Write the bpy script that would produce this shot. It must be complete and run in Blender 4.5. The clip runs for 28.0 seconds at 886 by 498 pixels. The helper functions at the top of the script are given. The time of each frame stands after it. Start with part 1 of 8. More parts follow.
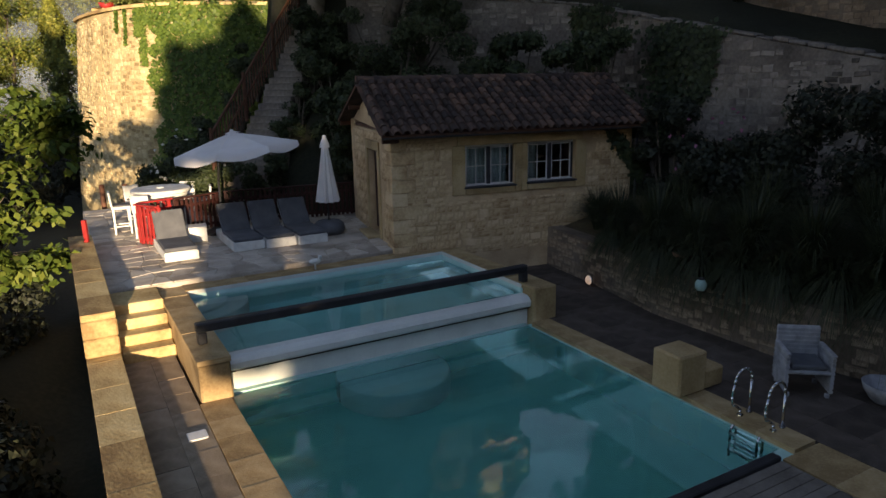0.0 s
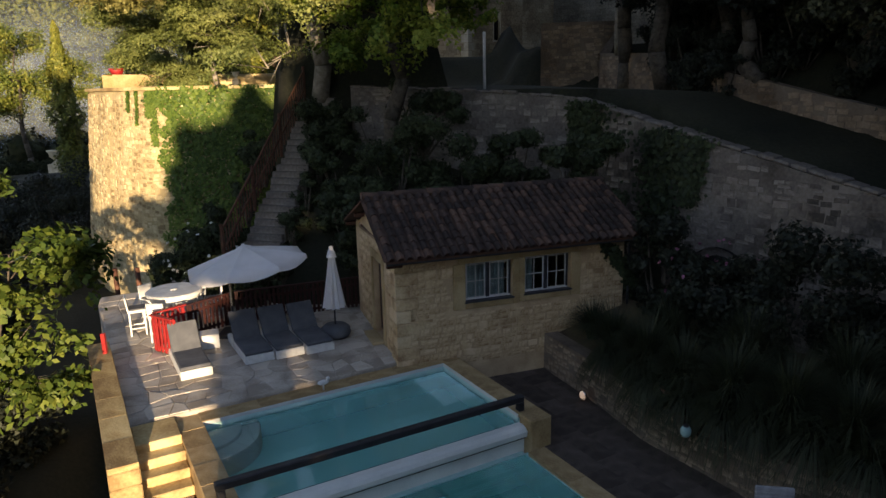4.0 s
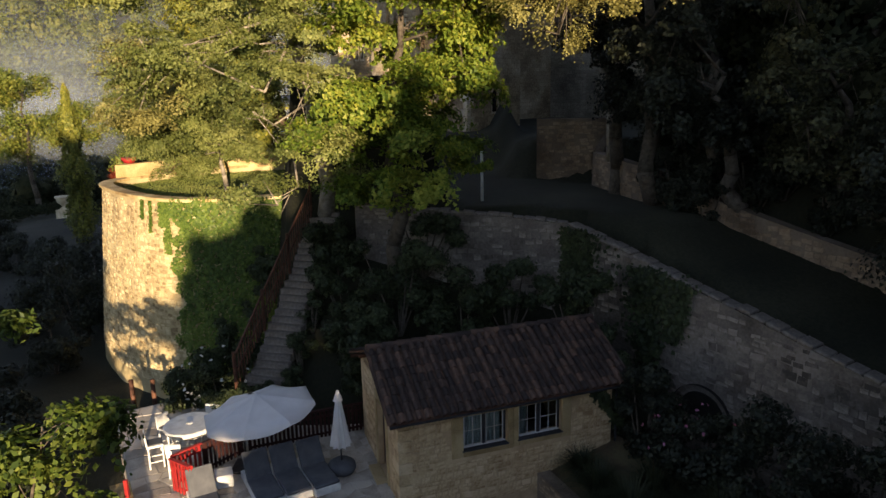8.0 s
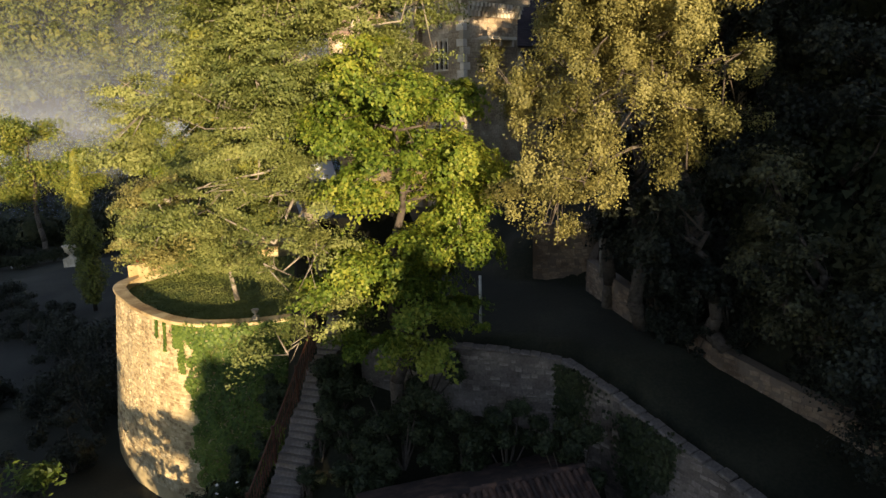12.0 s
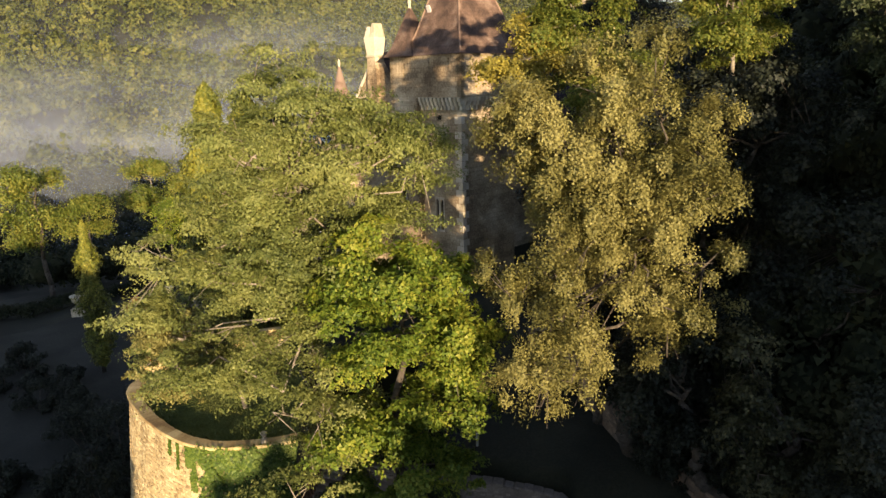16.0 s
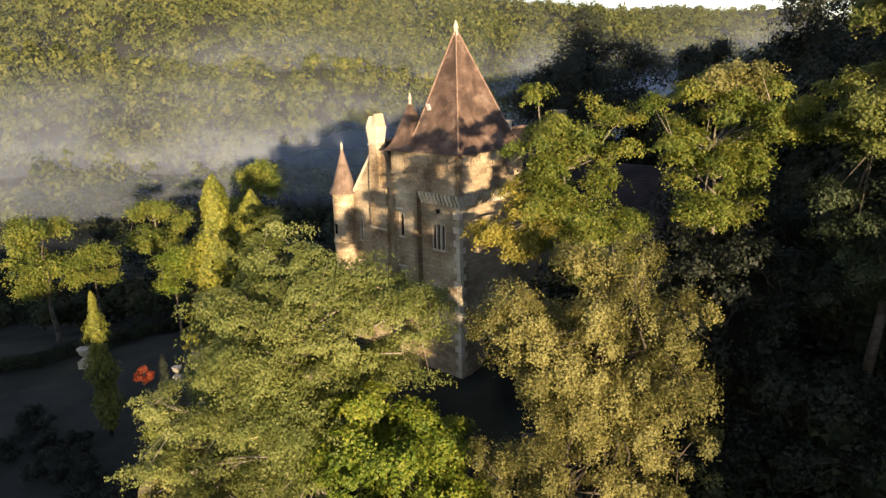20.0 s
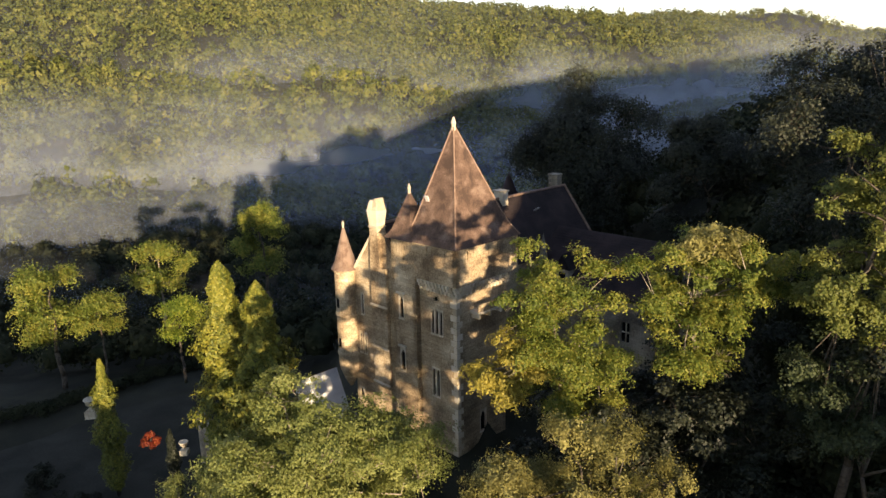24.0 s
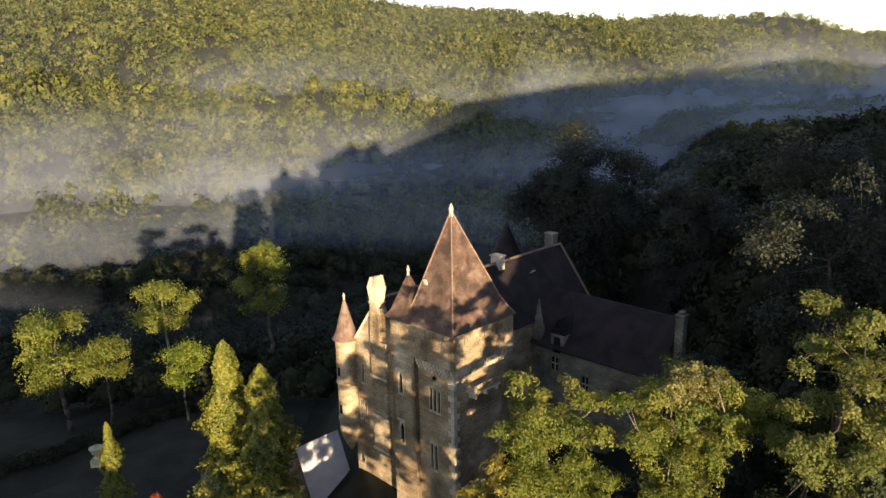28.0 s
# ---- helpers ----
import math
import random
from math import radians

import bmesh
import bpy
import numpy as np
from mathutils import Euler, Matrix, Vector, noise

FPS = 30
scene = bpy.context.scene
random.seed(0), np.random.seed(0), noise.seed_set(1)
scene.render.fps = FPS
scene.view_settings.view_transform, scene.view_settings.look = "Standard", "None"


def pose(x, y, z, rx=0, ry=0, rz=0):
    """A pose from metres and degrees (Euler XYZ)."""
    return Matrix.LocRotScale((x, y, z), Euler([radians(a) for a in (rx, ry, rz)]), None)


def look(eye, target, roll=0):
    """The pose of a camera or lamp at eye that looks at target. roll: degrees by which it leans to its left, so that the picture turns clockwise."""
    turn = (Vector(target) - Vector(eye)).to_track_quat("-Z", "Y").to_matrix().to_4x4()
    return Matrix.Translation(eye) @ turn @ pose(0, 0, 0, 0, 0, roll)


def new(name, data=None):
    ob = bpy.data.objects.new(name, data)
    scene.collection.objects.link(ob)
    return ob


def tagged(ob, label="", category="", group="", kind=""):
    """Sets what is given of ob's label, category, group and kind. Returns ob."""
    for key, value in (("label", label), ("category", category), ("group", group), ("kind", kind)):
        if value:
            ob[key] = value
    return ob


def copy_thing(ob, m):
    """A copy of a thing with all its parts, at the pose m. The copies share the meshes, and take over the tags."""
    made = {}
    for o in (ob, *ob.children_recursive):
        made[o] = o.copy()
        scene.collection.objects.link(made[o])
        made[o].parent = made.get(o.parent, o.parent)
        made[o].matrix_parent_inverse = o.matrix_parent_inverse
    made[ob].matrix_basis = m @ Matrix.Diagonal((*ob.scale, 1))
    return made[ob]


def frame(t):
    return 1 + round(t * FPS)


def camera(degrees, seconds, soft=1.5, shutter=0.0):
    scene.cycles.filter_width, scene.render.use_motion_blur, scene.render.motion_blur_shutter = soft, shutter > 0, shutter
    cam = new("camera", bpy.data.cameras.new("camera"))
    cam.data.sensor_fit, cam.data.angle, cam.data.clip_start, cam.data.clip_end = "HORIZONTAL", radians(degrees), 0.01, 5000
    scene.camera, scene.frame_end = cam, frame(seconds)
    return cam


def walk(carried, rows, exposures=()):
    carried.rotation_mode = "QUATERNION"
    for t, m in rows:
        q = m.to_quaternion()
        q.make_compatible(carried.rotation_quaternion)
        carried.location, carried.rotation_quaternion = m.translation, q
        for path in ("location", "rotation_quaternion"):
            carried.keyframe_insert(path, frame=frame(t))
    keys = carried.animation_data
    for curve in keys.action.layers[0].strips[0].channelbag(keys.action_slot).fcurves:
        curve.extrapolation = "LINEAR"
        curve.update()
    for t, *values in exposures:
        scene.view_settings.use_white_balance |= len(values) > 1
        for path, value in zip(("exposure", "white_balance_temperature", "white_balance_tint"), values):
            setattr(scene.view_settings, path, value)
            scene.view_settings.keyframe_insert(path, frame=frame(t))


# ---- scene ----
cam = camera(65.98, 28.0)
# seconds, x, y, z, yaw, pitch, roll: a drone that climbs almost straight up
PATH = [
    (0, 0.019, 0.003, 4.616, -0.001, -13.908, -1.139),
    (0.5, 0.020, -0.010, 4.889, 0.006, -13.873, -1.152),
    (1, 0.021, -0.025, 5.172, 0.013, -13.837, -1.165),
    (1.5, 0.023, -0.041, 5.449, 0.020, -13.800, -1.178),
    (2, 0.026, -0.059, 5.760, 0.027, -13.760, -1.191),
    (2.5, 0.031, -0.080, 6.109, 0.034, -13.717, -1.203),
    (3, 0.039, -0.106, 6.518, 0.041, -13.669, -1.214),
    (3.5, 0.049, -0.136, 6.987, 0.049, -13.618, -1.224),
    (5.5, 0.111, -0.296, 9.035, 0.077, -13.377, -1.256),
    (6, 0.129, -0.340, 9.542, 0.083, -13.319, -1.263),
    (6.5, 0.146, -0.384, 10.057, 0.088, -13.265, -1.270),
    (7, 0.162, -0.426, 10.589, 0.093, -13.219, -1.278),
    (7.5, 0.176, -0.464, 11.155, 0.097, -13.181, -1.286),
    (8, 0.188, -0.500, 11.723, 0.100, -13.154, -1.296),
    (8.5, 0.200, -0.532, 12.304, 0.102, -13.138, -1.309),
    (9, 0.211, -0.560, 12.933, 0.102, -13.136, -1.325),
    (9.5, 0.222, -0.584, 13.595, 0.102, -13.148, -1.345),
    (10, 0.234, -0.605, 14.292, 0.101, -13.176, -1.371),
    (10.5, 0.247, -0.622, 15.021, 0.098, -13.221, -1.402),
    (11, 0.261, -0.636, 15.763, 0.094, -13.283, -1.441),
    (11.5, 0.277, -0.646, 16.492, 0.089, -13.358, -1.483),
    (12, 0.295, -0.655, 17.204, 0.084, -13.440, -1.526),
    (12.5, 0.315, -0.664, 17.910, 0.079, -13.525, -1.566),
    (14.5, 0.415, -0.723, 20.901, 0.072, -13.782, -1.642),
    (15, 0.445, -0.747, 21.704, 0.075, -13.808, -1.629),
    (15.5, 0.476, -0.773, 22.509, 0.079, -13.823, -1.607),
    (16, 0.509, -0.801, 23.312, 0.083, -13.828, -1.578),
    (16.5, 0.542, -0.829, 24.113, 0.087, -13.829, -1.543),
    (17, 0.575, -0.855, 24.905, 0.090, -13.829, -1.507),
    (17.5, 0.608, -0.879, 25.690, 0.091, -13.832, -1.471),
    (18, 0.640, -0.900, 26.486, 0.090, -13.839, -1.438),
    (18.5, 0.672, -0.918, 27.297, 0.088, -13.852, -1.408),
    (19, 0.703, -0.936, 28.107, 0.083, -13.868, -1.380),
    (19.5, 0.733, -0.954, 28.925, 0.077, -13.885, -1.353),
    (20, 0.763, -0.975, 29.757, 0.069, -13.904, -1.328),
    (20.5, 0.791, -0.998, 30.587, 0.060, -13.922, -1.304),
    (21, 0.819, -1.027, 31.413, 0.050, -13.938, -1.281),
    (21.5, 0.847, -1.062, 32.244, 0.038, -13.952, -1.257),
    (23.5, 0.956, -1.225, 35.470, -0.005, -13.981, -1.173),
    (24, 0.985, -1.262, 36.243, -0.014, -13.984, -1.157),
    (24.5, 1.016, -1.294, 37.016, -0.020, -13.987, -1.143),
    (25, 1.048, -1.319, 37.796, -0.024, -13.989, -1.132),
    (25.5, 1.081, -1.338, 38.581, -0.026, -13.992, -1.124),
    (26, 1.116, -1.352, 39.364, -0.026, -13.994, -1.118),
    (26.5, 1.152, -1.362, 40.136, -0.025, -13.995, -1.114),
    (27, 1.189, -1.369, 40.912, -0.023, -13.997, -1.111),
    (27.5, 1.226, -1.373, 41.698, -0.020, -13.999, -1.109),
    (28, 1.264, -1.377, 42.496, -0.017, -14.000, -1.107),
]


def aim(x, y, z, yaw, pitch, roll):
    a, b = radians(yaw), radians(pitch)
    return look((x, y, z), (x - math.sin(a) * math.cos(b), y + math.cos(a) * math.cos(b), z + math.sin(b)), roll)


walk(cam, [(t, aim(*row)) for t, *row in PATH])
# ---- world, sun ----
SUN_EL, SUN_AZ = 5.5, 16.0          # degrees up; degrees that the sun stands to the right of straight behind the first view
world = bpy.data.worlds.new("sky")
scene.world = world
world.use_nodes = True
wn = world.node_tree.nodes
sky = wn.new("ShaderNodeTexSky")
sky.sky_type, sky.sun_disc = "NISHITA", False
sky.sun_elevation, sky.sun_rotation = radians(SUN_EL), radians(180 - SUN_AZ)
sky.air_density, sky.dust_density, sky.ozone_density = 0.9, 0.0, 1.0
sky.altitude = 900
world.node_tree.links.new(sky.outputs[0], wn["Background"].inputs[0])
wn["Background"].inputs[1].default_value = 0.15
sun = new("sun", bpy.data.lights.new("sun", "SUN"))
sun.data.energy, sun.data.angle, sun.data.color = 4.55, radians(0.6), (1.0, 0.90, 0.57)
sx, sy = math.sin(radians(SUN_AZ)), -math.cos(radians(SUN_AZ))
sun.matrix_world = look((sx * 50, sy * 50, 50 * math.tan(radians(SUN_EL))), (0, 0, 0))
scene.view_settings.exposure = 1.32
scene.view_settings.use_white_balance = True
scene.view_settings.white_balance_temperature, scene.view_settings.white_balance_tint = 7150, 32


# ---- materials ----
def mat(name, colours, scale=2.0, rough=0.85, bump=0.3, fine=18.0, metal=0.0, spread=0.35, random_amount=0.0, island=0.0,
        translucent=0.0, spec=0.3, distort=0.4, stops=None):
    """Two scales of noise over a ramp of base colours, with bump; optional change from object to object or island to island."""
    m = bpy.data.materials.new(name)
    m.use_nodes = True
    nt = m.node_tree
    nd, lk = nt.nodes, nt.links
    b = nd["Principled BSDF"]
    tc = nd.new("ShaderNodeTexCoord")
    n1, n2 = nd.new("ShaderNodeTexNoise"), nd.new("ShaderNodeTexNoise")
    n1.inputs["Scale"].default_value, n2.inputs["Scale"].default_value = scale, fine
    n1.inputs["Detail"].default_value, n2.inputs["Detail"].default_value = 5, 4
    n1.inputs["Distortion"].default_value = distort
    for n in (n1, n2):
        lk.new(tc.outputs["Object"], n.inputs["Vector"])
    mixn = nd.new("ShaderNodeMath")
    mixn.operation = "MULTIPLY_ADD"
    lk.new(n2.outputs["Fac"], mixn.inputs[0])
    mixn.inputs[1].default_value = spread
    lk.new(n1.outputs["Fac"], mixn.inputs[2])
    last = mixn.outputs[0]
    off = 0.5 * spread
    if random_amount or island:
        src = nd.new("ShaderNodeObjectInfo").outputs["Random"] if random_amount else nd.new("ShaderNodeNewGeometry").outputs["Random Per Island"]
        add = nd.new("ShaderNodeMath")
        add.operation = "MULTIPLY_ADD"
        lk.new(src, add.inputs[0])
        amount = random_amount or island
        add.inputs[1].default_value = amount
        lk.new(last, add.inputs[2])
        last = add.outputs[0]
        off += 0.5 * amount
    sub = nd.new("ShaderNodeMath")
    sub.operation = "SUBTRACT"
    lk.new(last, sub.inputs[0])
    sub.inputs[1].default_value = off
    ramp = nd.new("ShaderNodeValToRGB")
    el = ramp.color_ramp.elements
    stops = stops or [0.3 + 0.4 * i / max(1, len(colours) - 1) for i in range(len(colours))]
    while len(el) < len(colours):
        el.new(0.5)
    for e, s, c in zip(el, stops, colours):
        e.position, e.color = s, (*c, 1)
    lk.new(sub.outputs[0], ramp.inputs[0])
    lk.new(ramp.outputs[0], b.inputs["Base Color"])
    b.inputs["Roughness"].default_value, b.inputs["Metallic"].default_value = rough, metal
    b.inputs["Specular IOR Level"].default_value = spec
    if bump:
        bp = nd.new("ShaderNodeBump")
        bp.inputs["Strength"].default_value, bp.inputs["Distance"].default_value = bump, 0.03
        lk.new(mixn.outputs[0], bp.inputs["Height"])
        lk.new(bp.outputs[0], b.inputs["Normal"])
    if translucent:
        tr, mx = nd.new("ShaderNodeBsdfTranslucent"), nd.new("ShaderNodeMixShader")
        lk.new(ramp.outputs[0], tr.inputs[0])
        mx.inputs[0].default_value = translucent
        lk.new(b.outputs[0], mx.inputs[1])
        lk.new(tr.outputs[0], mx.inputs[2])
        lk.new(mx.outputs[0], nd["Material Output"].inputs[0])
    return m


STONE = mat("warm_limestone", [(0.25, 0.16, 0.07), (0.46, 0.33, 0.15), (0.61, 0.48, 0.25)], 0.9, 0.92, 0.6, 14, random_amount=0.22)
HSTONE = mat("brown_house_rubble", [(0.32, 0.195, 0.10), (0.54, 0.375, 0.21), (0.68, 0.50, 0.31)], 1.8, 0.93, 0.8, 16, random_amount=0.22)
HSTONE_I = mat("brown_house_rubble_small", [(0.32, 0.195, 0.10), (0.54, 0.375, 0.21), (0.68, 0.50, 0.31)], 1.8, 0.93, 0.8, 16, island=0.22)
HMORTAR = mat("brown_house_mortar", [(0.38, 0.25, 0.14), (0.60, 0.425, 0.255)], 1.5, 0.95, 0.6, 24)
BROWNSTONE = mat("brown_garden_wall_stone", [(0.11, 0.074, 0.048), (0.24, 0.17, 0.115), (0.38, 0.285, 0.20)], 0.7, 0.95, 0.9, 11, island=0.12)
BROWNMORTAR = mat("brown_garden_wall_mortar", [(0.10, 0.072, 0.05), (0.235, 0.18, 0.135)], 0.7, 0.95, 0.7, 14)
PATHSLAB = mat("beige_path_slab", [(0.17, 0.125, 0.08), (0.26, 0.20, 0.135), (0.34, 0.27, 0.19)], 1.2, 0.88, 0.3, 28, random_amount=0.2)
BASTSTONE = mat("bastion_rubble", [(0.24, 0.17, 0.085), (0.42, 0.325, 0.175), (0.60, 0.49, 0.29)], 1.1, 0.94, 0.8, 14, random_amount=0.3)
BASTSTONE_I = mat("bastion_rubble_small", [(0.24, 0.17, 0.085), (0.42, 0.325, 0.175), (0.60, 0.49, 0.29)], 1.1, 0.94, 0.8, 14, island=0.3)
MORTAR = mat("lime_mortar", [(0.34, 0.26, 0.135), (0.50, 0.40, 0.215)], 1.5, 0.95, 0.5, 30)
GREYSTONE = mat("grey_weathered_stone", [(0.065, 0.054, 0.045), (0.165, 0.138, 0.115), (0.31, 0.265, 0.225)], 0.55, 0.95, 0.9, 9, island=0.12)
GREYMORTAR = mat("grey_wall_mortar", [(0.08, 0.067, 0.056), (0.16, 0.134, 0.112), (0.27, 0.23, 0.195)], 0.6, 0.95, 0.8, 12)
COPING = mat("pool_coping_stone", [(0.24, 0.155, 0.07), (0.37, 0.255, 0.125), (0.48, 0.35, 0.19)], 1.2, 0.85, 0.3, 25, random_amount=0.2)
# same slab as PATHSLAB, with the deck's tree shade put into the colour
SLAB = mat("shaded_paving_slab", [(0.045, 0.034, 0.027), (0.078, 0.06, 0.048), (0.12, 0.094, 0.076)], 1.2, 0.85, 0.25, 30, random_amount=0.25)
FLAG = mat("crazy_paving_stone", [(0.29, 0.245, 0.195), (0.44, 0.385, 0.32), (0.55, 0.49, 0.41)], 1.3, 0.85, 0.3, 25, random_amount=0.35)
TILE = mat("old_clay_roof_tile", [(0.035, 0.024, 0.02), (0.085, 0.052, 0.04), (0.16, 0.085, 0.055)], 1.6, 0.9, 0.5, 22, random_amount=0.4)
CASTLETILE = mat("brown_flat_roof_tile", [(0.07, 0.045, 0.034), (0.14, 0.088, 0.064), (0.235, 0.165, 0.125)], 1.1, 0.85, 0.4, 9, island=0.3)
# brown tile with the shade on hall and wing roofs put into its colour
DARKTILE = mat("brown_shaded_roof_tile", [(0.018, 0.014, 0.014), (0.033, 0.023, 0.022), (0.055, 0.036, 0.033)], 0.6, 0.85, 0.4, 9, island=0.3)
PLASTER = mat("pool_white_render", [(0.58, 0.60, 0.55), (0.70, 0.72, 0.66)], 1.5, 0.6, 0.1, 20)
POOLSHALLOW = mat("pool_turquoise_liner", [(0.40, 0.66, 0.62), (0.52, 0.77, 0.73)], 0.8, 0.7, 0.05, 10)
POOLFLOOR = mat("pool_green_liner", [(0.30, 0.53, 0.49), (0.42, 0.66, 0.61)], 0.8, 0.7, 0.05, 10)
WHITE = mat("white_painted_wicker", [(0.52, 0.52, 0.50), (0.74, 0.74, 0.71)], 4, 0.6, 0.3, 60)
CANVAS = mat("white_canvas", [(0.76, 0.735, 0.72), (0.86, 0.835, 0.82)], 2, 0.85, 0.1, 50, translucent=0.25)
CUSHION = mat("grey_cushion_cloth", [(0.07, 0.075, 0.085), (0.115, 0.12, 0.13)], 3, 0.95, 0.2, 80)
REDWOOD = mat("red_painted_wood", [(0.22, 0.015, 0.015), (0.36, 0.025, 0.022)], 5, 0.5, 0.2, 40)
# red-brown wood; the shade on the fences is put into its colour
BROWNRED = mat("shade_dark_red_wood", [(0.026, 0.007, 0.006), (0.052, 0.013, 0.010)], 5, 0.6, 0.2, 40)
BROWNWOOD = mat("brown_stained_wood", [(0.06, 0.025, 0.015), (0.13, 0.055, 0.03)], 5, 0.7, 0.3, 40)
GREYWOOD = mat("weathered_deck_board", [(0.10, 0.085, 0.07), (0.19, 0.165, 0.14)], 3, 0.85, 0.3, 30, random_amount=0.3)
DARKFRAME = mat("dark_painted_metal", [(0.02, 0.02, 0.022), (0.04, 0.04, 0.043)], 4, 0.5, 0.1, 40)
WINPAINT = mat("pale_window_paint", [(0.45, 0.42, 0.38), (0.6, 0.57, 0.53)], 4, 0.6, 0.1, 40)
CHROME = mat("polished_steel", [(0.5, 0.5, 0.5), (0.65, 0.65, 0.65)], 3, 0.15, 0, 30, metal=1.0)
EARTH = mat("dry_earth_and_litter", [(0.03, 0.022, 0.013), (0.08, 0.055, 0.032), (0.12, 0.10, 0.05)], 1.2, 0.97, 0.8, 12)
# grass colour with the deep shade of ramp and slope put in
GRASS = mat("shade_dark_grass", [(0.012, 0.013, 0.007), (0.020, 0.021, 0.011), (0.034, 0.033, 0.018)], 0.25, 0.95, 0.5, 9, spread=0.6)
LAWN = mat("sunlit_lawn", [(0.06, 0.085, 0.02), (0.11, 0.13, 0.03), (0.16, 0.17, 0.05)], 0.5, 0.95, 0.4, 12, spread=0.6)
BARK = mat("grey_bark", [(0.045, 0.035, 0.026), (0.12, 0.10, 0.078)], 6, 0.95, 0.8, 25)
PALEBARK = mat("pale_bark", [(0.15, 0.125, 0.09), (0.31, 0.27, 0.215)], 4, 0.95, 0.6, 20)
# near-black that paints the shade inside loft, arch and overflow slot
DARK = mat("interior_shade_black", [(0.012, 0.011, 0.010), (0.02, 0.018, 0.016)], 3, 0.9, 0, 20)


def leafmat(name, colours, tr=0.4, isl=0.34):
    return mat(name, colours, 0.25, 0.55, 0, 3.0, spread=0.3, island=isl, translucent=tr, spec=0.25)


L_ACACIA = leafmat("acacia_leaf", [(0.08, 0.105, 0.027), (0.18, 0.21, 0.058), (0.30, 0.315, 0.10)], 0.4, 0.26)
L_BRIGHT = leafmat("bright_green_leaf", [(0.06, 0.108, 0.013), (0.15, 0.212, 0.025), (0.32, 0.33, 0.05)])
L_OAK = leafmat("olive_oak_leaf", [(0.075, 0.076, 0.022), (0.175, 0.163, 0.048), (0.295, 0.268, 0.09)], 0.25, 0.26)
L_YELLOW = leafmat("yellow_green_leaf", [(0.062, 0.095, 0.017), (0.15, 0.19, 0.033), (0.29, 0.275, 0.055)])
# evergreen leaf; the dim zones' shade is put into its dark grey-green
L_DARK = leafmat("shade_dark_evergreen_leaf", [(0.010, 0.014, 0.009), (0.024, 0.030, 0.018), (0.042, 0.048, 0.029)], 0.15)
L_IVY = leafmat("ivy_leaf", [(0.036, 0.072, 0.010), (0.090, 0.144, 0.022), (0.156, 0.204, 0.036)], 0.2)
L_CYPRESS = leafmat("cypress_foliage", [(0.055, 0.072, 0.013), (0.14, 0.155, 0.024), (0.27, 0.25, 0.042)], 0.15)
# bank leaf, darkened and greyed for the shade it stands in
L_BANK = leafmat("bank_shrub_leaf", [(0.015, 0.024, 0.010), (0.038, 0.054, 0.022), (0.066, 0.084, 0.036)], 0.2)
L_DARKOLIVE = leafmat("dark_olive_leaf", [(0.032, 0.036, 0.016), (0.066, 0.068, 0.031), (0.11, 0.106, 0.047)], 0.15)
L_GRASS = leafmat("pampas_blade", [(0.014, 0.021, 0.010), (0.034, 0.044, 0.020), (0.07, 0.076, 0.04)], 0.2)
L_MULBERRY = leafmat("mulberry_leaf", [(0.028, 0.056, 0.010), (0.075, 0.115, 0.018), (0.16, 0.19, 0.034)], 0.3, 0.3)
# armchair is white wicker; the shade over the deck is put into this grey
WICKER = mat("grey_shaded_wicker", [(0.17, 0.175, 0.185), (0.36, 0.365, 0.38)], 5, 0.7, 0.4, 70)
L_TURNING = leafmat("turning_leaf", [(0.12, 0.11, 0.022), (0.26, 0.225, 0.04), (0.40, 0.33, 0.06)], 0.35, 0.24)
L_HORNBEAM = leafmat("hornbeam_leaf", [(0.06, 0.082, 0.018), (0.125, 0.15, 0.035), (0.21, 0.215, 0.055)], 0.35, 0.24)
L_RED = leafmat("red_autumn_leaf", [(0.12, 0.016, 0.010), (0.23, 0.036, 0.016), (0.28, 0.085, 0.024)], 0.3)
L_FLOWER = leafmat("white_blossom", [(0.5, 0.48, 0.44), (0.75, 0.72, 0.68)], 0.2)
L_PINK = leafmat("pink_blossom", [(0.30, 0.09, 0.16), (0.42, 0.16, 0.25)], 0.2)
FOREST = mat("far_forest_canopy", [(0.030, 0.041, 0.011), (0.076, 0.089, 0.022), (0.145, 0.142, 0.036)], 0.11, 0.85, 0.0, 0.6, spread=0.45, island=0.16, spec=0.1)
# wood canopy, darker than FOREST because its shade is put into the colour
FOREST_D = mat("shaded_wood_canopy", [(0.012, 0.016, 0.009), (0.030, 0.036, 0.018), (0.056, 0.058, 0.029)], 0.16, 0.85, 0.0, 1.0, spread=0.5, island=0.22, spec=0.1)


def glassy(name, colour, rough, alpha_ior=1.33):
    m = bpy.data.materials.new(name)
    m.use_nodes = True
    b = m.node_tree.nodes["Principled BSDF"]
    b.inputs["Base Color"].default_value = (*colour, 1)
    b.inputs["Roughness"].default_value, b.inputs["IOR"].default_value = rough, alpha_ior
    b.inputs["Transmission Weight"].default_value = 1.0
    return m


WATER = glassy("pool_water", (0.44, 0.87, 0.82), 0.0)
n = WATER.node_tree
wv, wb = n.nodes.new("ShaderNodeTexNoise"), n.nodes.new("ShaderNodeBump")
wv.inputs["Scale"].default_value, wv.inputs["Detail"].default_value = 2.5, 3
wb.inputs["Strength"].default_value, wb.inputs["Distance"].default_value = 0.12, 0.02
n.links.new(wv.outputs["Fac"], wb.inputs["Height"])
n.links.new(wb.outputs[0], n.nodes["Principled BSDF"].inputs["Normal"])
CLEARWATER = glassy("upper_pool_water", (0.66, 0.97, 0.95), 0.0)
n = CLEARWATER.node_tree
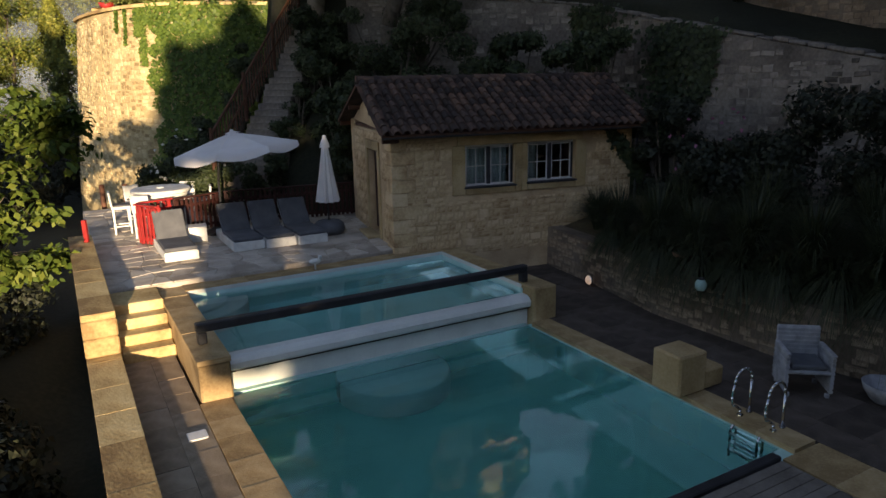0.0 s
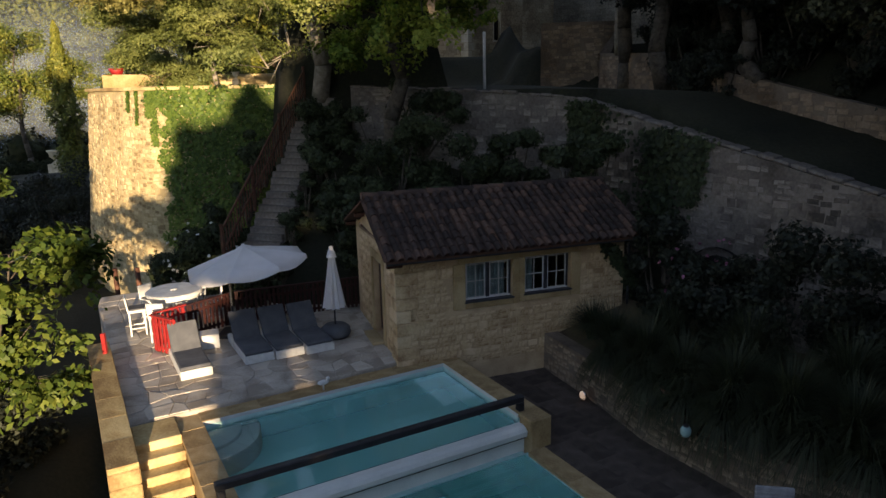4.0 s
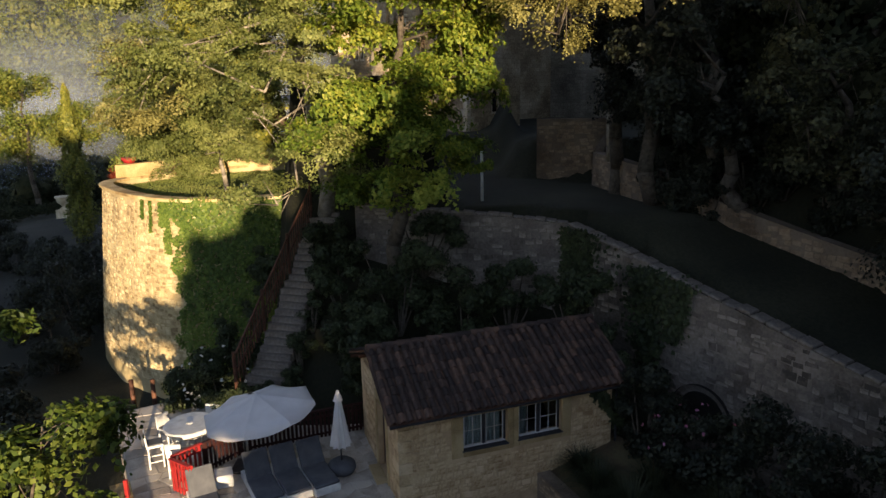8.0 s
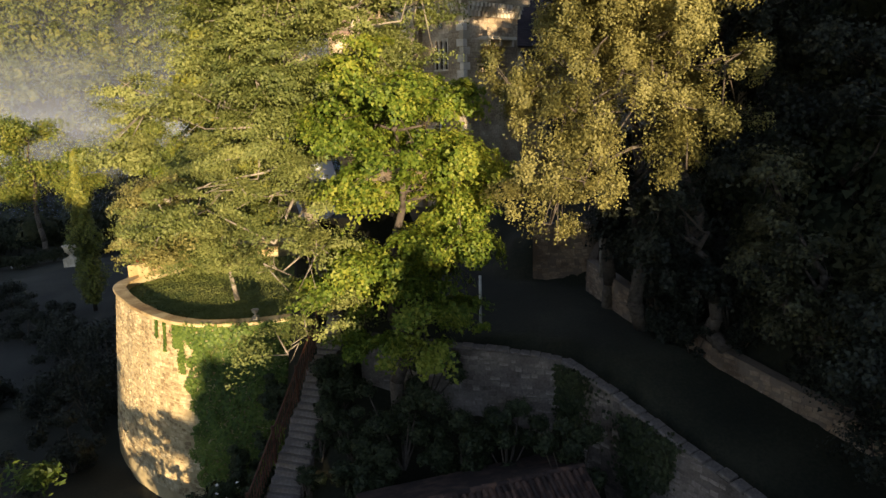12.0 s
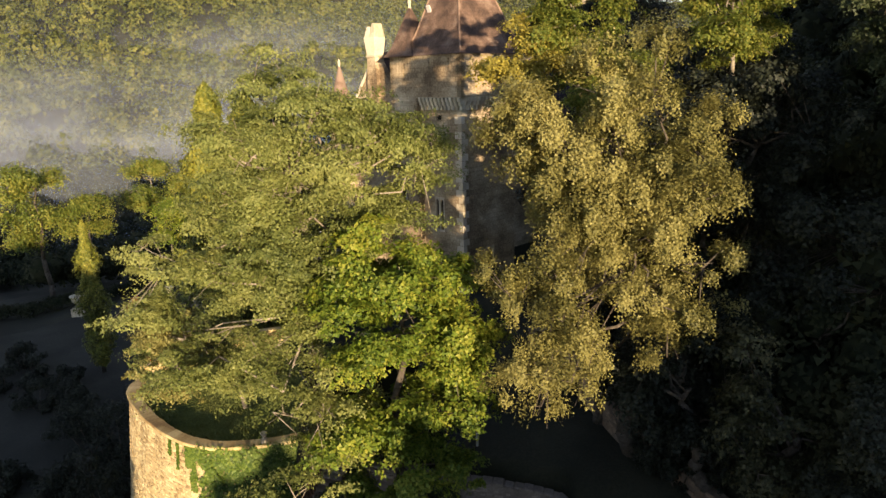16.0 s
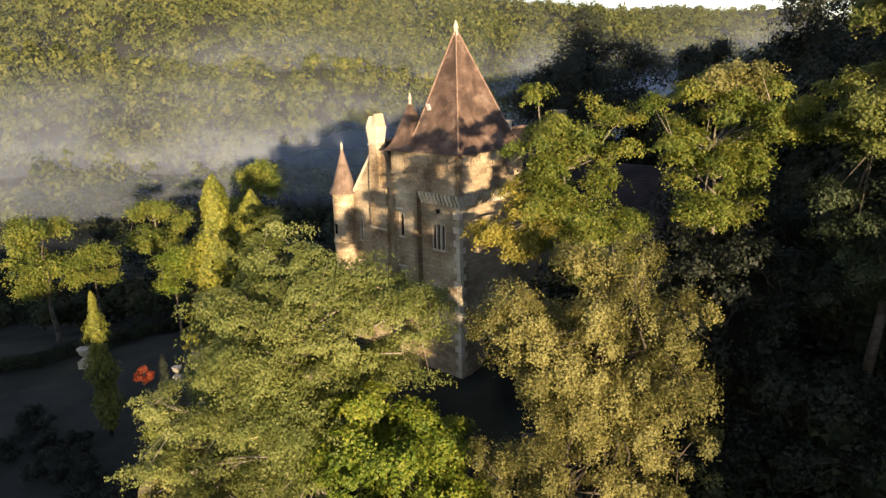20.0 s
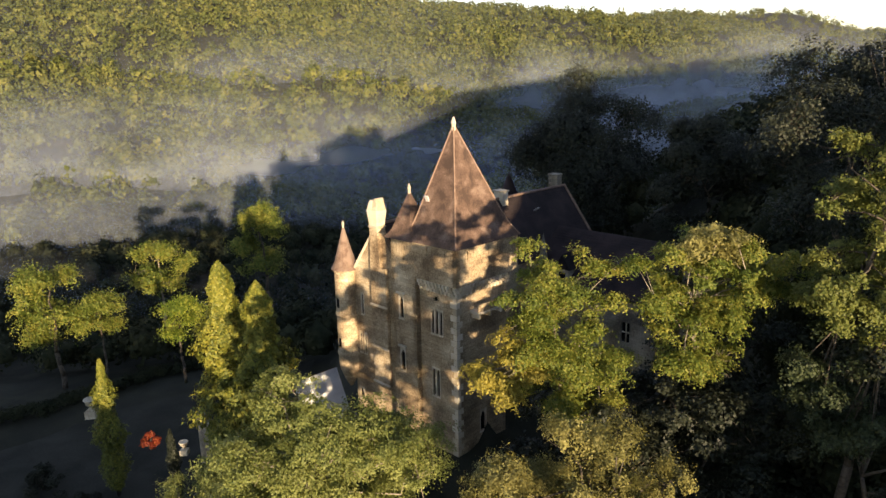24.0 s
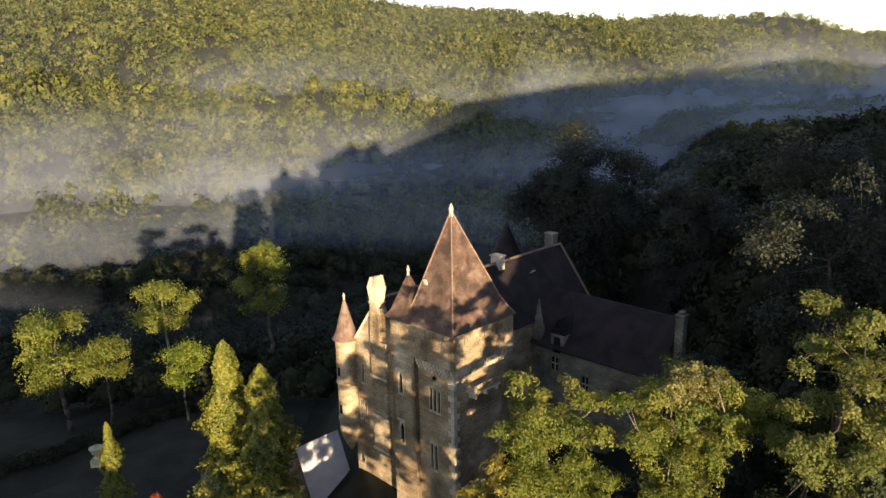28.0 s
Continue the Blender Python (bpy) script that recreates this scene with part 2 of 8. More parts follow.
wv, wb = n.nodes.new("ShaderNodeTexNoise"), n.nodes.new("ShaderNodeBump")
wv.inputs["Scale"].default_value, wv.inputs["Detail"].default_value = 2.2, 3
wb.inputs["Strength"].default_value, wb.inputs["Distance"].default_value = 0.12, 0.02
n.links.new(wv.outputs["Fac"], wb.inputs["Height"])
n.links.new(wb.outputs[0], n.nodes["Principled BSDF"].inputs["Normal"])
GLASS = glassy("window_glass", (0.9, 0.95, 0.95), 0.02, 1.45)


# ---- mesh helpers ----
def link_mesh(name, verts, faces, material, parent=None, label="", smooth=False):
    me = bpy.data.meshes.new(name)
    me.from_pydata([tuple(v) for v in verts], [], [tuple(f) for f in faces])
    me.materials.append(material)
    if smooth:
        me.polygons.foreach_set("use_smooth", [True] * len(me.polygons))
    me.update()
    ob = new(name, me)
    if parent:
        ob.parent = parent
    if label:
        ob["label"] = label
    return ob


def part(name, bm, material, parent=None, label="", smooth=False):
    me = bpy.data.meshes.new(name)
    bm.normal_update()
    bm.to_mesh(me)
    bm.free()
    me.materials.append(material)
    if smooth:
        me.polygons.foreach_set("use_smooth", [True] * len(me.polygons))
    ob = new(name, me)
    if parent:
        ob.parent = parent
    if label:
        ob["label"] = label
    return ob


def quads_mesh(name, pts, material, parent=None, label=""):
    """pts: array (n, corners, 3) of separate faces, quickly."""
    pts = np.asarray(pts, np.float32)
    k, w = pts.shape[:2]
    me = bpy.data.meshes.new(name)
    me.vertices.add(w * k)
    me.vertices.foreach_set("co", pts.reshape(-1))
    me.loops.add(w * k)
    me.loops.foreach_set("vertex_index", np.arange(w * k, dtype=np.int32))
    me.polygons.add(k)
    me.polygons.foreach_set("loop_start", np.arange(0, w * k, w, dtype=np.int32))
    me.polygons.foreach_set("loop_total", np.full(k, w, np.int32))
    me.materials.append(material)
    me.update(calc_edges=True)
    ob = new(name, me)
    if parent:
        ob.parent = parent
    if label:
        ob["label"] = label
    return ob


def box(bm, x0, x1, y0, y1, z0, z1, bev=0.0):
    r = bmesh.ops.create_cube(bm, size=1.0)
    vs = r["verts"]
    for v in vs:
        v.co = Vector(((x0 + x1) / 2 + v.co.x * (x1 - x0), (y0 + y1) / 2 + v.co.y * (y1 - y0), (z0 + z1) / 2 + v.co.z * (z1 - z0)))
    if bev:
        es = list({e for v in vs for e in v.link_edges})
        bmesh.ops.bevel(bm, geom=es, offset=bev, segments=1, affect="EDGES")
    return vs


def boxed(name, x0, x1, y0, y1, z0, z1, material, parent=None, label="", bev=0.015):
    bm = bmesh.new()
    box(bm, x0, x1, y0, y1, z0, z1, bev)
    return part(name, bm, material, parent, label)


def tube(bm, a, b, r0, r1=None, n=8):
    """A tapered rod from a to b."""
    a, b = Vector(a), Vector(b)
    d = b - a
    if d.length < 1e-6:
        return
    q = d.to_track_quat("Z", "Y").to_matrix()
    r1 = r0 if r1 is None else r1
    lo = [bm.verts.new(a + q @ Vector((r0 * math.cos(t), r0 * math.sin(t), 0))) for t in [2 * math.pi * i / n for i in range(n)]]
    hi = [bm.verts.new(b + q @ Vector((r1 * math.cos(t), r1 * math.sin(t), 0))) for t in [2 * math.pi * i / n for i in range(n)]]
    for i in range(n):
        bm.faces.new((lo[i], lo[(i + 1) % n], hi[(i + 1) % n], hi[i]))
    bm.faces.new(lo[::-1])
    bm.faces.new(hi)


def pipe(name, points, r, material, parent=None, label="", n=8):
    bm = bmesh.new()
    for a, b in zip(points, points[1:]):
        tube(bm, a, b, r, r, n)
    return part(name, bm, material, parent, label, True)


def lathe(bm, profile, n=24, cx=0.0, cy=0.0, a0=0.0, a1=2 * math.pi):
    """A turned shape from (radius, z) pairs."""
    full = abs(a1 - a0 - 2 * math.pi) < 1e-6
    k = n if full else n + 1
    rings = []
    for r, z in profile:
        rings.append([bm.verts.new((cx + r * math.cos(a0 + (a1 - a0) * i / n), cy + r * math.sin(a0 + (a1 - a0) * i / n), z)) for i in range(k)])
    for lo, hi in zip(rings, rings[1:]):
        for i in range(n):
            j = (i + 1) % k
            bm.faces.new((lo[i], lo[j], hi[j], hi[i]))
    return rings


def empty(name, m, label="", category="", group="", kind=""):
    ob = new(name)
    ob.matrix_world = m
    return tagged(ob, label, category, group, kind)


def smooth(a, b, v):
    t = np.clip((v - a) / (b - a), 0, 1)
    return t * t * (3 - 2 * t)


# ---- the frames of the place ----
POOL = pose(-3.42, 10.04, 0, 0, 0, 29.3)          # pool: u along the spill wall, v away from the first view
HOUSE = pose(-1.12, 15.87, 0, 0, 0, 19.0)         # pool house: front left corner
CASTLE = pose(1.85, 43.4, 0, 0, 0, 45.0)           # castle tower: nearest corner
TERR, DECK, COURT = 0.70, -0.10, 7.3
BAST = (-9.2, 34.2)


RAMP = [(-3.2, 25.3), (0.4, 24.46), (2.7, 24.0), (4.65, 23.5), (6.1, 21.6), (7.4, 19.5), (8.72, 17.6), (9.64, 15.95), (11.5, 13.2), (15, 9)]


def ground_z(x, y):
    """The height of the land: valley, slope, castle plateau, bank behind the pool house."""
    x, y = np.asarray(x, float), np.asarray(y, float)
    wob = 0.5 * np.sin(x * 0.21 + 1.3) * np.cos(y * 0.17) + 0.25 * np.sin(x * 0.53 + y * 0.41)
    left = -1.0 + 0.02 * (y - 40) - 6 * smooth(-10, -60, y) - 5 * smooth(-25, -120, x) * smooth(60, -20, y)
    plateau = COURT
    ramp = COURT - 0.32 * np.clip(24 - y, 0, 12) - 0.05 * np.clip(x - 4, 0, 10)
    low = np.full_like(x, -2.4)
    # left of the line x = edge the land is low
    h = left.copy()
    east = smooth(-15, -8.5, x) * smooth(25, 36, y)
    h = h + (plateau - h) * east
    inpool = smooth(-9.5, -8.0, x) * smooth(23.5, 20.5, y)
    h = h + (low - h) * inpool
    bank = smooth(-7.5, -5.5, x) * smooth(19.8, 20.4, y)
    hb = 0.7 + 1.04 * np.clip(y - 20.7, 0, 7) - 0.35 * smooth(1.6, 0.9, np.abs(x + 5.35 - 0.339 * (y - 23.85)))
    h = h + (np.minimum(hb, plateau) - h) * bank * smooth(28, 26.6, y) + (plateau - h) * bank * smooth(26.2, 27.2, y)
    # the ramp behind the grey retaining wall
    line = np.interp(x, [p[0] for p in RAMP], [p[1] for p in RAMP]) + 0.15
    behind = smooth(0.2, 0.9, y - line) * smooth(0.0, 1.5, x + 1)
    h = h + (ramp - h) * behind
    # the castle's own terrace, a wall's height above the ramp
    h = h + (9.2 - h) * smooth(33.6, 34.4, y + 0.2 * (x - 6)) * smooth(3.0, 4.5, x) + (9.0 - h) * smooth(37, 41, y) * smooth(-9, -6, x) * (x < 4.5)
    # wooded slope that climbs to the right from the upper wall
    edge = np.interp(y, [-40, 8, 12.5, 16.2, 19.1, 21, 23.8, 28.1, 33.5, 60, 90], [30, 21.9, 18.4, 15.9, 13.8, 12.2, 10.1, 8.2, 9.5, 16, 17])
    slope = np.clip(x - edge - 0.9, 0, None)
    h = h + (1.1 * smooth(0, 0.6, slope) * smooth(36, 30, y) + 26 * (1 - np.exp(-slope / 24)) * (0.12 + 0.88 * smooth(200, 75, y))) * smooth(-40, 5, y)
    # unseen rise added behind the first view, its heights fitted to the shade
    rise = np.interp(x + 0.287 * (y + 30), [-60, -8, -3, 9, 11, 14, 17, 23, 28, 34, 40, 60, 134, 242, 439], [2, 2, 2.6, 2.6, 8, 11, 13, 14, 22, 28, 32, 41, 71, 88, 108])
    back = smooth(-8, -24, y)
    h = h + (rise - h) * back * smooth(-64, -38, y)
    # valley falls away beyond the castle
    far = smooth(75, 150, y - 0.25 * x)
    h = h + (-12 - h) * far * smooth(90, 30, x - 0.22 * (y - 90))
    h = h + (-6 - h) * smooth(80, 200, y) * smooth(-20, -60, x)
    # the hill across the valley
    s = -0.75 * (x + 91) + 0.66 * (y - 357)
    al = 0.66 * (x + 91) + 0.75 * (y - 357)
    hill = 32 + 0.50 * s + 0.06 * al + 9 * np.sin(al * 0.011 + 1) + 5 * np.sin(al * 0.031 + s * 0.012)
    top = 128 + 14 * np.sin(al * 0.006 + 0.4) + 6 * np.sin(al * 0.017) - 0.012 * al
    top = top + np.interp(x / np.maximum(y, 50), [-0.6, -0.24, -0.144, -0.03, 0.15, 0.214, 0.28, 0.344, 0.425, 0.507, 0.57, 0.644, 0.8], [-29, -30, -27, -20, -17, -8, 3, 12, 12, 24, 12, 40, 40])
    hill = top - np.log1p(np.exp(np.clip((top - hill) / 22, -30, 30))) * 22
    h = np.maximum(h, np.where(y > 120, hill, -100))
    return h + wob * (0.15 + 0.85 * smooth(30, 90, np.hypot(x, y - 25)))


def stretch(n, near, far, centre):
    t = np.linspace(-1, 1, n)
    return centre + near * t * n / 2 * (1 - np.abs(t) ** 3) + np.sign(t) * far * np.abs(t) ** 5


gx, gy = stretch(240, 0.75, 2600, 0.0), stretch(240, 0.75, 2600, 25.0)
GX, GY = np.meshgrid(gx, gy, indexing="ij")
GZ = ground_z(GX, GY)
nx, ny = GX.shape
idx = np.arange(nx * ny).reshape(nx, ny)
faces = np.stack([idx[:-1, :-1], idx[1:, :-1], idx[1:, 1:], idx[:-1, 1:]], -1).reshape(-1, 4)
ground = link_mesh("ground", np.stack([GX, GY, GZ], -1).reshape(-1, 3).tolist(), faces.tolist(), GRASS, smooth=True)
tagged(ground, "grass and earth, darkened for shade, falling to a misty valley", "ground", kind="structure")


# ---- trees ----
def rand_dirs(rng, n):
    v = rng.normal(size=(n, 3))
    return v / np.linalg.norm(v, axis=1, keepdims=True)


def leaf_quads(rng, centres, normals, size, aspect=0.55, jitter=0.7):
    """One folded leaf spray, as a quad, at each centre; its face leans towards the normal."""
    k = len(centres)
    nrm = normals + jitter * rand_dirs(rng, k)
    nrm /= np.linalg.norm(nrm, axis=1, keepdims=True)
    a = np.cross(nrm, rand_dirs(rng, k))
    a /= np.linalg.norm(a, axis=1, keepdims=True) + 1e-9
    b = np.cross(nrm, a)
    s = size * rng.uniform(0.6, 1.3, (k, 1))
    tip, side = a * s, b * s * aspect
    return np.stack([centres - tip, centres + side + 0.1 * nrm * s, centres + tip, centres - side + 0.1 * nrm * s], 1)


def crown_points(rng, clumps, n, hollow=0.55):
    """Points and outward normals spread over the shells of many clumps (x, y, z, rx, rz)."""
    c = np.asarray(clumps, float)
    w = c[:, 3] ** 2
    pick = rng.choice(len(c), n, p=w / w.sum())
    d = rand_dirs(rng, n)
    r = rng.uniform(hollow, 1.0, (n, 1)) ** 0.6
    bump = 1 + 0.25 * np.sin(d[:, :1] * 5 + pick[:, None]) * np.cos(d[:, 1:2] * 6 + 2 * pick[:, None])
    sc = np.stack([c[pick, 3], c[pick, 3], c[pick, 4]], 1)
    return c[pick, :3] + d * r * bump * sc, d


def limbs(bm, rng, base, r0, clumps, top):
    """A bent trunk, and a bent, tapering limb from it to each of the clumps."""
    base, top = Vector(base), Vector(top)
    last, steps = base, 8
    spine = [base]
    for i in range(1, steps + 1):
        p = base.lerp(top, i / steps) + Vector((rng.normal(0, 0.14), rng.normal(0, 0.14), 0)) * (r0 / 0.25)
        tube(bm, last, p, r0 * (1 - 0.8 * (i - 1) / steps), r0 * (1 - 0.8 * i / steps), 8)
        last = p
        spine.append(p)
    for cx, cy, cz, rx, rz in clumps[::3]:
        tgt = Vector((cx, cy, cz))
        start = min(spine[2:], key=lambda s: (s - tgt + Vector((0, 0, 1.2))).length)
        start = start + (spine[min(spine.index(start) + 1, len(spine) - 1)] - start) * rng.uniform(0, 1)
        bend = 0.11 * (tgt - start).length
        k1 = start.lerp(tgt, 0.33) + Vector((rng.normal(0, bend), rng.normal(0, bend), rng.normal(0.1, bend)))
        k2 = start.lerp(tgt, 0.68) + Vector((rng.normal(0, bend), rng.normal(0, bend), rng.normal(0.1, bend)))
        for a, b, ra, rb in ((start, k1, 0.19, 0.13), (k1, k2, 0.13, 0.08), (k2, start.lerp(tgt, 0.92), 0.08, 0.03)):
            tube(bm, a, b, r0 * ra, r0 * rb, 6)
        for _ in range(3):
            end = tgt + Vector(rng.normal(0, 0.6, 3)) * rx * 0.8
            tube(bm, k2.lerp(tgt, 0.4), end, r0 * 0.05, r0 * 0.015, 4)


def crown_sprays(rng, clumps, sprays, per, size, radius, flat=0.22, droop=0.35, aspect=0.5, airy=0.5):
    """Leaves gathered in sprays, each a drooping tier at a twig's end, over the shells of many clumps."""
    c = np.asarray(clumps, float)
    w = c[:, 3] ** 2
    pick = rng.choice(len(c), sprays, p=w / w.sum())
    d = rand_dirs(rng, sprays)
    d[:, 2] = np.where(d[:, 2] < -0.6, -d[:, 2], d[:, 2])
    r = rng.uniform(airy, 1.0, (sprays, 1)) ** 0.6
    ctr = c[pick, :3] + d * r * np.stack([c[pick, 3], c[pick, 3], c[pick, 4]], 1)
    out = d * (1, 1, 0) + 0.25 * rand_dirs(rng, sprays) * (1, 1, 0)
    out /= np.linalg.norm(out, axis=1, keepdims=True) + 1e-9
    side = np.stack([-out[:, 1], out[:, 0], 0 * out[:, 0]], 1)
    tip = rng.normal(0, 0.25, sprays)
    R = radius * rng.uniform(0.55, 1.35, sprays)
    own = np.repeat(np.arange(sprays), per)
    n = len(own)
    rho, th = np.sqrt(rng.uniform(0, 1, n)), rng.uniform(0, 2 * np.pi, n)
    rho = rho * (0.8 + 0.2 * np.sin(3 * th + own))
    u, v = 1.25 * rho * np.cos(th), 0.8 * rho * np.sin(th)
    z = rng.normal(0, flat, n) - droop * rho ** 2 + tip[own] * u
    p = ctr[own] + (R[own] * u)[:, None] * out[own] + (R[own] * v)[:, None] * side[own]
    p[:, 2] += R[own] * z
    nrm = 0.9 * d[own] + 0.3 * out[own] * u[:, None] + (0, 0, 0.3)
    return ctr, leaf_quads(rng, p, nrm, size, aspect)


def tree(name, label, base, top, r0, clumps, leaves, size, material, bark=None, seed=1, category="tree", airy=0.5, aspect=0.5, group="", radius=0.55, flat=0.22, per=70, droop=0.35, corners=3, second=None):
    """A trunk with limbs to every clump and a crown of leafy sprays; second = (clumps, leaves, material) is a part of the crown in another colour."""
    rng = np.random.default_rng(seed)
    root = empty(name, pose(*base), label, category, group)
    rel = [(c[0] - base[0], c[1] - base[1], c[2] - base[2], c[3], c[4]) for c in clumps]
    bm = bmesh.new()
    limbs(bm, rng, (0, 0, 0), r0, rel, (top[0] - base[0], top[1] - base[1], top[2] - base[2]))
    ctr, q = crown_sprays(rng, rel, leaves // per, per, size, radius, flat, droop, aspect, airy)
    heads = np.array(rel)[::3, :3]
    for p in ctr[::5]:
        near = heads[np.argmin(((heads - p) ** 2).sum(1))]
        tube(bm, near, p, 0.09 * r0, 0.02 * r0, 3)
    part("trunk", bm, bark or BARK, root, smooth=True)
    quads_mesh("crown", q if corners == 4 else q[:, [0, 1, 3]], material, root)
    if second:
        rel = [(c[0] - base[0], c[1] - base[1], c[2] - base[2], c[3], c[4]) for c in second[0]]
        for c in rel:
            near = heads[np.argmin(((heads - np.array(c[:3])) ** 2).sum(1))]
            tube(bm2 := bmesh.new(), near, c[:3], 0.14 * r0, 0.04 * r0, 4)
            part("bough", bm2, bark or BARK, root, smooth=True)
        q = crown_sprays(rng, rel, second[1] // per, per, size, radius, flat, droop, aspect, airy)[1]
        quads_mesh("turning_shaded_leaves", q[:, [0, 1, 3]], second[2], root)
    return root


def scatter_clumps(seed, centre, radii, n, r, flat=0.7, shell=0.55, lump=0.15):
    """Clumps inside a large uneven ellipsoid."""
    rng = np.random.default_rng(seed)
    out = []
    for d in rand_dirs(rng, n):
        f = rng.uniform(shell, 1.0) ** 0.7
        rr = r * rng.uniform(0.65, 1.3)
        k = 1 + lump * math.sin(3 * d[0] + seed) * math.cos(4 * d[2] + seed)
        out.append((centre[0] + radii[0] * d[0] * f * k, centre[1] + radii[1] * d[1] * f * k, centre[2] + radii[2] * d[2] * f * k, rr, rr * flat))
    return out


def column_tree(name, label, base, height, radius, leaves, size, material, seed, taper=0.9):
    """A narrow upright conifer of overlapping sprays."""
    rng = np.random.default_rng(seed)
    root = empty(name, pose(*base), label, "tree")
    bm = bmesh.new()
    tube(bm, (0, 0, 0), (0, 0, height * 0.9), 0.18, 0.03, 8)
    part("trunk", bm, BARK, root, smooth=True)
    t = rng.uniform(0.03, 1, leaves) ** 0.8
    prof = np.sin(np.pi * np.clip(0.12 + 0.88 * t, 0, 1) ** taper) ** 0.7 * radius
    prof = np.maximum(prof * (0.8 + 0.2 * np.sin(t * 23 + seed)), 0.05)
    a = rng.uniform(0, 2 * np.pi, leaves)
    lump = 1 + 0.2 * np.sin(3 * a + t * 11 + seed) + 0.24 * np.sin(6 * a - t * 43 + seed) + 0.2 * np.sin(11 * a + t * 71)
    rr = prof * lump * rng.uniform(0.5, 1.0, leaves) ** 0.5
    p = np.stack([rr * np.cos(a), rr * np.sin(a), t * height], 1)
    d = np.stack([np.cos(a), np.sin(a), 0.6 + 0 * a], 1)
    q = leaf_quads(rng, p, d, size, 0.5)
    quads_mesh("crown", q, material, root)
    return root


def bush(name, label, centre, radii, leaves, size, material, seed, category="shrub", n=14, r=None):
    rng = np.random.default_rng(seed)
    r = r or 0.45 * min(radii)
    cl = scatter_clumps(seed, (0, 0, radii[2] * 0.9), radii, n, r, 0.8, 0.3)
    root = empty(name, pose(*centre), label, category)
    bm = bmesh.new()
    for c in cl[:9]:
        tube(bm, (0.05 * c[0], 0.05 * c[1], -0.3), c[:3], 0.05, 0.015, 5)
    part("stem", bm, BARK, root)
    p, d = crown_points(rng, cl, leaves, 0.3)
    p[:, 2] = np.maximum(p[:, 2], -0.1)
    quads_mesh("foliage", leaf_quads(rng, p, d, size * 1.15, 0.7)[:, [0, 1, 3]], material, root)
    return root


def lumpy(rng, n):
    """A small set of uneven canopy lumps for woods far off: unit meshes (verts, faces)."""
    out = []
    for k in range(n):
        bm = bmesh.new()
        bmesh.ops.create_icosphere(bm, subdivisions=1, radius=1.0)
        for v in bm.verts:
            p = v.co.copy()
            f = 1 + 0.34 * noise.noise(p * 1.7 + Vector((k * 7.1, 0, 0))) + 0.30 * noise.noise(p * 4.1 + Vector((0, k * 3.3, 0)))
            v.co = p * f
            if v.co.z < -0.3:
                v.co.z = -0.3 + (v.co.z + 0.3) * 0.3
        out.append((np.array([v.co[:] for v in bm.verts]), np.array([[v.index for v in f.verts] for f in bm.faces])))
        bm.free()
    return out


LUMPS = lumpy(None, 8)


def woods(name, label, spots, material, seed, tall=1.25, kind="stuff"):
    """spots: rows of x, y, z, radius. One mesh of uneven crowns."""
    rng = np.random.default_rng(seed)
    vs, fs, at = [], [], 0
    for x, y, z, r in spots:
        v, f = LUMPS[rng.integers(len(LUMPS))]
        a = rng.uniform(0, 2 * np.pi)
        c, s = math.cos(a), math.sin(a)
        w = np.stack([v[:, 0] * c - v[:, 1] * s, v[:, 0] * s + v[:, 1] * c, v[:, 2] * tall * rng.uniform(0.8, 1.3)], 1) * r + (x, y, z)
        vs.append(w)
        fs.append(f + at)
        at += len(v)
    vs, fs = np.concatenate(vs).astype(np.float32), np.concatenate(fs).astype(np.int32)
    me = bpy.data.meshes.new(name)
    me.vertices.add(len(vs))
    me.vertices.foreach_set("co", vs.reshape(-1))
    me.loops.add(3 * len(fs))
    me.loops.foreach_set("vertex_index", fs.reshape(-1))
    me.polygons.add(len(fs))
    me.polygons.foreach_set("loop_start", np.arange(0, 3 * len(fs), 3, dtype=np.int32))
    me.polygons.foreach_set("loop_total", np.full(len(fs), 3, np.int32))
    me.materials.append(material)
    me.update(calc_edges=True)
    return tagged(new(name, me), label, "woods", kind=kind)



def leafy_woods(name, label, spots, material, seed, leaves, size, tall=1.2, lumps=0.22, corners=4):
    """spots: rows of x, y, z, radius. Uneven crowns of leaf sprays over dark cores, in one mesh."""
    rng = np.random.default_rng(seed)
    sp = np.asarray(spots, float)
    k = len(sp)
    own = np.repeat(np.arange(k), leaves)
    d = rand_dirs(rng, k * leaves)
    d[:, 2] = np.abs(d[:, 2]) * 1.1 - 0.3
    ph = rng.uniform(0, 6.28, (k, 3))[own]
    lump = 1 + lumps * np.sin(4 * d[:, 0] + ph[:, 0]) + lumps * np.sin(5 * d[:, 1] + ph[:, 1]) * np.cos(4 * d[:, 2] + ph[:, 2])
    r = sp[own, 3] * lump * rng.uniform(0.72, 1.0, k * leaves)
    hgt = (tall * rng.uniform(0.8, 1.35, k))[own]
    p = sp[own, :3] + np.stack([d[:, 0] * r, d[:, 1] * r, d[:, 2] * r * hgt], 1)
    q = leaf_quads(rng, p, d * 1.2, (size * sp[own, 3])[:, None], 0.62, 0.45)
    return tagged(quads_mesh(name, q if corners == 4 else q[:, [0, 1, 3]], material), label, "woods", kind="stuff")


# forest across the valley
rng = np.random.default_rng(5)
spots = []
while len(spots) < 10500:
    d = rng.uniform(215, 1250)
    a = radians(rng.uniform(-40, 40))
    if rng.random() < min(1, d / 420) / (1 + (d / 600) ** 2.2):
        spots.append((d * math.sin(a), d * math.cos(a), 0, rng.uniform(2.0, 4.3) * (0.75 + d / 640)))
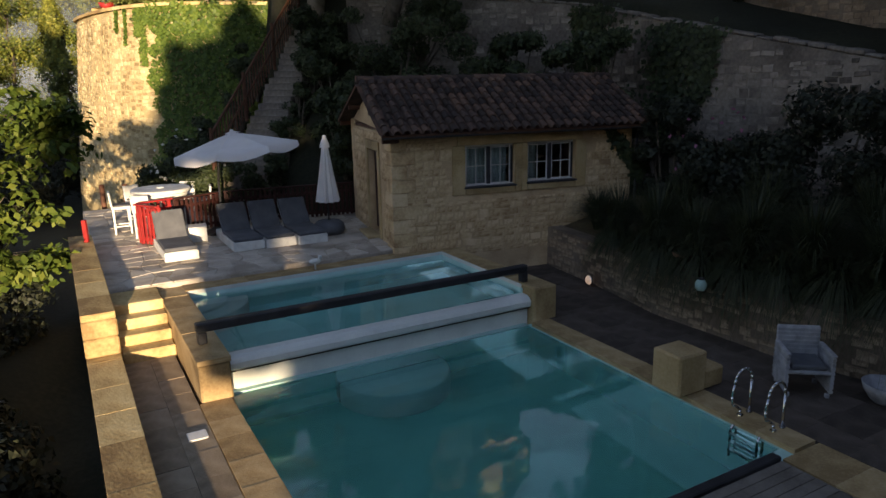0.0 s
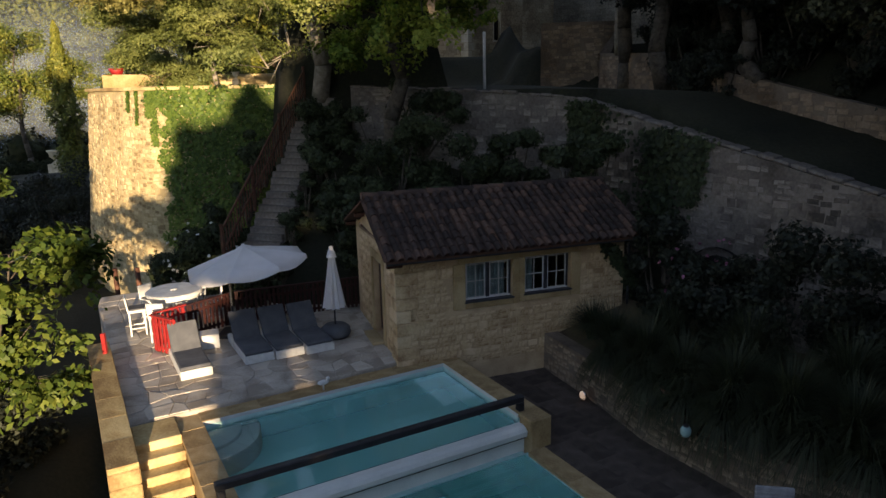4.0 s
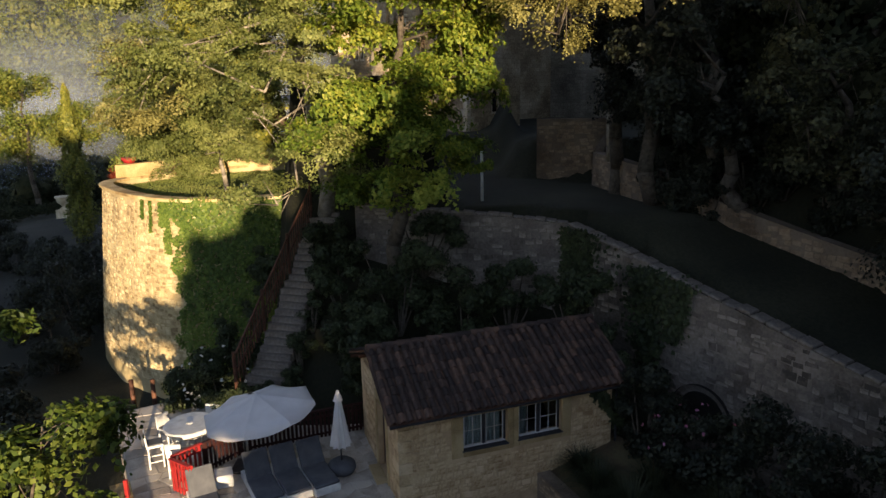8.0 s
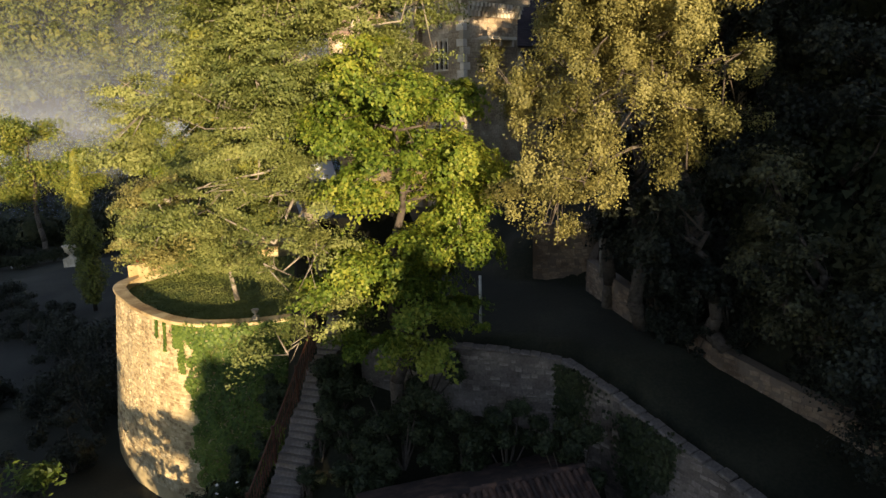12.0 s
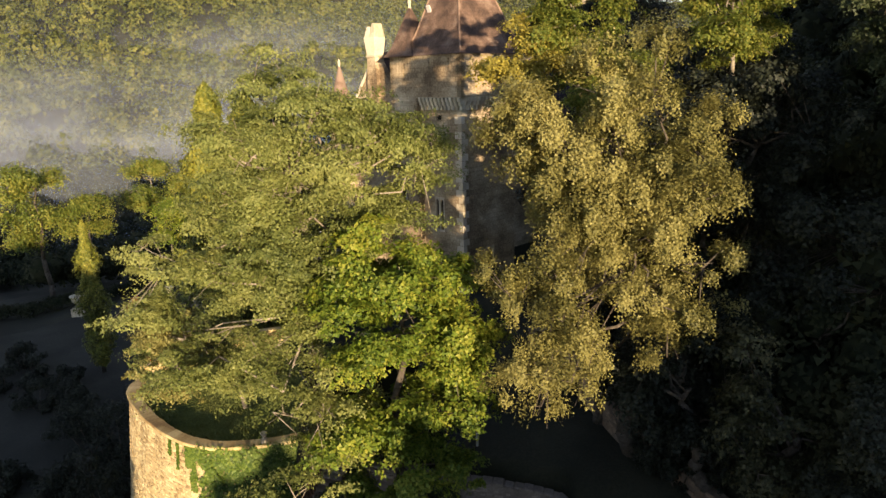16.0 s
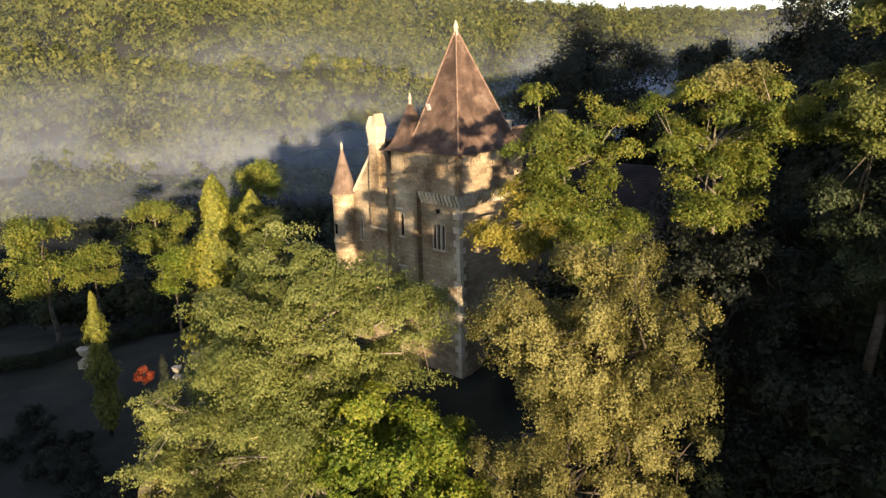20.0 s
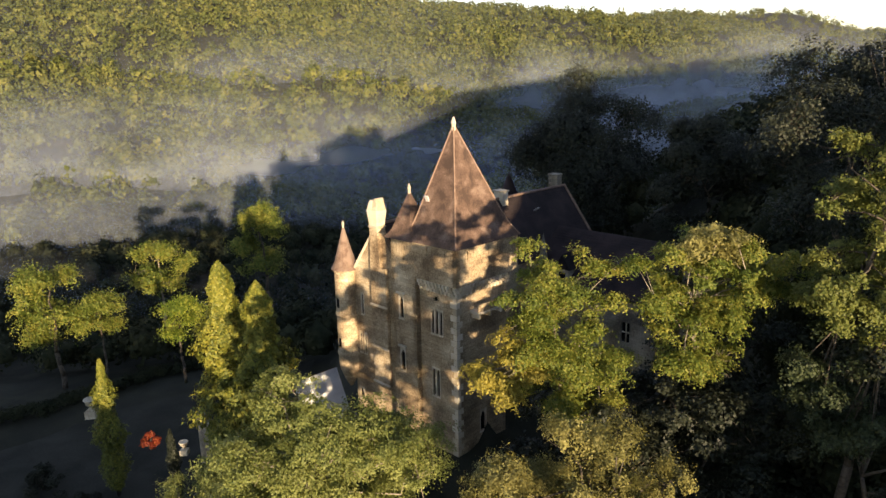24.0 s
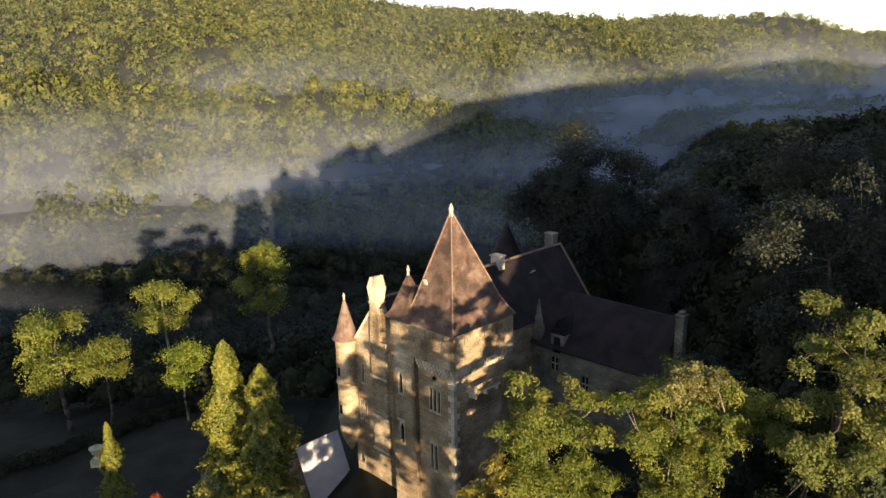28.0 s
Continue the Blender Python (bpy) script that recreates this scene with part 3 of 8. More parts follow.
while len(spots) < 12500:
    d, a = rng.uniform(900, 2300), radians(rng.uniform(6, 38))
    spots.append((d * math.sin(a), d * math.cos(a), 0, rng.uniform(4.5, 9.0)))
sp = np.array(spots)
sp[:, 2] = ground_z(sp[:, 0], sp[:, 1]) + 0.45 * sp[:, 3]
leafy_woods("far_forest", "dense mixed autumn forest on the hill across the valley", sp, FOREST, 3, 76, 0.28, 1.25, 0.26, 3)

# wooded slope to the right of the castle and beyond it
rng = np.random.default_rng(8)
spots = []
while len(spots) < 1500:
    x, y = rng.uniform(9, 130), rng.uniform(8, 330)
    if y > 55 and x < 14 + 0.16 * (y - 60) or y <= 55 and x < 24 or (y < 75 and x < 27):
        continue
    if x / (y + 8) > 0.95:
        continue
    spots.append((x, y, 0, rng.uniform(1.8, 3.6)))
sp = np.array(spots)
sp[:, 2] = ground_z(sp[:, 0], sp[:, 1]) + 5.0
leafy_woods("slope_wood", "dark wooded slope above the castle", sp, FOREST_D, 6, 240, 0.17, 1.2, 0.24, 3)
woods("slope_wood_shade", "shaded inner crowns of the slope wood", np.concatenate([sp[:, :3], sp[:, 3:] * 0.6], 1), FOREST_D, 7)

# shaded wood right over the upper wall
rng = np.random.default_rng(18)
spots = []
while len(spots) < 750:
    y = rng.uniform(4, 58)
    x = np.interp(y, [-40, 8, 12.5, 16.2, 19.1, 21, 23.8, 28.1, 33.5, 60, 90], [30, 21.9, 18.4, 15.9, 13.8, 12.2, 10.1, 8.2, 9.5, 16, 17]) + 2.2 + 24 * rng.uniform(0, 1) ** 1.5
    if 33.5 < y and x < 22 or (y < 14 and x < 18):
        continue
    spots.append((x, y, float(ground_z(x, y)) + rng.uniform(0.6, 4.5), rng.uniform(1.1, 2.2)))
sp = np.array(spots)
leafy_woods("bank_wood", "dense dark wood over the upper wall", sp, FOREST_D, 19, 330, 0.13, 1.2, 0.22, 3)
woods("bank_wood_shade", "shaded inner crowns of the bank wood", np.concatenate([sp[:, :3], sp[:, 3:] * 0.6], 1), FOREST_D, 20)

# unseen wood added behind the first view, outlined to shade pool and castle
PROFILE = ([-60, -20, -12, -8, -5, -2, -0.8, 0, 5.1, 5.8, 6.5, 8.4, 11, 14, 16, 18, 20, 23, 28, 34, 38, 42, 50, 60, 120], [16.5, 16.5, 16.8, 17.5, 17.5, 14, 8, 3, 3, 5, 9.2, 11.8, 13.6, 15.6, 17.2, 16.6, 16.2, 17.6, 27, 32.3, 35.5, 42, 46, 49, 60])
UNDER = ([-60, -3, 0, 2, 4, 6, 8, 9.4, 9.7, 20, 60], [2, 2, 2.5, 2.5, 2.5, 7.3, 7.1, 6.9, 2, 6, 30])
spots = []
rng = np.random.default_rng(9)
while len(spots) < 1900:
    x, y = rng.uniform(-50, 62), rng.uniform(-34, -27)
    xx = x + 0.287 * (-30 - y)
    lo, hi = np.interp(xx, *UNDER), np.interp(xx, *PROFILE)
    r = rng.uniform(0.9, 1.9) if hi - lo > 5.5 else rng.uniform(0.45, 0.8)
    if 7.5 < xx < 12.5:
        r = min(r, abs(xx - 9.4) * 0.8 + 0.25)
    if hi - lo < 2.4 * r:
        continue
    z = rng.uniform(lo + 0.5 * r, hi - 1.4 * r) if rng.random() < 0.7 else hi - r * rng.uniform(1.3, 1.6)
    spots.append((x, y, z - 0.1 * (y + 30), r))
for i in range(170):
    xx, y = rng.uniform(5.7, 9.2), rng.uniform(-33, -28)
    lo, hi = np.interp(xx, *UNDER), np.interp(xx, *PROFILE)
    spots.append((xx - 0.287 * (-30 - y), y, rng.uniform(lo + 0.4, max(lo + 0.5, hi - 0.7)) - 0.1 * (y + 30), rng.uniform(0.35, 0.6)))
woods("shading_wood", "unseen wood added opposite the castle to cast shade", np.array(spots), FOREST_D, 6)

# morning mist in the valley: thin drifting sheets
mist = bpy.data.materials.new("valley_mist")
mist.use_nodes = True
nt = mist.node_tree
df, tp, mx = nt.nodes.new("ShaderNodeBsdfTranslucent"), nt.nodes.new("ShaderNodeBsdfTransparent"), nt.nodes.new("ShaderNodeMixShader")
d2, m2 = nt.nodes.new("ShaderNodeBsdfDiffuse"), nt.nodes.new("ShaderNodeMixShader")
# blue of skylight in shade is put into the mist colour
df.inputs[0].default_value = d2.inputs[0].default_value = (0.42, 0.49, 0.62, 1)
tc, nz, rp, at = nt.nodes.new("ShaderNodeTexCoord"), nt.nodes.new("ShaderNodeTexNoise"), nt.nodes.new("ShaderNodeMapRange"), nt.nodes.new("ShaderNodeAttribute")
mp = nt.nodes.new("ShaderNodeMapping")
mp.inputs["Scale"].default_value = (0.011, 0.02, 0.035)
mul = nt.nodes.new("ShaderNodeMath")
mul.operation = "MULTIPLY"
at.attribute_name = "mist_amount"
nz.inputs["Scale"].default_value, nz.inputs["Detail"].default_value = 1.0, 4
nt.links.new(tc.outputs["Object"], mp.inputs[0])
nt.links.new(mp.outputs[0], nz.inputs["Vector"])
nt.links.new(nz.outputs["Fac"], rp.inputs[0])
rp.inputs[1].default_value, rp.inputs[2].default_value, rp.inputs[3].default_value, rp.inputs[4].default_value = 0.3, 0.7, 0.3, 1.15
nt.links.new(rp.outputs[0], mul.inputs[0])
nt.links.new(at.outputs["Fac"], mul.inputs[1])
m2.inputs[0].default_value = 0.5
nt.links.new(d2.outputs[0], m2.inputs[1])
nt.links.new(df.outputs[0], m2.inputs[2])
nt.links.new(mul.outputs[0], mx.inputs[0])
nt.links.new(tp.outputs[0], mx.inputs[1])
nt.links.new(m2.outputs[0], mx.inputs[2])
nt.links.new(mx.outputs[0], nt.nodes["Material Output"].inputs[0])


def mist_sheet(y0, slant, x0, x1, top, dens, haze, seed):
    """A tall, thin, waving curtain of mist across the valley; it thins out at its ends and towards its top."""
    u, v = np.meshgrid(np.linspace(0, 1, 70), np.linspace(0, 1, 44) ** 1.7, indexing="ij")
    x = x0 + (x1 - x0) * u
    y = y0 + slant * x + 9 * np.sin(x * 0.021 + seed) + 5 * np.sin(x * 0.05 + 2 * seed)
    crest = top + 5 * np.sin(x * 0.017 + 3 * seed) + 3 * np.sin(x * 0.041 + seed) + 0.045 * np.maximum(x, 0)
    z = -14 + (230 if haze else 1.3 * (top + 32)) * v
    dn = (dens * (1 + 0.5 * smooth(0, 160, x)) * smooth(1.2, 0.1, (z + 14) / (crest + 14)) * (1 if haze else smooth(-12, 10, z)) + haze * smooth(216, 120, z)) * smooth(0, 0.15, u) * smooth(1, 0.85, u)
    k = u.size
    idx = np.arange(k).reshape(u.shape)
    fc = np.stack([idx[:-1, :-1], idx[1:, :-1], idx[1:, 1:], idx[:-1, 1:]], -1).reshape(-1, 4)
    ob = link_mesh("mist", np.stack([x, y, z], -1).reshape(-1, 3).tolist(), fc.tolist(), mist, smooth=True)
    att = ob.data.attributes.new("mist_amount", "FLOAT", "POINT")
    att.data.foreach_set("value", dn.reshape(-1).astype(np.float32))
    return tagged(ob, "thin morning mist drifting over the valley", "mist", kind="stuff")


# the last value paints distance haze: a faint veil over a tall sheet
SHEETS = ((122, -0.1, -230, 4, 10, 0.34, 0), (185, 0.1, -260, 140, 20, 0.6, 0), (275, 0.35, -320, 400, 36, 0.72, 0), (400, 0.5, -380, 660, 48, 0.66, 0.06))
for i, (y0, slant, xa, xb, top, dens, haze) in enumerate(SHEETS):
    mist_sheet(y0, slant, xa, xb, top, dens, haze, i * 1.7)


# ---- castle ----
def brickmat(name, colours, w, h, rough=0.9, mortar=(0.2, 0.16, 0.11), msize=0.012, bump=0.5, stain=0.25):
    """Coursed masonry over upright walls (u = x + y, v = z), with stains."""
    m = mat(name, colours, 0.4, rough, 0, 7, spread=0.5)
    nt = m.node_tree
    nd, lk = nt.nodes, nt.links
    tc, sep, add, comb = nd.new("ShaderNodeTexCoord"), nd.new("ShaderNodeSeparateXYZ"), nd.new("ShaderNodeMath"), nd.new("ShaderNodeCombineXYZ")
    br, mix, bp = nd.new("ShaderNodeTexBrick"), nd.new("ShaderNodeMix"), nd.new("ShaderNodeBump")
    lk.new(tc.outputs["Object"], sep.inputs[0])
    lk.new(sep.outputs[0], add.inputs[0])
    lk.new(sep.outputs[1], add.inputs[1])
    lk.new(add.outputs[0], comb.inputs[0])
    lk.new(sep.outputs[2], comb.inputs[1])
    lk.new(comb.outputs[0], br.inputs["Vector"])
    br.inputs["Scale"].default_value = 1.0
    br.inputs["Brick Width"].default_value, br.inputs["Row Height"].default_value, br.inputs["Mortar Size"].default_value = w, h, msize
    br.inputs["Color1"].default_value, br.inputs["Color2"].default_value, br.inputs["Mortar"].default_value = (1.15, 1.12, 1.05, 1), (0.72, 0.70, 0.66, 1), (0.55, 0.5, 0.45, 1)
    br.inputs["Mortar Smooth"].default_value, br.inputs["Bias"].default_value = 0.4, 0.0
    b = nd["Principled BSDF"]
    base = b.inputs["Base Color"].links[0].from_socket
    mix.data_type, mix.blend_type = "RGBA", "MULTIPLY"
    mix.inputs[0].default_value = 0.75
    lk.new(base, mix.inputs[6])
    lk.new(br.outputs["Color"], mix.inputs[7])
    lk.new(mix.outputs[2], b.inputs["Base Color"])
    bp.inputs["Strength"].default_value, bp.inputs["Distance"].default_value, bp.invert = bump, 0.02, True
    lk.new(br.outputs["Fac"], bp.inputs["Height"])
    lk.new(bp.outputs[0], b.inputs["Normal"])
    return m


CWALL = brickmat("castle_coursed_stone", [(0.17, 0.12, 0.075), (0.37, 0.285, 0.185), (0.60, 0.51, 0.37)], 0.62, 0.31)
# grey stone; also paints the shade of the wing and its dormers
GWALL = brickmat("grey_shaded_coursed_stone", [(0.12, 0.105, 0.085), (0.25, 0.225, 0.18), (0.40, 0.365, 0.30)], 0.55, 0.26)
PALESTONE = mat("pale_dressed_stone", [(0.38, 0.31, 0.21), (0.56, 0.48, 0.35), (0.66, 0.58, 0.45)], 0.8, 0.9, 0.3, 9, random_amount=0.25)


def wall_panel(name, m, u1, z0, z1, holes, thick, material, parent=None, label="", gable=None, u0=0.0):
    """An upright wall from u0 to u1, front at v = 0 and thick metres deep, with holes (ua, ub, za, zb) right through it.
    gable: (u, z) of a peak above z1."""
    us = sorted({u0, u1, *[h[0] for h in holes], *[h[1] for h in holes]})
    zs = sorted({z0, z1, *[h[2] for h in holes], *[h[3] for h in holes]})
    bm = bmesh.new()
    vert = {}

    def v(u, d, z):
        k = (round(u, 4), d, round(z, 4))
        if k not in vert:
            vert[k] = bm.verts.new((u, d, z))
        return vert[k]

    def hole(ua, ub, za, zb):
        return any(h[0] <= ua + 1e-6 and h[1] >= ub - 1e-6 and h[2] <= za + 1e-6 and h[3] >= zb - 1e-6 for h in holes)

    for a, b in zip(us, us[1:]):
        for c, d in zip(zs, zs[1:]):
            if not hole(a, b, c, d):
                bm.faces.new((v(a, 0, c), v(b, 0, c), v(b, 0, d), v(a, 0, d)))
                bm.faces.new((v(a, thick, c), v(a, thick, d), v(b, thick, d), v(b, thick, c)))
    for ua, ub, za, zb in holes:
        for p, q in (((ua, za), (ub, za)), ((ub, za), (ub, zb)), ((ub, zb), (ua, zb)), ((ua, zb), (ua, za))):
            bm.faces.new((bm.verts.new((p[0], 0, p[1])), bm.verts.new((p[0], thick, p[1])), bm.verts.new((q[0], thick, q[1])), bm.verts.new((q[0], 0, q[1]))))
    for p, q in (((u0, z0), (u1, z0)), ((u1, z0), (u1, z1)), ((u1, z1), (u0, z1)), ((u0, z1), (u0, z0))):
        if gable and p[1] == z1 and q[1] == z1:
            continue
        bm.faces.new((bm.verts.new((p[0], 0, p[1])), bm.verts.new((q[0], 0, q[1])), bm.verts.new((q[0], thick, q[1])), bm.verts.new((p[0], thick, p[1]))))
    if gable:
        f, k = [bm.verts.new((u, 0, z)) for u, z in ((u0, z1), (u1, z1), gable)], [bm.verts.new((u, thick, z)) for u, z in ((u0, z1), (u1, z1), gable)]
        bm.faces.new(f), bm.faces.new(k[::-1])
        bm.faces.new((f[1], k[1], k[2], f[2])), bm.faces.new((f[2], k[2], k[0], f[0]))
    ob = part(name, bm, material, parent, label)
    ob.matrix_local = m
    return ob


def lancet(parent, m, u, z0, z1, w, name="window"):
    """A narrow pointed window: dark pane, stone frame and sill, in the wall frame m."""
    win = part(name, lancet_frame(w, z1 - z0), PALESTONE, parent)
    win.matrix_local = m @ pose(u, 0, z0)
    boxed("pane", -w / 2, w / 2, 0.14, 0.17, 0.0, z1 - z0, DARKGLASS, win, bev=0)
    boxed("sill", -w / 2 - 0.08, w / 2 + 0.08, -0.07, 0.1, -0.12, -0.003, PALESTONE, win)
    return win


def lancet_frame(w, h):
    bm = bmesh.new()
    t = 0.07
    box(bm, -w / 2 - t, -w / 2, -0.025, 0.12, 0, h, 0.01)
    box(bm, w / 2, w / 2 + t, -0.025, 0.12, 0, h, 0.01)
    box(bm, -w / 2 - t, w / 2 + t, -0.025, 0.12, h, h + t, 0.01)
    # spandrels that make the head pointed
    for s in (-1, 1):
        a = [bm.verts.new((s * w / 2, y, h)) for y in (0.0, 0.1)]
        b = [bm.verts.new((s * w / 2, y, h - w * 0.9)) for y in (0.0, 0.1)]
        c = [bm.verts.new((0, y, h)) for y in (0.0, 0.1)]
        bm.faces.new((a[0], b[0], c[0])), bm.faces.new((a[1], c[1], b[1])), bm.faces.new((b[0], b[1], c[1], c[0]))
    return bm


DARKGLASS = mat("dark_leaded_glass", [(0.008, 0.008, 0.009), (0.02, 0.02, 0.022)], 3, 0.12, 0.05, 20, spec=0.6)
castle = empty("castle", CASTLE, "tall golden stone castle with brown tiled pointed roofs", "castle")


def roof_courses(bm, base, apex, z0, z1, n, flare, sides=4, rot=45.0, step=0.035):
    """A pyramid of lapped tile courses; flare widens the foot."""
    cx, cy = base[0], base[1]
    k = math.sqrt(2) if sides == 4 else 1.0
    rings = []
    for i in range(n):
        for e, extra in ((0, step), (1, 0.0)):
            t = (i + e) / n
            r = base[2] * (1 - t) + flare * max(0, 1 - t / 0.22) ** 2 + extra * (1 - t * 0.6) + 0.03
            x, y = cx + (apex[0] - cx) * t, cy + (apex[1] - cy) * t
            rings.append([bm.verts.new((x + k * r * math.cos(radians(rot + 360 * j / sides)), y + k * r * math.sin(radians(rot + 360 * j / sides)), z0 + (z1 - z0) * t)) for j in range(sides)])
    for lo, hi in zip(rings, rings[1:]):
        for j in range(sides):
            bm.faces.new((lo[j], lo[(j + 1) % sides], hi[(j + 1) % sides], hi[j]))
    bm.faces.new(rings[0][::-1]), bm.faces.new(rings[-1])
    return rings


def tile_slope(name, parent, p00, p10, p01, rows, material, lift=0.035):
    """A roof slope of lapped courses: p00-p10 is the eave, p01 the ridge end over p00; a slab 0.12 thick."""
    a, b, c = Vector(p00), Vector(p10), Vector(p01)
    nrm = (b - a).cross(c - a).normalized()
    bm = bmesh.new()
    prev = None
    cols = max(2, int((b - a).length / 1.2))
    for i in range(rows):
        for e, up in ((0, lift), (1, 0.0)):
            t = (i + e) / rows
            line = [bm.verts.new(a.lerp(b, j / cols) + (c - a) * t + nrm * (up + 0.03 * noise.noise(Vector((j * 1.3, i * 0.4, a.x))))) for j in range(cols + 1)]
            if prev:
                for j in range(cols):
                    bm.faces.new((prev[j], prev[j + 1], line[j + 1], line[j]))
            prev = line
    under = [bm.verts.new(p - nrm * 0.12) for p in (a, b, b + (c - a), c)]
    bm.faces.new(under[::-1])
    return part(name, bm, material, parent)


def castle_build():
    tw = empty("tower", Matrix(), "square tower of golden stone with a corbelled top storey")
    tw.parent = castle
    left = pose(0.45, 6.7, 0, 0, 0, -90)          # left face: u runs from the left end to the near corner
    front = pose(0, 0.45, 0)                      # right face
    z3, z2 = (18.25, 20.1), (13.3, 15.5)
    # main faces, recessed under the overhanging storey
    holes_l = [(6.7 - y - 0.13, 6.7 - y + 0.13, *z3) for y in (2.0, 2.42, 2.84)] + [(6.7 - y - 0.13, 6.7 - y + 0.13, *z2) for y in (2.4, 2.85)]
    wall_panel("left_wall", left, 6.25, 5.0, 22.3, holes_l, 0.4, CWALL, tw, u0=2.55)
    for y in (2.0, 2.42, 2.84):
        lancet(tw, left, 6.7 - y, *z3, 0.26)
    for y in (2.4, 2.85):
        lancet(tw, left, 6.7 - y, *z2, 0.26)
    bm = bmesh.new()
    lathe(bm, [(0.0, 0.05), (0.17, 0.05), (0.17, -0.03), (0.27, -0.03), (0.27, 0.05)], 10)
    part("oculus", bm, DARKGLASS, tw).matrix_local = left @ pose(6.7 - 2.42, 0, 20.95, 90)
    wall_panel("right_wall", front, 5.85, 5.0, 22.3, [(2.9, 3.5, 10.2, 11.9)], 0.4, CWALL, tw, u0=0.45)
    lancet(tw, front, 3.2, 10.2, 11.9, 0.6)
    boxed("back_wall", 5.45, 5.85, 0.86, 6.3, 5.0, 22.3, CWALL, tw)
    boxed("rear_wall", 0.9, 5.45, 5.9, 6.3, 5.0, 22.3, CWALL, tw)
    # stair turret that fills the left end, flush with the storey above
    st = empty("stair_turret", Matrix(), "stair turret with its own small spire")
    st.parent = tw
    box_l = pose(0, 6.7, 0, 0, 0, -90)
    wall_panel("turret_wall", box_l, 2.55, 5.0, 25.0, [(0.75, 1.2, 18.85, 20.6), (0.75, 1.2, 14.6, 16.4), (1.36, 1.46, 23.4, 24.4)], 0.4, CWALL, st)
    boxed("turret_side", 0.0, 0.448, 4.15, 4.5, 5.0, 21.9, CWALL, st)
    boxed("turret_back", 0.0, 1.6, 6.4, 6.7, 5.0, 25.0, CWALL, st)
    for z in (18.85, 14.6):
        lancet(st, box_l, 0.975, z, z + 1.75, 0.45)
        boxed("hood", 0.975 - 0.42, 0.975 + 0.42, -0.18, 0.05, z + 1.9, z + 2.05, PALESTONE, st).matrix_local = box_l
    boxed("slit", 1.36, 1.46, 0.2, 0.24, 23.4, 24.4, DARKGLASS, st, bev=0).matrix_local = box_l
    bm = bmesh.new()
    roof_courses(bm, (1.15, 5.6, 1.2), (1.1, 5.68), 24.98, 28.3, 16, 0.25)
    part("spire", bm, CASTLETILE, st)
    bm = bmesh.new()
    lathe(bm, [(0.11, 28.1), (0.09, 28.45), (0.14, 28.55), (0.04, 28.9), (0.0, 28.95)], 8, 1.1, 5.68)
    part("finial", bm, PALESTONE, st)
    # overhanging storey with its slots
    slots = [(3.8, 3.92, 24.1, 24.75), (5.58, 5.7, 24.1, 24.75)]
    wall_panel("upper_left_wall", box_l, 6.7, 22.3, 25.0, slots, 0.35, CWALL, tw, u0=2.56)
    wall_panel("upper_right_wall", pose(0, 0, 0), 6.65, 22.3, 25.0, [(1.1, 1.22, 24.1, 24.75), (3.3, 3.42, 24.1, 24.75), (5.25, 5.37, 24.1, 24.75)], 0.35, CWALL, tw)
    boxed("upper_back_wall", 6.3, 6.65, 0.36, 6.7, 22.3, 25.0, CWALL, tw)
    boxed("upper_rear_wall", 0.36, 6.3, 6.35, 6.7, 22.3, 25.0, CWALL, tw)
    boxed("upper_floor", 0.02, 6.63, 0.02, 6.68, 22.26, 22.42, PALESTONE, tw)
    boxed("loft_shade", 0.5, 6.2, 0.5, 6.2, 22.5, 24.9, DARK, tw, bev=0)
    for wy in [0.28 + 0.36 * i for i in range(11)]:
        corbel(tw, 0.45, wy, -1)
    for wx in [0.65 + 0.37 * i for i in range(15)]:
        corbel(tw, wx, 0.45, 1)
    # quoins up the near corner
    for i in range(34):
        long = i % 2
        boxed("quoin", 0.43, 0.43 + (0.62 if long else 0.36), 0.43, 0.43 + (0.36 if long else 0.62), 5.2 + i * 0.48, 5.2 + i * 0.48 + 0.46, PALESTONE, tw, bev=0.02)
    # balcony on the right face
    bal = boxed("balcony", 1.75, 4.6, -0.5, 0.44, 20.0, 20.2, PALESTONE, tw, "stone balcony with a dark underside")
    boxed("balcony_parapet", 1.75, 4.6, -0.5, -0.38, 20.203, 20.75, CWALL, bal)
    for x in (1.95, 3.1, 4.3):
        boxed("bracket", x, x + 0.2, -0.35, 0.44, 19.6, 19.997, PALESTONE, bal)
    # main roof
    bm = bmesh.new()
    roof_courses(bm, (3.3, 3.3, 3.1), (3.1, 3.0), 24.98, 33.0, 36, 0.3)
    for v in bm.verts:
        v.co.y = min(v.co.y, 3.0 + (v.co.y - 3.0) * 0.58)
    rf = part("roof", bm, CASTLETILE, tw, "steep brown tiled pyramid roof with flared eaves")
    for j in range(4):
        bm = bmesh.new()
        a = radians(45 + 90 * j)
        pts = []
        for i in range(19):
            t = i / 18
            r = (3.1 * (1 - t) + 0.3 * max(0, 1 - t / 0.22) ** 2 + 0.05) * math.sqrt(2)
            pts.append((3.3 - 0.2 * t + r * math.cos(a), 3.3 - 0.3 * t + r * math.sin(a), 25.02 + 8.0 * t))
        for p, q in zip(pts, pts[1:]):
            p, q = [Vector((w[0], min(w[1], 3.0 + (w[1] - 3.0) * 0.58), w[2])) for w in (p, q)]
            tube(bm, p, q, 0.06, 0.055, 5)
        part("hip_tiles", bm, HIPTILE, rf)
    bm = bmesh.new()
    lathe(bm, [(0.16, 32.7), (0.14, 33.1), (0.2, 33.2), (0.07, 33.6), (0.0, 33.7)], 8, 3.1, 3.0)
    part("finial", bm, PALESTONE, rf)
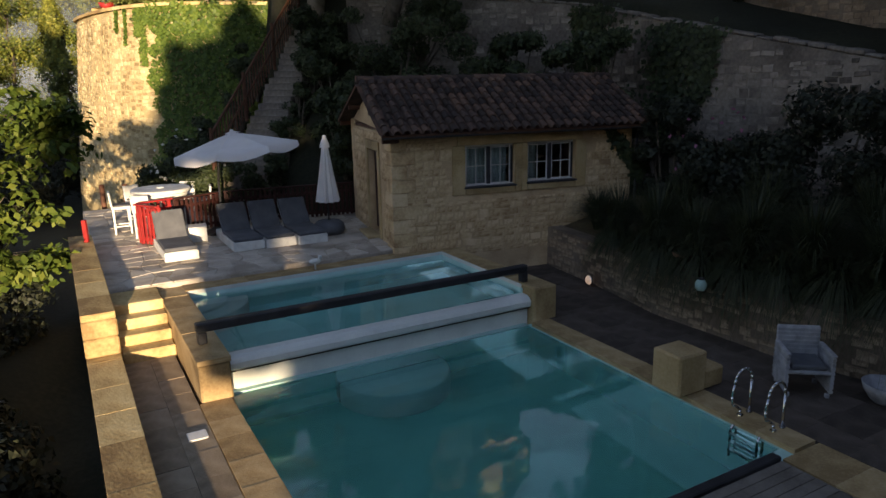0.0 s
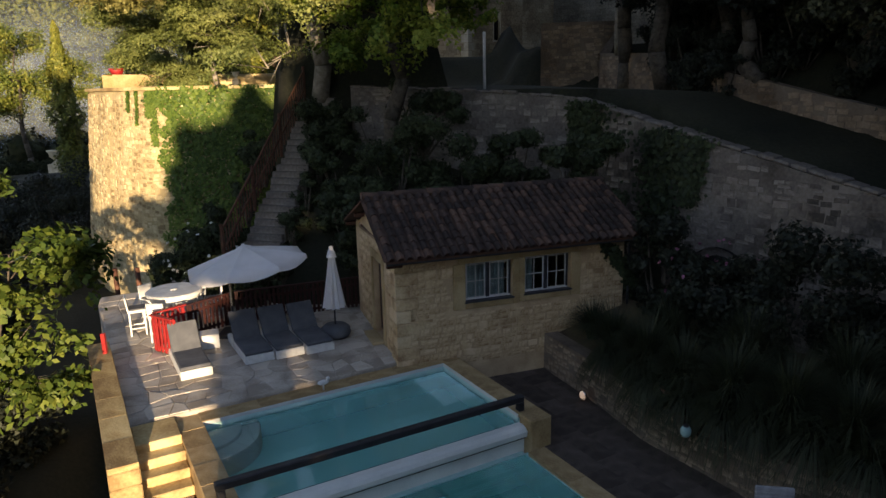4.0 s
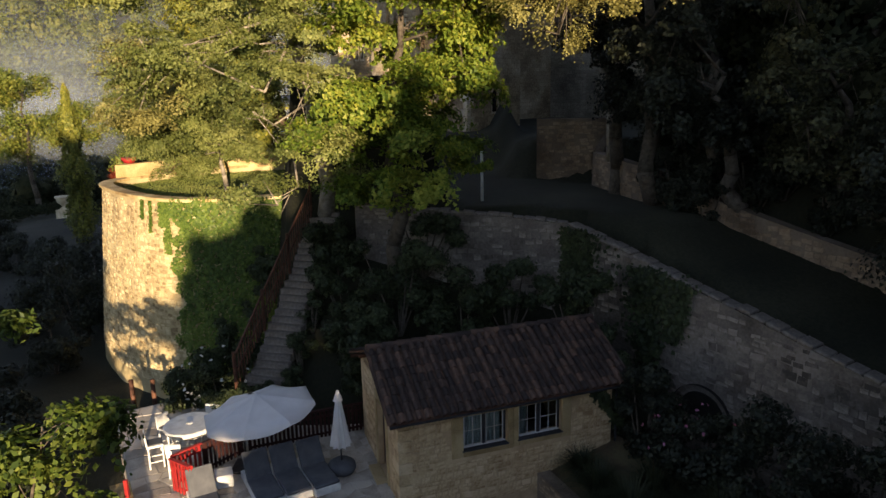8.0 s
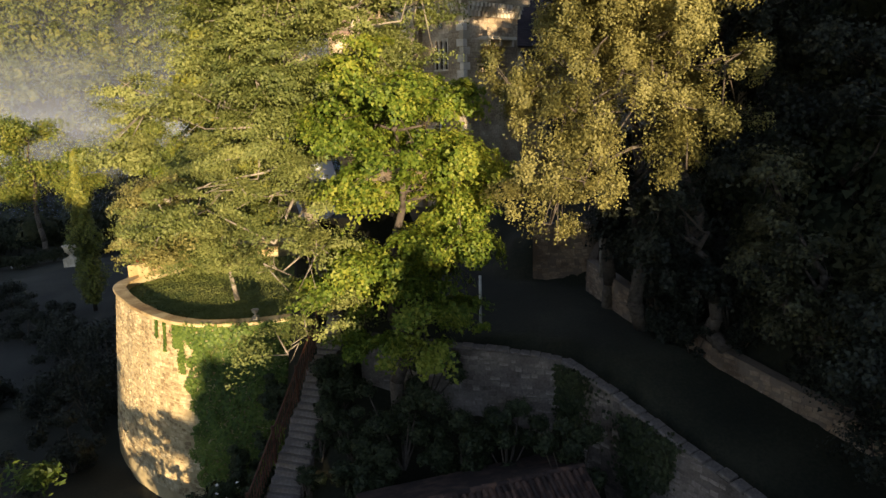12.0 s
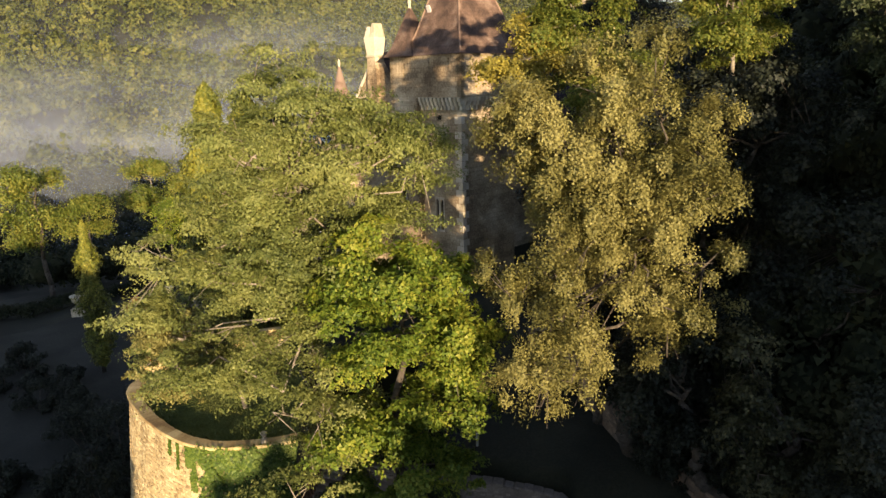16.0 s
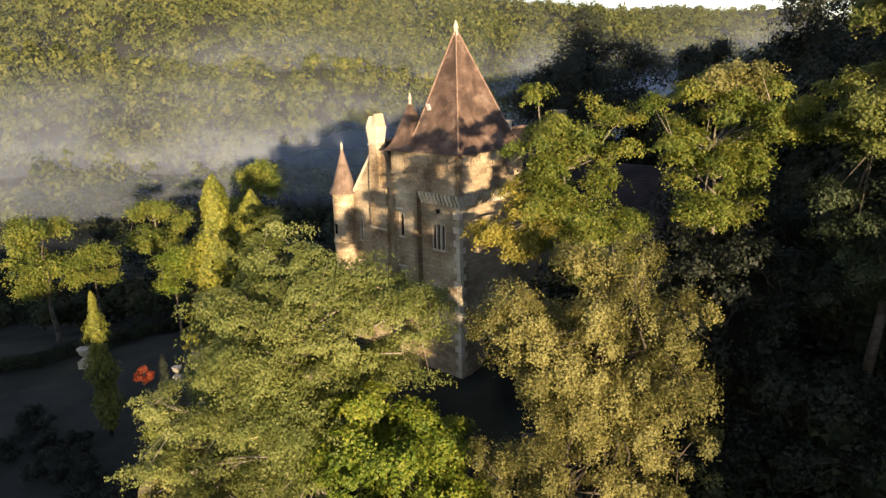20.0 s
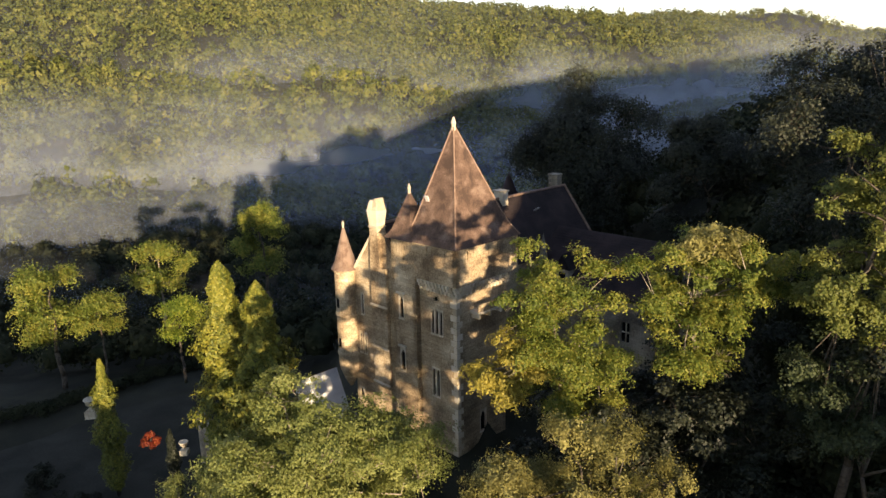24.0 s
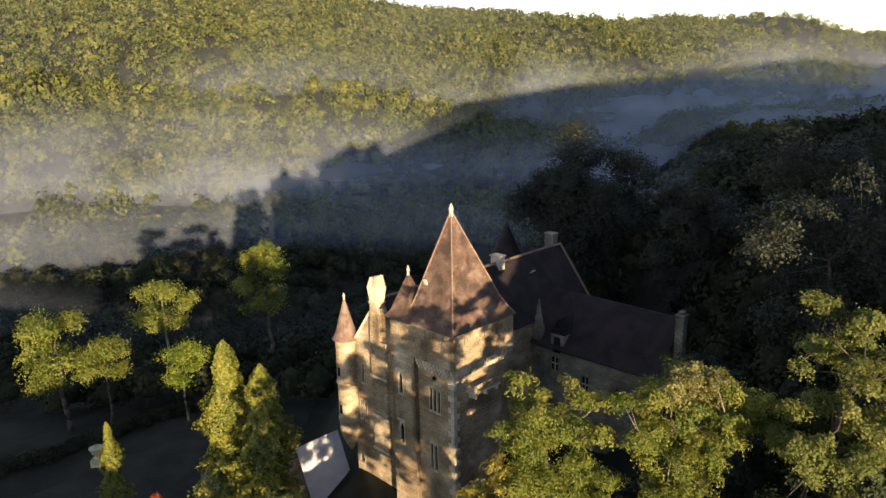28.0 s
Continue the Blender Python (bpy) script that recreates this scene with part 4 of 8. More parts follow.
    boxed("skylight", -0.12, 0.22, 0, 0.12, 0, 0.5, WINPAINT, rf).matrix_local = pose(1.18, 3.9, 27.7, 22, 0, -90)


def corbel(parent, x, y, axis):
    """Two stepped stones; axis -1: on the left face, 1: on the right face."""
    bm = bmesh.new()
    w = 0.1
    for k, (d, z0, z1) in enumerate(((0.2, 21.45, 21.75), (0.33, 21.752, 22.0), (0.44, 22.002, 22.255))):
        if axis < 0:
            box(bm, 0.448 - d, 0.47, y - w, y + w, z0, z1)
        else:
            box(bm, x - w, x + w, 0.448 - d, 0.47, z0, z1)
    part("corbel", bm, PALESTONE, parent)


HIPTILE = mat("pale_hip_tile", [(0.20, 0.125, 0.09), (0.32, 0.22, 0.16)], 3, 0.9, 0.3, 15)
castle_build()


def castle_hall():
    hall = empty("hall", Matrix(), "long hall with a gabled facade, chimneys and a dark tiled roof")
    hall.parent = castle
    gf = pose(1.0, 13.0, 0, 0, 0, -90)            # gabled facade: u from its left end
    holes = [(1.15, 1.42, 17.5, 19.3), (0.75, 1.0, 14.05, 15.85), (1.35, 1.6, 14.05, 15.85), (0.35, 0.95, 9.7, 10.7), (2.6, 2.95, 13.5, 15.0)]
    wall_panel("gable_wall", gf, 7.0, 5.0, 20.6, holes, 0.5, CWALL, hall, gable=(3.6, 25.3))
    for ua, ub, za, zb in holes:
        lancet(hall, gf, (ua + ub) / 2, za, zb, ub - ua)
    for (u0, z0), (u1, z1) in (((0, 20.6), (3.6, 25.3)),):
        bm = bmesh.new()
        vs = box(bm, u0 - 0.1, u1, -0.08, 0.55, z0, z0 + 0.28, 0)
        for v in vs:
            v.co.z += (z1 - z0) * (v.co.x - u0) / (u1 - u0)
        part("gable_coping", bm, PALESTONE, hall).matrix_local = gf
    # chimney breast up the facade and its carved top
    ch = boxed("chimney", 2.9, 4.75, -0.35, 0.2, 11.8, 22.0, CWALL, hall, "tall stone chimney with a carved top")
    ch.matrix_local = gf
    bm = bmesh.new()
    for v in box(bm, 2.86, 4.1, -0.32, 0.5, 22.003, 25.1, 0):
        if v.co.z > 24:
            v.co.x = 3.48 + (v.co.x - 3.48) * 0.72
    part("shaft", bm, CWALL, ch)
    boxed("chimney_collar", 2.94, 4.02, -0.42, 0.6, 25.103, 25.28, PALESTONE, ch, bev=0.05)
    bm = bmesh.new()
    for v in box(bm, 3.05, 3.91, -0.34, 0.5, 25.283, 26.5, 0):
        if v.co.z > 26:
            v.co.x, v.co.y = 3.48 + (v.co.x - 3.48) * 1.35, 0.08 + (v.co.y - 0.08) * 1.25
    part("chimney_head", bm, PALESTONE, ch)
    for u, h in ((2.92, 27.25), (3.5, 27.45)):
        bm = bmesh.new()
        for v in box(bm, u, u + 0.53, -0.42, 0.58, 26.503, h, 0):
            if v.co.z > 27:
                v.co.x, v.co.y = u + 0.3 + (v.co.x - u - 0.27) * 0.4, 0.08 + (v.co.y - 0.08) * 0.7
        part("chimney_cap", bm, PALESTONE, ch)
    for z in (12.1, 15.2, 18.75):
        boxed("string_course", 2.8, 4.85, -0.45, -0.32, z, z + 0.16, PALESTONE, ch)
    # round corner turret
    tu = empty("corner_turret", pose(0.8, 13.55, 0), "round corner turret with a pointed tiled roof")
    tu.parent = hall
    bm = bmesh.new()
    lathe(bm, [(0.15, 10.6), (0.5, 11.3), (0.85, 12.2), (0.95, 12.6), (0.95, 13.6), (1.03, 13.65), (1.03, 13.85), (0.95, 13.9), (0.95, 17.1), (1.03, 17.15), (1.03, 17.35), (0.95, 17.4), (0.95, 20.95), (1.05, 21.0), (1.05, 21.15), (0, 21.15)], 24)
    part("turret_wall", bm, CWALL, tu, smooth=False)
    bm = bmesh.new()
    roof_courses(bm, (0, 0, 1.0), (0, 0), 21.15, 24.75, 14, 0.15, 16, 0, 0.03)
    part("turret_roof", bm, CASTLETILE, tu)
    bm = bmesh.new()
    lathe(bm, [(0.09, 24.5), (0.08, 24.8), (0.12, 24.9), (0.0, 25.2)], 8)
    part("finial", bm, PALESTONE, tu)
    for z in (17.9, 14.4):
        boxed("slit_window", -0.97, -0.9, -0.14, 0.14, z, z + 0.8, DARKGLASS, tu, bev=0)
    # long walls and the roof
    boxed("side_wall_left", 1.5, 26, 12.5, 13.0, 5.0, 20.5, CWALL, hall)
    boxed("side_wall_right", 6.0, 26, 6.0, 6.4, 5.0, 20.4, CWALL, hall)
    wall_panel("end_wall", pose(26, 6.0, 0, 0, 0, 90), 7.0, 5.0, 20.6, [], 0.5, CWALL, hall, gable=(3.6, 25.3))
    tile_slope("roof_right", hall, (1.3, 5.6, 20.15), (26.3, 5.6, 20.15), (1.3, 9.5, 25.35), 26, DARKTILE)
    tile_slope("roof_left", hall, (26.3, 13.4, 20.2), (1.3, 13.4, 20.2), (26.3, 9.5, 25.35), 26, DARKTILE)
    bm = bmesh.new()
    tube(bm, (1.3, 9.5, 25.4), (26.3, 9.5, 25.4), 0.13, 0.13, 6)
    part("ridge_tiles", bm, HIPTILE, hall)
    c2 = boxed("ridge_chimney", 15.7, 16.5, 9.0, 10.1, 24.6, 26.0, PALESTONE, hall, "pale stone ridge chimney")
    boxed("chimney_cap", 15.6, 16.6, 8.9, 10.2, 26.003, 26.15, PALESTONE, c2)
    c3 = boxed("end_chimney", 25.2, 26.0, 9.7, 10.8, 24.5, 26.4, GWALL, hall, "grey stone end chimney")
    boxed("chimney_cap", 25.1, 26.1, 9.6, 10.9, 26.403, 26.6, GWALL, c3, bev=0.08)
    bm = bmesh.new()
    tube(bm, (26.15, 9.5, 25.45), (26.15, 5.6, 20.3), 0.13, 0.13, 6)
    part("verge_tiles", bm, HIPTILE, hall)
    boxed("roof_light", 0, 0.35, 0, 0.12, 0, 0.55, WINPAINT, hall).matrix_local = pose(19.5, 8.3, 23.75, 53)
    # cross wing
    wing = empty("cross_wing", Matrix(), "lower cross wing with dormers and a dark tiled roof")
    wing.parent = castle
    holes = [(2.2, 3.0, 15.8, 17.2), (5.6, 6.3, 14.6, 16.2), (9.0, 9.8, 14.2, 16.0), (-1.6, -0.9, 13.8, 15.2)]
    wf = pose(17.0, 6.0, 0, 0, 0, -90)
    wall_panel("wing_wall", wf, 12.5, 5.0, 18.3, holes, 0.4, GWALL, wing, u0=-2.5)
    for ua, ub, za, zb in holes:
        w = boxed("window", ua, ub, 0.2, 0.25, za, zb, DARKGLASS, wing, bev=0)
        w.matrix_local = wf
        boxed("mullion", (ua + ub) / 2 - 0.05, (ua + ub) / 2 + 0.05, 0.1, 0.19, za, zb, PALESTONE, w)
        boxed("transom", ua, ub, 0.1, 0.188, (za + zb) / 2 - 0.05, (za + zb) / 2 + 0.05, PALESTONE, w)
    boxed("wing_back_wall", 25, 25.4, -6.5, 5.9, 5.0, 18.3, CWALL, wing)
    wall_panel("wing_end_wall", pose(17.0, -6.5, 0), 8.4, 5.0, 18.3, [], 0.4, CWALL, wing, gable=(4.2, 22.2))
    tile_slope("roof_front", wing, (16.6, 6.6, 18.1), (16.6, -6.9, 18.1), (21.2, 6.6, 22.35), 22, DARKTILE)
    tile_slope("roof_rear", wing, (25.8, -6.9, 18.1), (25.8, 6.6, 18.1), (21.2, -6.9, 22.35), 22, DARKTILE)
    c4 = boxed("wing_chimney", 19.6, 20.4, -7.6, -6.9, 5.0, 22.9, GWALL, wing, "stone chimney at the end of the wing")
    boxed("chimney_cap", 19.5, 20.5, -7.7, -6.8, 22.903, 23.1, GWALL, c4, bev=0.06)
    boxed("chimney_pot", 19.75, 20.25, -7.5, -7.0, 23.103, 23.4, GWALL, c4, bev=0.08)
    dm = boxed("dormer", 16.95, 18.6, 2.4, 3.8, 17.2, 19.5, GWALL, wing, "stone dormer with a pointed gable")
    bm = bmesh.new()
    f = [bm.verts.new(p) for p in ((16.9, 2.3, 19.503), (16.9, 3.9, 19.503), (16.9, 3.1, 20.9), (19.6, 2.3, 19.503), (19.6, 3.9, 19.503), (19.9, 3.1, 20.9))]
    for q in ((0, 2, 1), (0, 3, 5, 2), (1, 2, 5, 4), (0, 1, 4, 3)):
        bm.faces.new([f[i] for i in q])
    part("dormer_roof", bm, DARKTILE, dm)
    boxed("dormer_window", 16.92, 16.945, 2.75, 3.45, 17.7, 19.2, DARKGLASS, dm, bev=0)
    dm2 = boxed("pinnacle_gable", 16.9, 17.6, 5.0, 5.9, 17.0, 19.8, GWALL, wing, "carved stone gable beside the hall")
    bm = bmesh.new()
    bmesh.ops.create_cone(bm, cap_ends=True, segments=4, radius1=0.45, radius2=0.03, depth=2.6, matrix=Matrix.Translation((17.25, 5.45, 21.1)) @ Matrix.Rotation(radians(45), 4, "Z"))
    part("gable_point", bm, GWALL, dm2)
    # lean-to against the facade, and the far round tower
    lean = boxed("lean_to", -3.2, 0.98, 15.0, 19.0, 3.0, 8.5, CWALL, castle, "low lean-to with a pale sloping roof")
    for nm, ya, za, yb, zb, mt in (("pale_roof", 13.2, 5.6, 15.9, 11.5, PALEROOF), ("brown_roof", 19.3, 8.9, 15.92, 11.56, CASTLETILE)):
        bm = bmesh.new()
        f = [bm.verts.new(p) for p in ((-3.5, ya, za), (0.97, ya, za), (0.97, yb, zb), (-3.5, yb, zb), (-3.5, ya, za - 0.12), (0.97, ya, za - 0.12), (0.97, yb, zb - 0.12), (-3.5, yb, zb - 0.12))]
        for k in ((0, 1, 2, 3), (7, 6, 5, 4), (0, 4, 5, 1), (1, 5, 6, 2), (2, 6, 7, 3), (3, 7, 4, 0)):
            bm.faces.new([f[i] for i in k])
        part(nm, bm, mt, lean)


PALEROOF = mat("pale_lead_roof", [(0.55, 0.56, 0.57), (0.72, 0.73, 0.74)], 0.8, 0.6, 0.2, 9)
castle_hall()
round_tower = empty("round_tower", pose(9.6, 85.2, 0), "far round tower with a dark conical roof", "tower")
bm = bmesh.new()
lathe(bm, [(1.8, -5), (1.8, 19.6), (1.95, 19.7), (1.95, 19.9)], 20)
part("wall", bm, CWALL, round_tower)
bm = bmesh.new()
roof_courses(bm, (0, 0, 1.95), (0, 0), 19.9, 24.6, 14, 0.2, 16, 0, 0.03)
part("cone_roof", bm, DARKTILE, round_tower)

# ---- pools, deck, terrace ----
def pool_at(u, v, z=0.0, rz=0.0):
    return POOL @ pose(u, v, z, 0, 0, rz)


def struct(name, m, label, category=""):
    return empty(name, m, label, category or name, kind="structure")


basin = struct("lower_pool", POOL, "green rendered basin of the lower swimming pool", "pool")
for nm, b in (("basin_floor", (-0.04, 5.9, -5.6, 0.0, -1.75, -1.55)), ("basin_wall", (-0.3, -0.04, -5.75, 0.0, -1.75, -0.17)), ("basin_wall", (5.86, 6.1, -5.75, 0.0, -1.75, -0.17)),
              ("basin_wall", (-0.04, 5.86, -5.8, -5.56, -1.75, -0.17)), ("basin_wall", (-0.04, 5.86, -0.02, 0.1, -1.75, -0.17))):
    boxed(nm, *b, POOLFLOOR, basin, bev=0)
bm = bmesh.new()
lathe(bm, [(0.0, -0.75), (0.98, -0.75), (1.03, -0.8), (1.03, -1.55)], 24, 2.85, -0.03, math.pi, 2 * math.pi)
part("round_bench", bm, POOLSHALLOW, basin, "half-round pale bench under water", True)
water = boxed("lower_pool_water", -0.038, 5.858, -5.558, -0.022, -1.548, -0.2, WATER, bev=0)
water.matrix_world = POOL
tagged(water, "still turquoise water of the lower pool", "water", kind="structure")

up = struct("upper_pool", POOL, "pale rendered basin of the raised upper pool", "pool")
for nm, b in (("basin_floor", (0, 5.9, 0.3, 3.55, -0.95, -0.75)), ("basin_wall", (-0.2, 0.0, 0.3, 3.75, -1.6, 0.5)), ("basin_wall", (5.9, 6.1, 0.3, 3.75, -1.6, 0.5)), ("basin_wall", (0, 5.9, 3.55, 3.75, -1.6, 0.5))):
    boxed(nm, *b, POOLSHALLOW, up, bev=0)
spill = boxed("spill_wall", 0.0, 5.93, 0.1, 0.3, -1.6, 0.165, PLASTER, up, "white overflow wall between the pools")
bm = bmesh.new()
prof = [(0.02, 0.185), (0.0, 0.22), (0.0, 0.31), (0.05, 0.37), (0.13, 0.405), (0.3, 0.405), (0.3, 0.185)]
a, b = [[bm.verts.new((u, y, z)) for y, z in prof] for u in (0.0, 5.93)]
for i in range(len(prof)):
    j = (i + 1) % len(prof)
    bm.faces.new((a[i], b[i], b[j], a[j]))
bm.faces.new(a[::-1]), bm.faces.new(b)
part("overflow_lip", bm, PLASTER, spill)
boxed("slot_shade", 0.0, 5.93, 0.045, 0.099, 0.150, 0.183, DARK, spill, "dark strip that paints the overflow slot's shade", bev=0)
bm = bmesh.new()
for r, z in ((1.15, 0.1), (0.75, 0.25)):
    lathe(bm, [(0.0, z), (r, z), (r + 0.03, z - 0.03), (r + 0.03, -0.74)], 14, 0.0, 3.55, -math.pi / 2, 0)
part("corner_steps", bm, PLASTER, up, "rounded steps in the pool corner", True)
water = boxed("upper_pool_water", 0.002, 5.898, 0.302, 3.548, -0.748, 0.415, CLEARWATER, bev=0)
water.matrix_world = POOL
tagged(water, "still turquoise water of the upper pool", "water", kind="structure")


def pieces(name, parent, rects, z0, z1, material, seed, gap=0.004, bev=0.012, tilt=0.0):
    """Slabs over rectangles (u0, u1, v0, v1), each an object on one shared unit mesh."""
    rnd = random.Random(seed)
    bm = bmesh.new()
    box(bm, -0.5, 0.5, -0.5, 0.5, -0.5, 0.5, 0.014)
    first = part(name, bm, material, parent)
    me = first.data
    made = []
    for i, (u0, u1, v0, v1) in enumerate(rects):
        ob = first if i == 0 else new(name, me)
        ob.parent = parent
        h = z1 - z0 + rnd.uniform(-0.004, 0.004)
        ob.matrix_local = Matrix.LocRotScale(((u0 + u1) / 2, (v0 + v1) / 2, z0 + h / 2), Euler((rnd.uniform(-tilt, tilt), rnd.uniform(-tilt, tilt), 0)), (u1 - u0 - gap, v1 - v0 - gap, h))
        made.append(ob)
    return made


def run(a, b, step, rnd):
    out, x = [], a
    while x < b - 0.15:
        n = min(b, x + step * rnd.uniform(0.85, 1.15))
        if b - n < 0.2:
            n = b
        out.append((x, n))
        x = n
    return out


rnd = random.Random(4)
cop = struct("pool_coping", POOL, "ochre stone coping round the two pools", "coping")
rects = [(-0.52, -0.042, a, b) for a, b in run(-7.0, -0.32, 0.62, rnd)] + [(5.862, 6.3, a, b) for a, b in run(-5.75, -0.12, 0.62, rnd)]
pieces("coping_stone", cop, rects, -0.19, DECK + 0.01, COPING, 1)
rects = [(a, b, 3.56, 4.02) for a, b in run(-0.02, 6.4, 0.65, rnd)]
pieces("upper_coping_stone", cop, rects, 0.46, 0.6, COPING, 2)
rects = [(5.91, 6.4, a, b) for a, b in run(0.92, 3.55, 0.65, rnd)]
pieces("side_coping_stone", cop, rects, 0.46, 0.6, COPING, 3)
for z0, z1, m in ((0.3, 0.508, POOLSHALLOW), (0.51, 0.588, PLASTER)):
    boxed("upper_rim", 0.0, 5.9, 3.545, 3.56, z0, z1, m, cop, bev=0)
    boxed("side_rim", 5.895, 5.91, 0.3, 3.545, z0, z1, m, cop, bev=0)
boxed("outer_wall", 6.1, 6.4, 0.92, 4.0, -0.9, 0.458, COPING, cop)

lb = struct("pool_flank_wall", POOL, "ochre rendered wall flanking the upper pool", "wall")
boxed("wall_body", -0.48, -0.003, -0.3, 4.02, -0.9, 0.5, COPING, lb, bev=0.03)
pieces("cap_stone", lb, [(-0.5, 0.01, a, b) for a, b in run(-0.32, 4.02, 0.7, rnd)], 0.502, 0.585, COPING, 4)
pier = boxed("stone_pier", 5.94, 6.5, -0.1, 0.9, -0.9, 0.585, COPING, bev=0.03)
pier.matrix_world = POOL
tagged(pier, "square ochre stone pier at the pool's end", "pier", kind="structure")

# low parapet, higher along the terrace
par = struct("parapet", POOL, "low golden stone parapet beside the terrace", "wall")
boxed("lower_body", -1.9, -1.42, -12, 1.93, -3, 0.04, STONE, par)
boxed("upper_body", -1.9, -1.42, 1.935, 9.0, -3, 0.80, STONE, par)
pieces("parapet_cap", par, [(-1.93, -1.39, a, b) for a, b in run(-9.0, 1.9, 1.1, rnd)], 0.042, 0.15, STONE, 5)
pieces("upper_cap", par, [(-1.93, -1.39, a, b) for a, b in run(1.9, 9.0, 1.1, rnd)], 0.802, 0.92, STONE, 6)
for i in range(2):
    boxed("end_block", -1.935, -1.385, 1.885, 2.35, 0.152 + 0.325 * i, 0.152 + 0.325 * (i + 1) - 0.004, STONE, par, bev=0.025)

# steps between path and terrace
st = struct("pool_steps", POOL, "four golden stone steps up to the terrace", "steps")
for i in range(4):
    boxed("step", -1.37, -0.49, 2.0 + 0.36 * i, 4.0 if i == 3 else 2.0 + 0.36 * i + 0.42, -0.6, DECK + 0.19 * (i + 1), STONE, st, bev=0.02)

# path, deck, terrace paving
path = struct("pool_path", POOL, "grey paved path between parapet and pool", "pavement")
boxed("path_bed", -1.385, -0.53, -12, 2.0, -0.6, DECK - 0.05, MORTAR, path)
pieces("slab", path, [(u, u + 0.425, a, b) for u in (-1.38, -0.955) for a, b in run(-7.5, 1.98, 0.62, rnd)], DECK - 0.048, DECK, PATHSLAB, 7, tilt=0.004)
boxed("skimmer_lid", -0.86, -0.6, -1.42, -1.16, DECK + 0.002, DECK + 0.02, WHITE, path, "white plastic skimmer lid")
deck = struct("pool_deck", POOL, "grey paved deck beside the pool", "pavement")
boxed("deck_bed", 6.3, 13, -13, 6.0, -0.7, DECK - 0.05, MORTAR, deck)
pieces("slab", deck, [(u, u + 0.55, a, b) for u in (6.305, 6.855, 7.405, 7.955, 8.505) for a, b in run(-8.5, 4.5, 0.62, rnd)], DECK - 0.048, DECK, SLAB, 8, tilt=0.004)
wd = struct("wood_deck", POOL, "weathered board cover over the pool's end", "deck")
boxed("edge_beam", -0.04, 5.52, -5.80, -5.66, -0.35, DECK + 0.04, DARKFRAME, wd, "dark cover beam")
for i in range(20):
    boxed("board", -0.4, 5.5, -5.96 - 0.15 * i, -5.81 - 0.15 * i - 0.008, -0.16, DECK, GREYWOOD, wd, bev=0.006)

pieces("slab", deck, [(5.53, 6.295, a, b) for a, b in run(-8.5, -5.8, 0.7, rnd)], DECK - 0.2, DECK + 0.006, COPING, 18, tilt=0.004)
terr = struct("terrace", POOL, "pale crazy-paved terrace beside the upper pool", "terrace")
boxed("terrace_bed", -1.4, 9.0, 4.03, 14.5, -2.4, TERR - 0.018, FLAG, terr)


def crazy(parent, u0, u1, v0, v1, cell, z0, z1, material, seed):
    """Irregular flags: a jittered lattice of polygons with open joints."""
    rnd = random.Random(seed)
    nu, nv = int((u1 - u0) / cell), int((v1 - v0) / cell)
    pt = {(i, j): (u0 + (u1 - u0) * i / nu + (rnd.uniform(-0.33, 0.33) * cell if 0 < i < nu else 0), v0 + (v1 - v0) * j / nv + (rnd.uniform(-0.33, 0.33) * cell if 0 < j < nv else 0)) for i in range(nu + 1) for j in range(nv + 1)}
    for i in range(nu):
        for j in range(nv):
            q = [pt[i, j], pt[i + 1, j], pt[i + 1, j + 1], pt[i, j + 1]]
            if rnd.random() < 0.35:
                k = rnd.randrange(4)
                a, b, c = q[k - 1], q[k], q[(k + 1) % 4]
                q[k:k + 1] = [tuple(b[t] + (a[t] - b[t]) * 0.35 for t in (0, 1)), tuple(b[t] + (c[t] - b[t]) * 0.35 for t in (0, 1))]
            cx, cy = sum(p[0] for p in q) / len(q), sum(p[1] for p in q) / len(q)
            s = 1 - 0.022 / cell
            bm = bmesh.new()
            zz = z1 + rnd.uniform(-0.008, 0.006)
            lo = [bm.verts.new((cx + (x - cx) * s, cy + (y - cy) * s, z0)) for x, y in q]
            mid = [bm.verts.new((cx + (x - cx) * s, cy + (y - cy) * s, zz - 0.012)) for x, y in q]
            hi = [bm.verts.new((cx + (x - cx) * s * 0.96, cy + (y - cy) * s * 0.96, zz)) for x, y in q]
            for a, b in ((lo, mid), (mid, hi)):
                for k in range(len(q)):
                    bm.faces.new((a[k], a[(k + 1) % len(q)], b[(k + 1) % len(q)], b[k]))
            bm.faces.new(hi)
            part("flagstone", bm, material, parent)


crazy(terr, -1.38, 6.3, 4.05, 9.4, 0.42, TERR - 0.05, TERR, FLAG, 11)
crazy(terr, -1.38, 3.5, 9.4, 14.4, 0.62, TERR - 0.05, TERR, FLAG, 12)

# dark beam over the upper pool
beam = empty("cover_beam", POOL, "dark metal cover beam across the upper pool", "beam")
boxed("beam", -0.36, 6.12, 0.36, 0.52, 0.79, 0.94, DARKFRAME, beam, bev=0.02)
boxed("post", -0.34, -0.2, 0.36, 0.52, 0.588, 0.788, DARKFRAME, beam)
boxed("post", 5.98, 6.12, 0.36, 0.52, 0.588, 0.788, DARKFRAME, beam)

# blocks at the pool's edge, ladder, chair, lamp, bowl
blk = boxed("stone_cube", 5.70, 6.28, -3.98, -3.42, DECK + 0.012, 0.56, COPING, bev=0.03)
blk.matrix_world = POOL
tagged(blk, "large ochre stone cube standing on the pool edge", "block")
blk = boxed("low_stone_block", 6.29, 6.72, -3.95, -3.5, DECK + 0.002, 0.22, COPING, bev=0.03)
blk.matrix_world = POOL
tagged(blk, "low ochre stone block beside the cube", "block")

